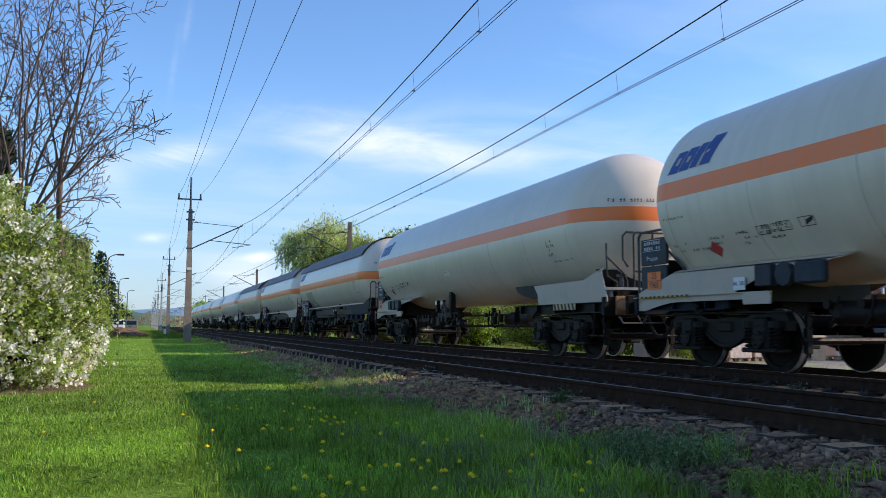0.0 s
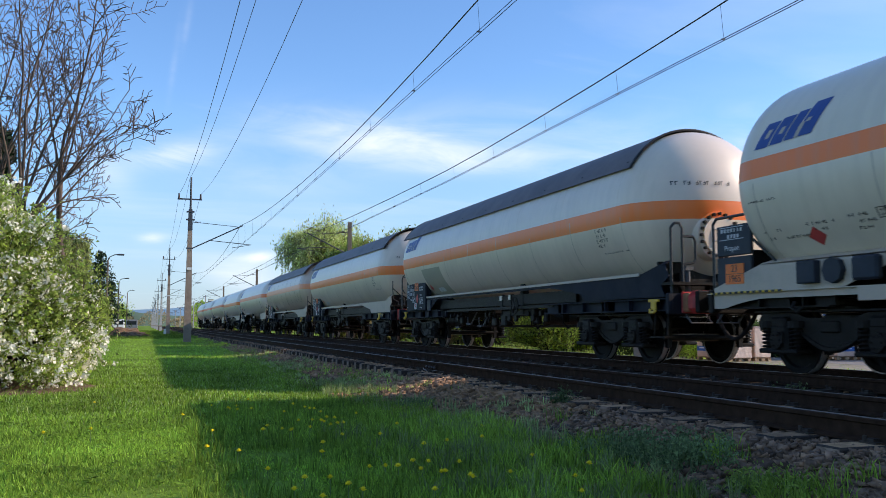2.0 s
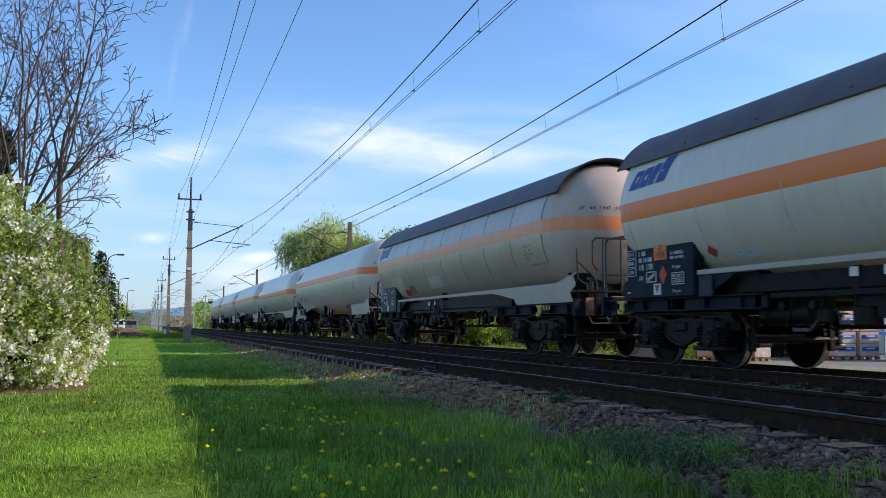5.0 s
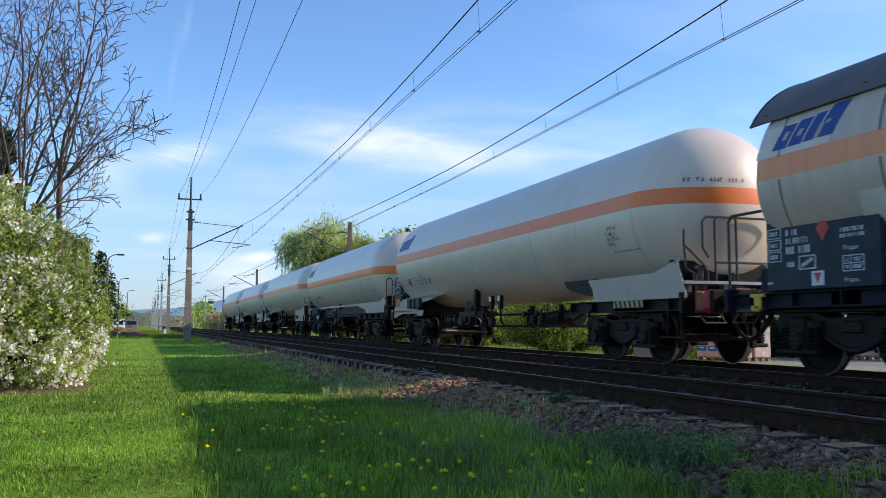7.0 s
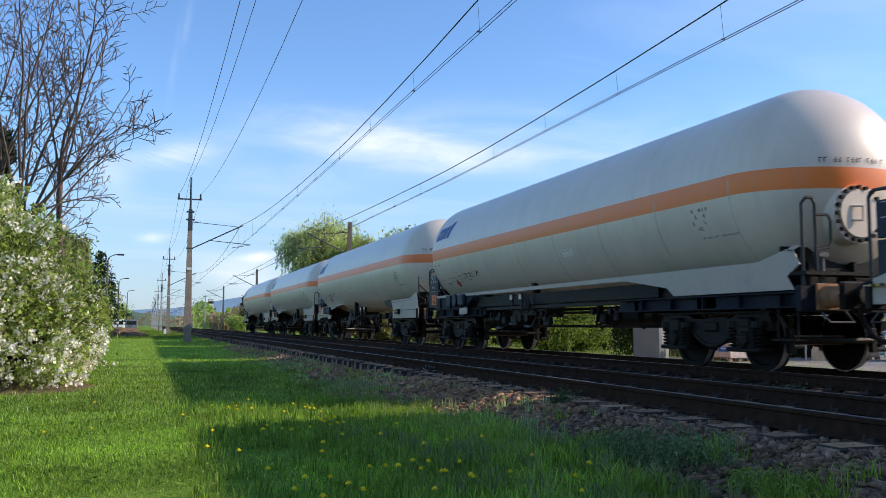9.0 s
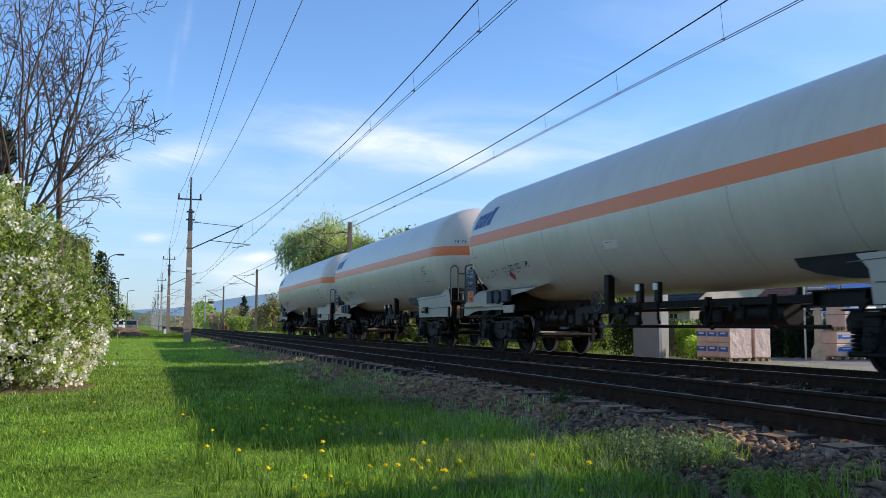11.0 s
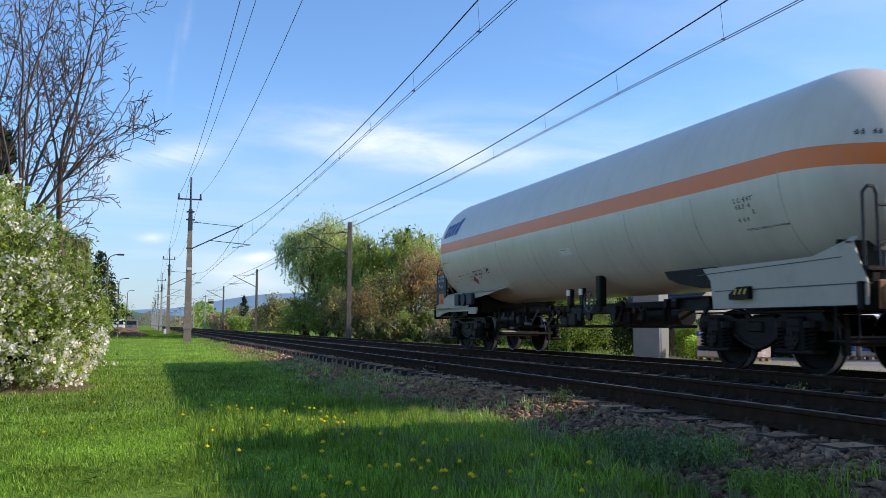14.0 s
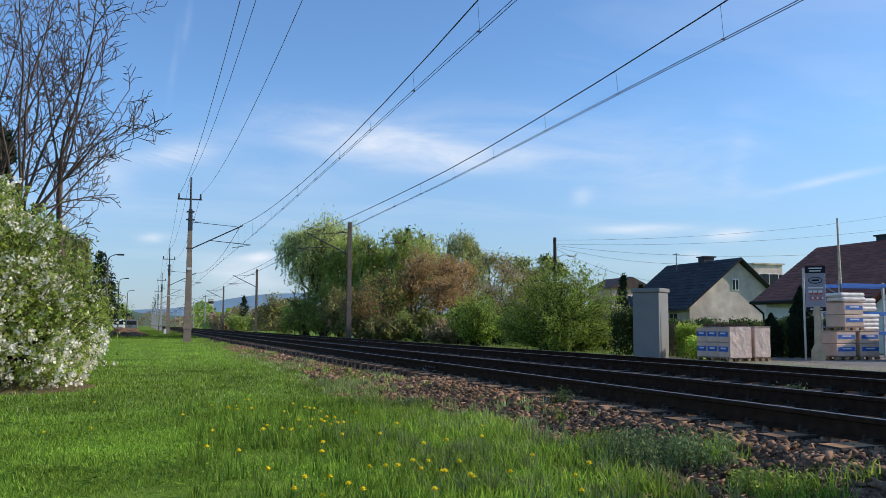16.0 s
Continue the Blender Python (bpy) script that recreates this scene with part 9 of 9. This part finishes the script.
def make_dandelion():
    d = thing("dandelion", 0, 0, GROUND, "yellow dandelion in flower in the lawn", "flower", "dandelions in the lawn")
    bm = bmesh.new()
    pipe(bm, [(0, 0, 0), (0.006, 0.002, 0.08), (0.012, 0.0, 0.155)], 0.003, seg=5)
    part("stem", bm, STEM, d)
    bm = bmesh.new()
    for ring, (r, z, n) in enumerate(((0.027, 0.156, 18), (0.020, 0.165, 13), (0.011, 0.171, 7))):
        for i in range(n):
            a = 2 * math.pi * (i + 0.5 * ring) / n
            c, s = math.cos(a), math.sin(a)
            q = [(0.012, 0.0, z - 0.006), (0.012 + c * r * 0.6 - s * 0.004, s * r * 0.6 + c * 0.004, z), (0.012 + c * r, s * r, z + 0.002), (0.012 + c * r * 0.6 + s * 0.004, s * r * 0.6 - c * 0.004, z)]
            bm.faces.new([bm.verts.new(k) for k in q])
    bmesh.ops.create_icosphere(bm, subdivisions=1, radius=0.014, matrix=Matrix.Translation((0.012, 0, 0.158)))
    part("flower_head", bm, DANDELION, d)
    return d


SPOTS = [(1.07, 11.17), (1.30, 11.85), (0.40, 10.07), (0.62, 8.44), (0.48, 7.45), (0.69, 7.05), (0.80, 6.15), (0.88, 5.38), (1.01, 5.89), (1.14, 5.65), (1.29, 8.40), (1.65, 9.25), (1.87, 9.60), (1.92, 9.40), (2.25, 9.86), (1.61, 6.06), (1.88, 6.21), (1.92, 6.08), (2.13, 6.07), (3.17, 8.29), (2.78, 6.23), (2.65, 5.20), (2.46, 4.77), (4.20, 4.97), (-0.46, 8.92), (-0.83, 8.86), (-0.61, 12.10), (1.92, 10.52), (1.21, 5.41), (1.45, 7.4), (2.05, 7.9), (2.4, 8.6), (1.75, 8.0), (2.2, 7.1), (1.3, 6.9), (1.55, 10.3), (2.5, 7.3), (2.9, 7.5), (2.35, 5.6), (2.0, 5.4), (1.7, 5.2), (3.0, 5.7)]
GROUPS = [(1.2, 11.02, 5), (1.73, 9.03, 6), (1.74, 10.53, 4), (1.79, 5.86, 4), (1.92, 9.13, 3), (1.22, 8.66, 3), (1.17, 5.2, 3), (1.59, 5.88, 2)]
first = make_dandelion()
rng = random.Random(77)
for i, (x, y) in enumerate(SPOTS):
    m = pose(x, y, GROUND - rng.uniform(0, 0.03), rng.uniform(-8, 8), rng.uniform(-8, 8), rng.uniform(0, 360))
    if i == 0:
        first.matrix_basis = m
    else:
        copy_thing(first, m)
for x, y, n in GROUPS:
    for _ in range(n):
        copy_thing(first, pose(x + rng.gauss(0, 0.16), y + rng.gauss(0, 0.28), GROUND - rng.uniform(0, 0.04), rng.uniform(-12, 12), rng.uniform(-12, 12), rng.uniform(0, 360)))


def run(t):
    """Metres that the train has gone after t seconds."""
    return 10.45 * t + 0.025 * t * t


def motions():
    steps = [i * 0.5 for i in range(33)]
    for w, mid, sets in WAGONS:
        walk(w, [(t, pose(FAR_TRACK, mid - run(t), 0)) for t in steps])
        for ws in sets:
            y = ws.location.y
            walk(ws, [(i / 30, pose(0, y, 0.46, math.degrees(run(i / 30) / 0.46))) for i in range(481)])


motions()
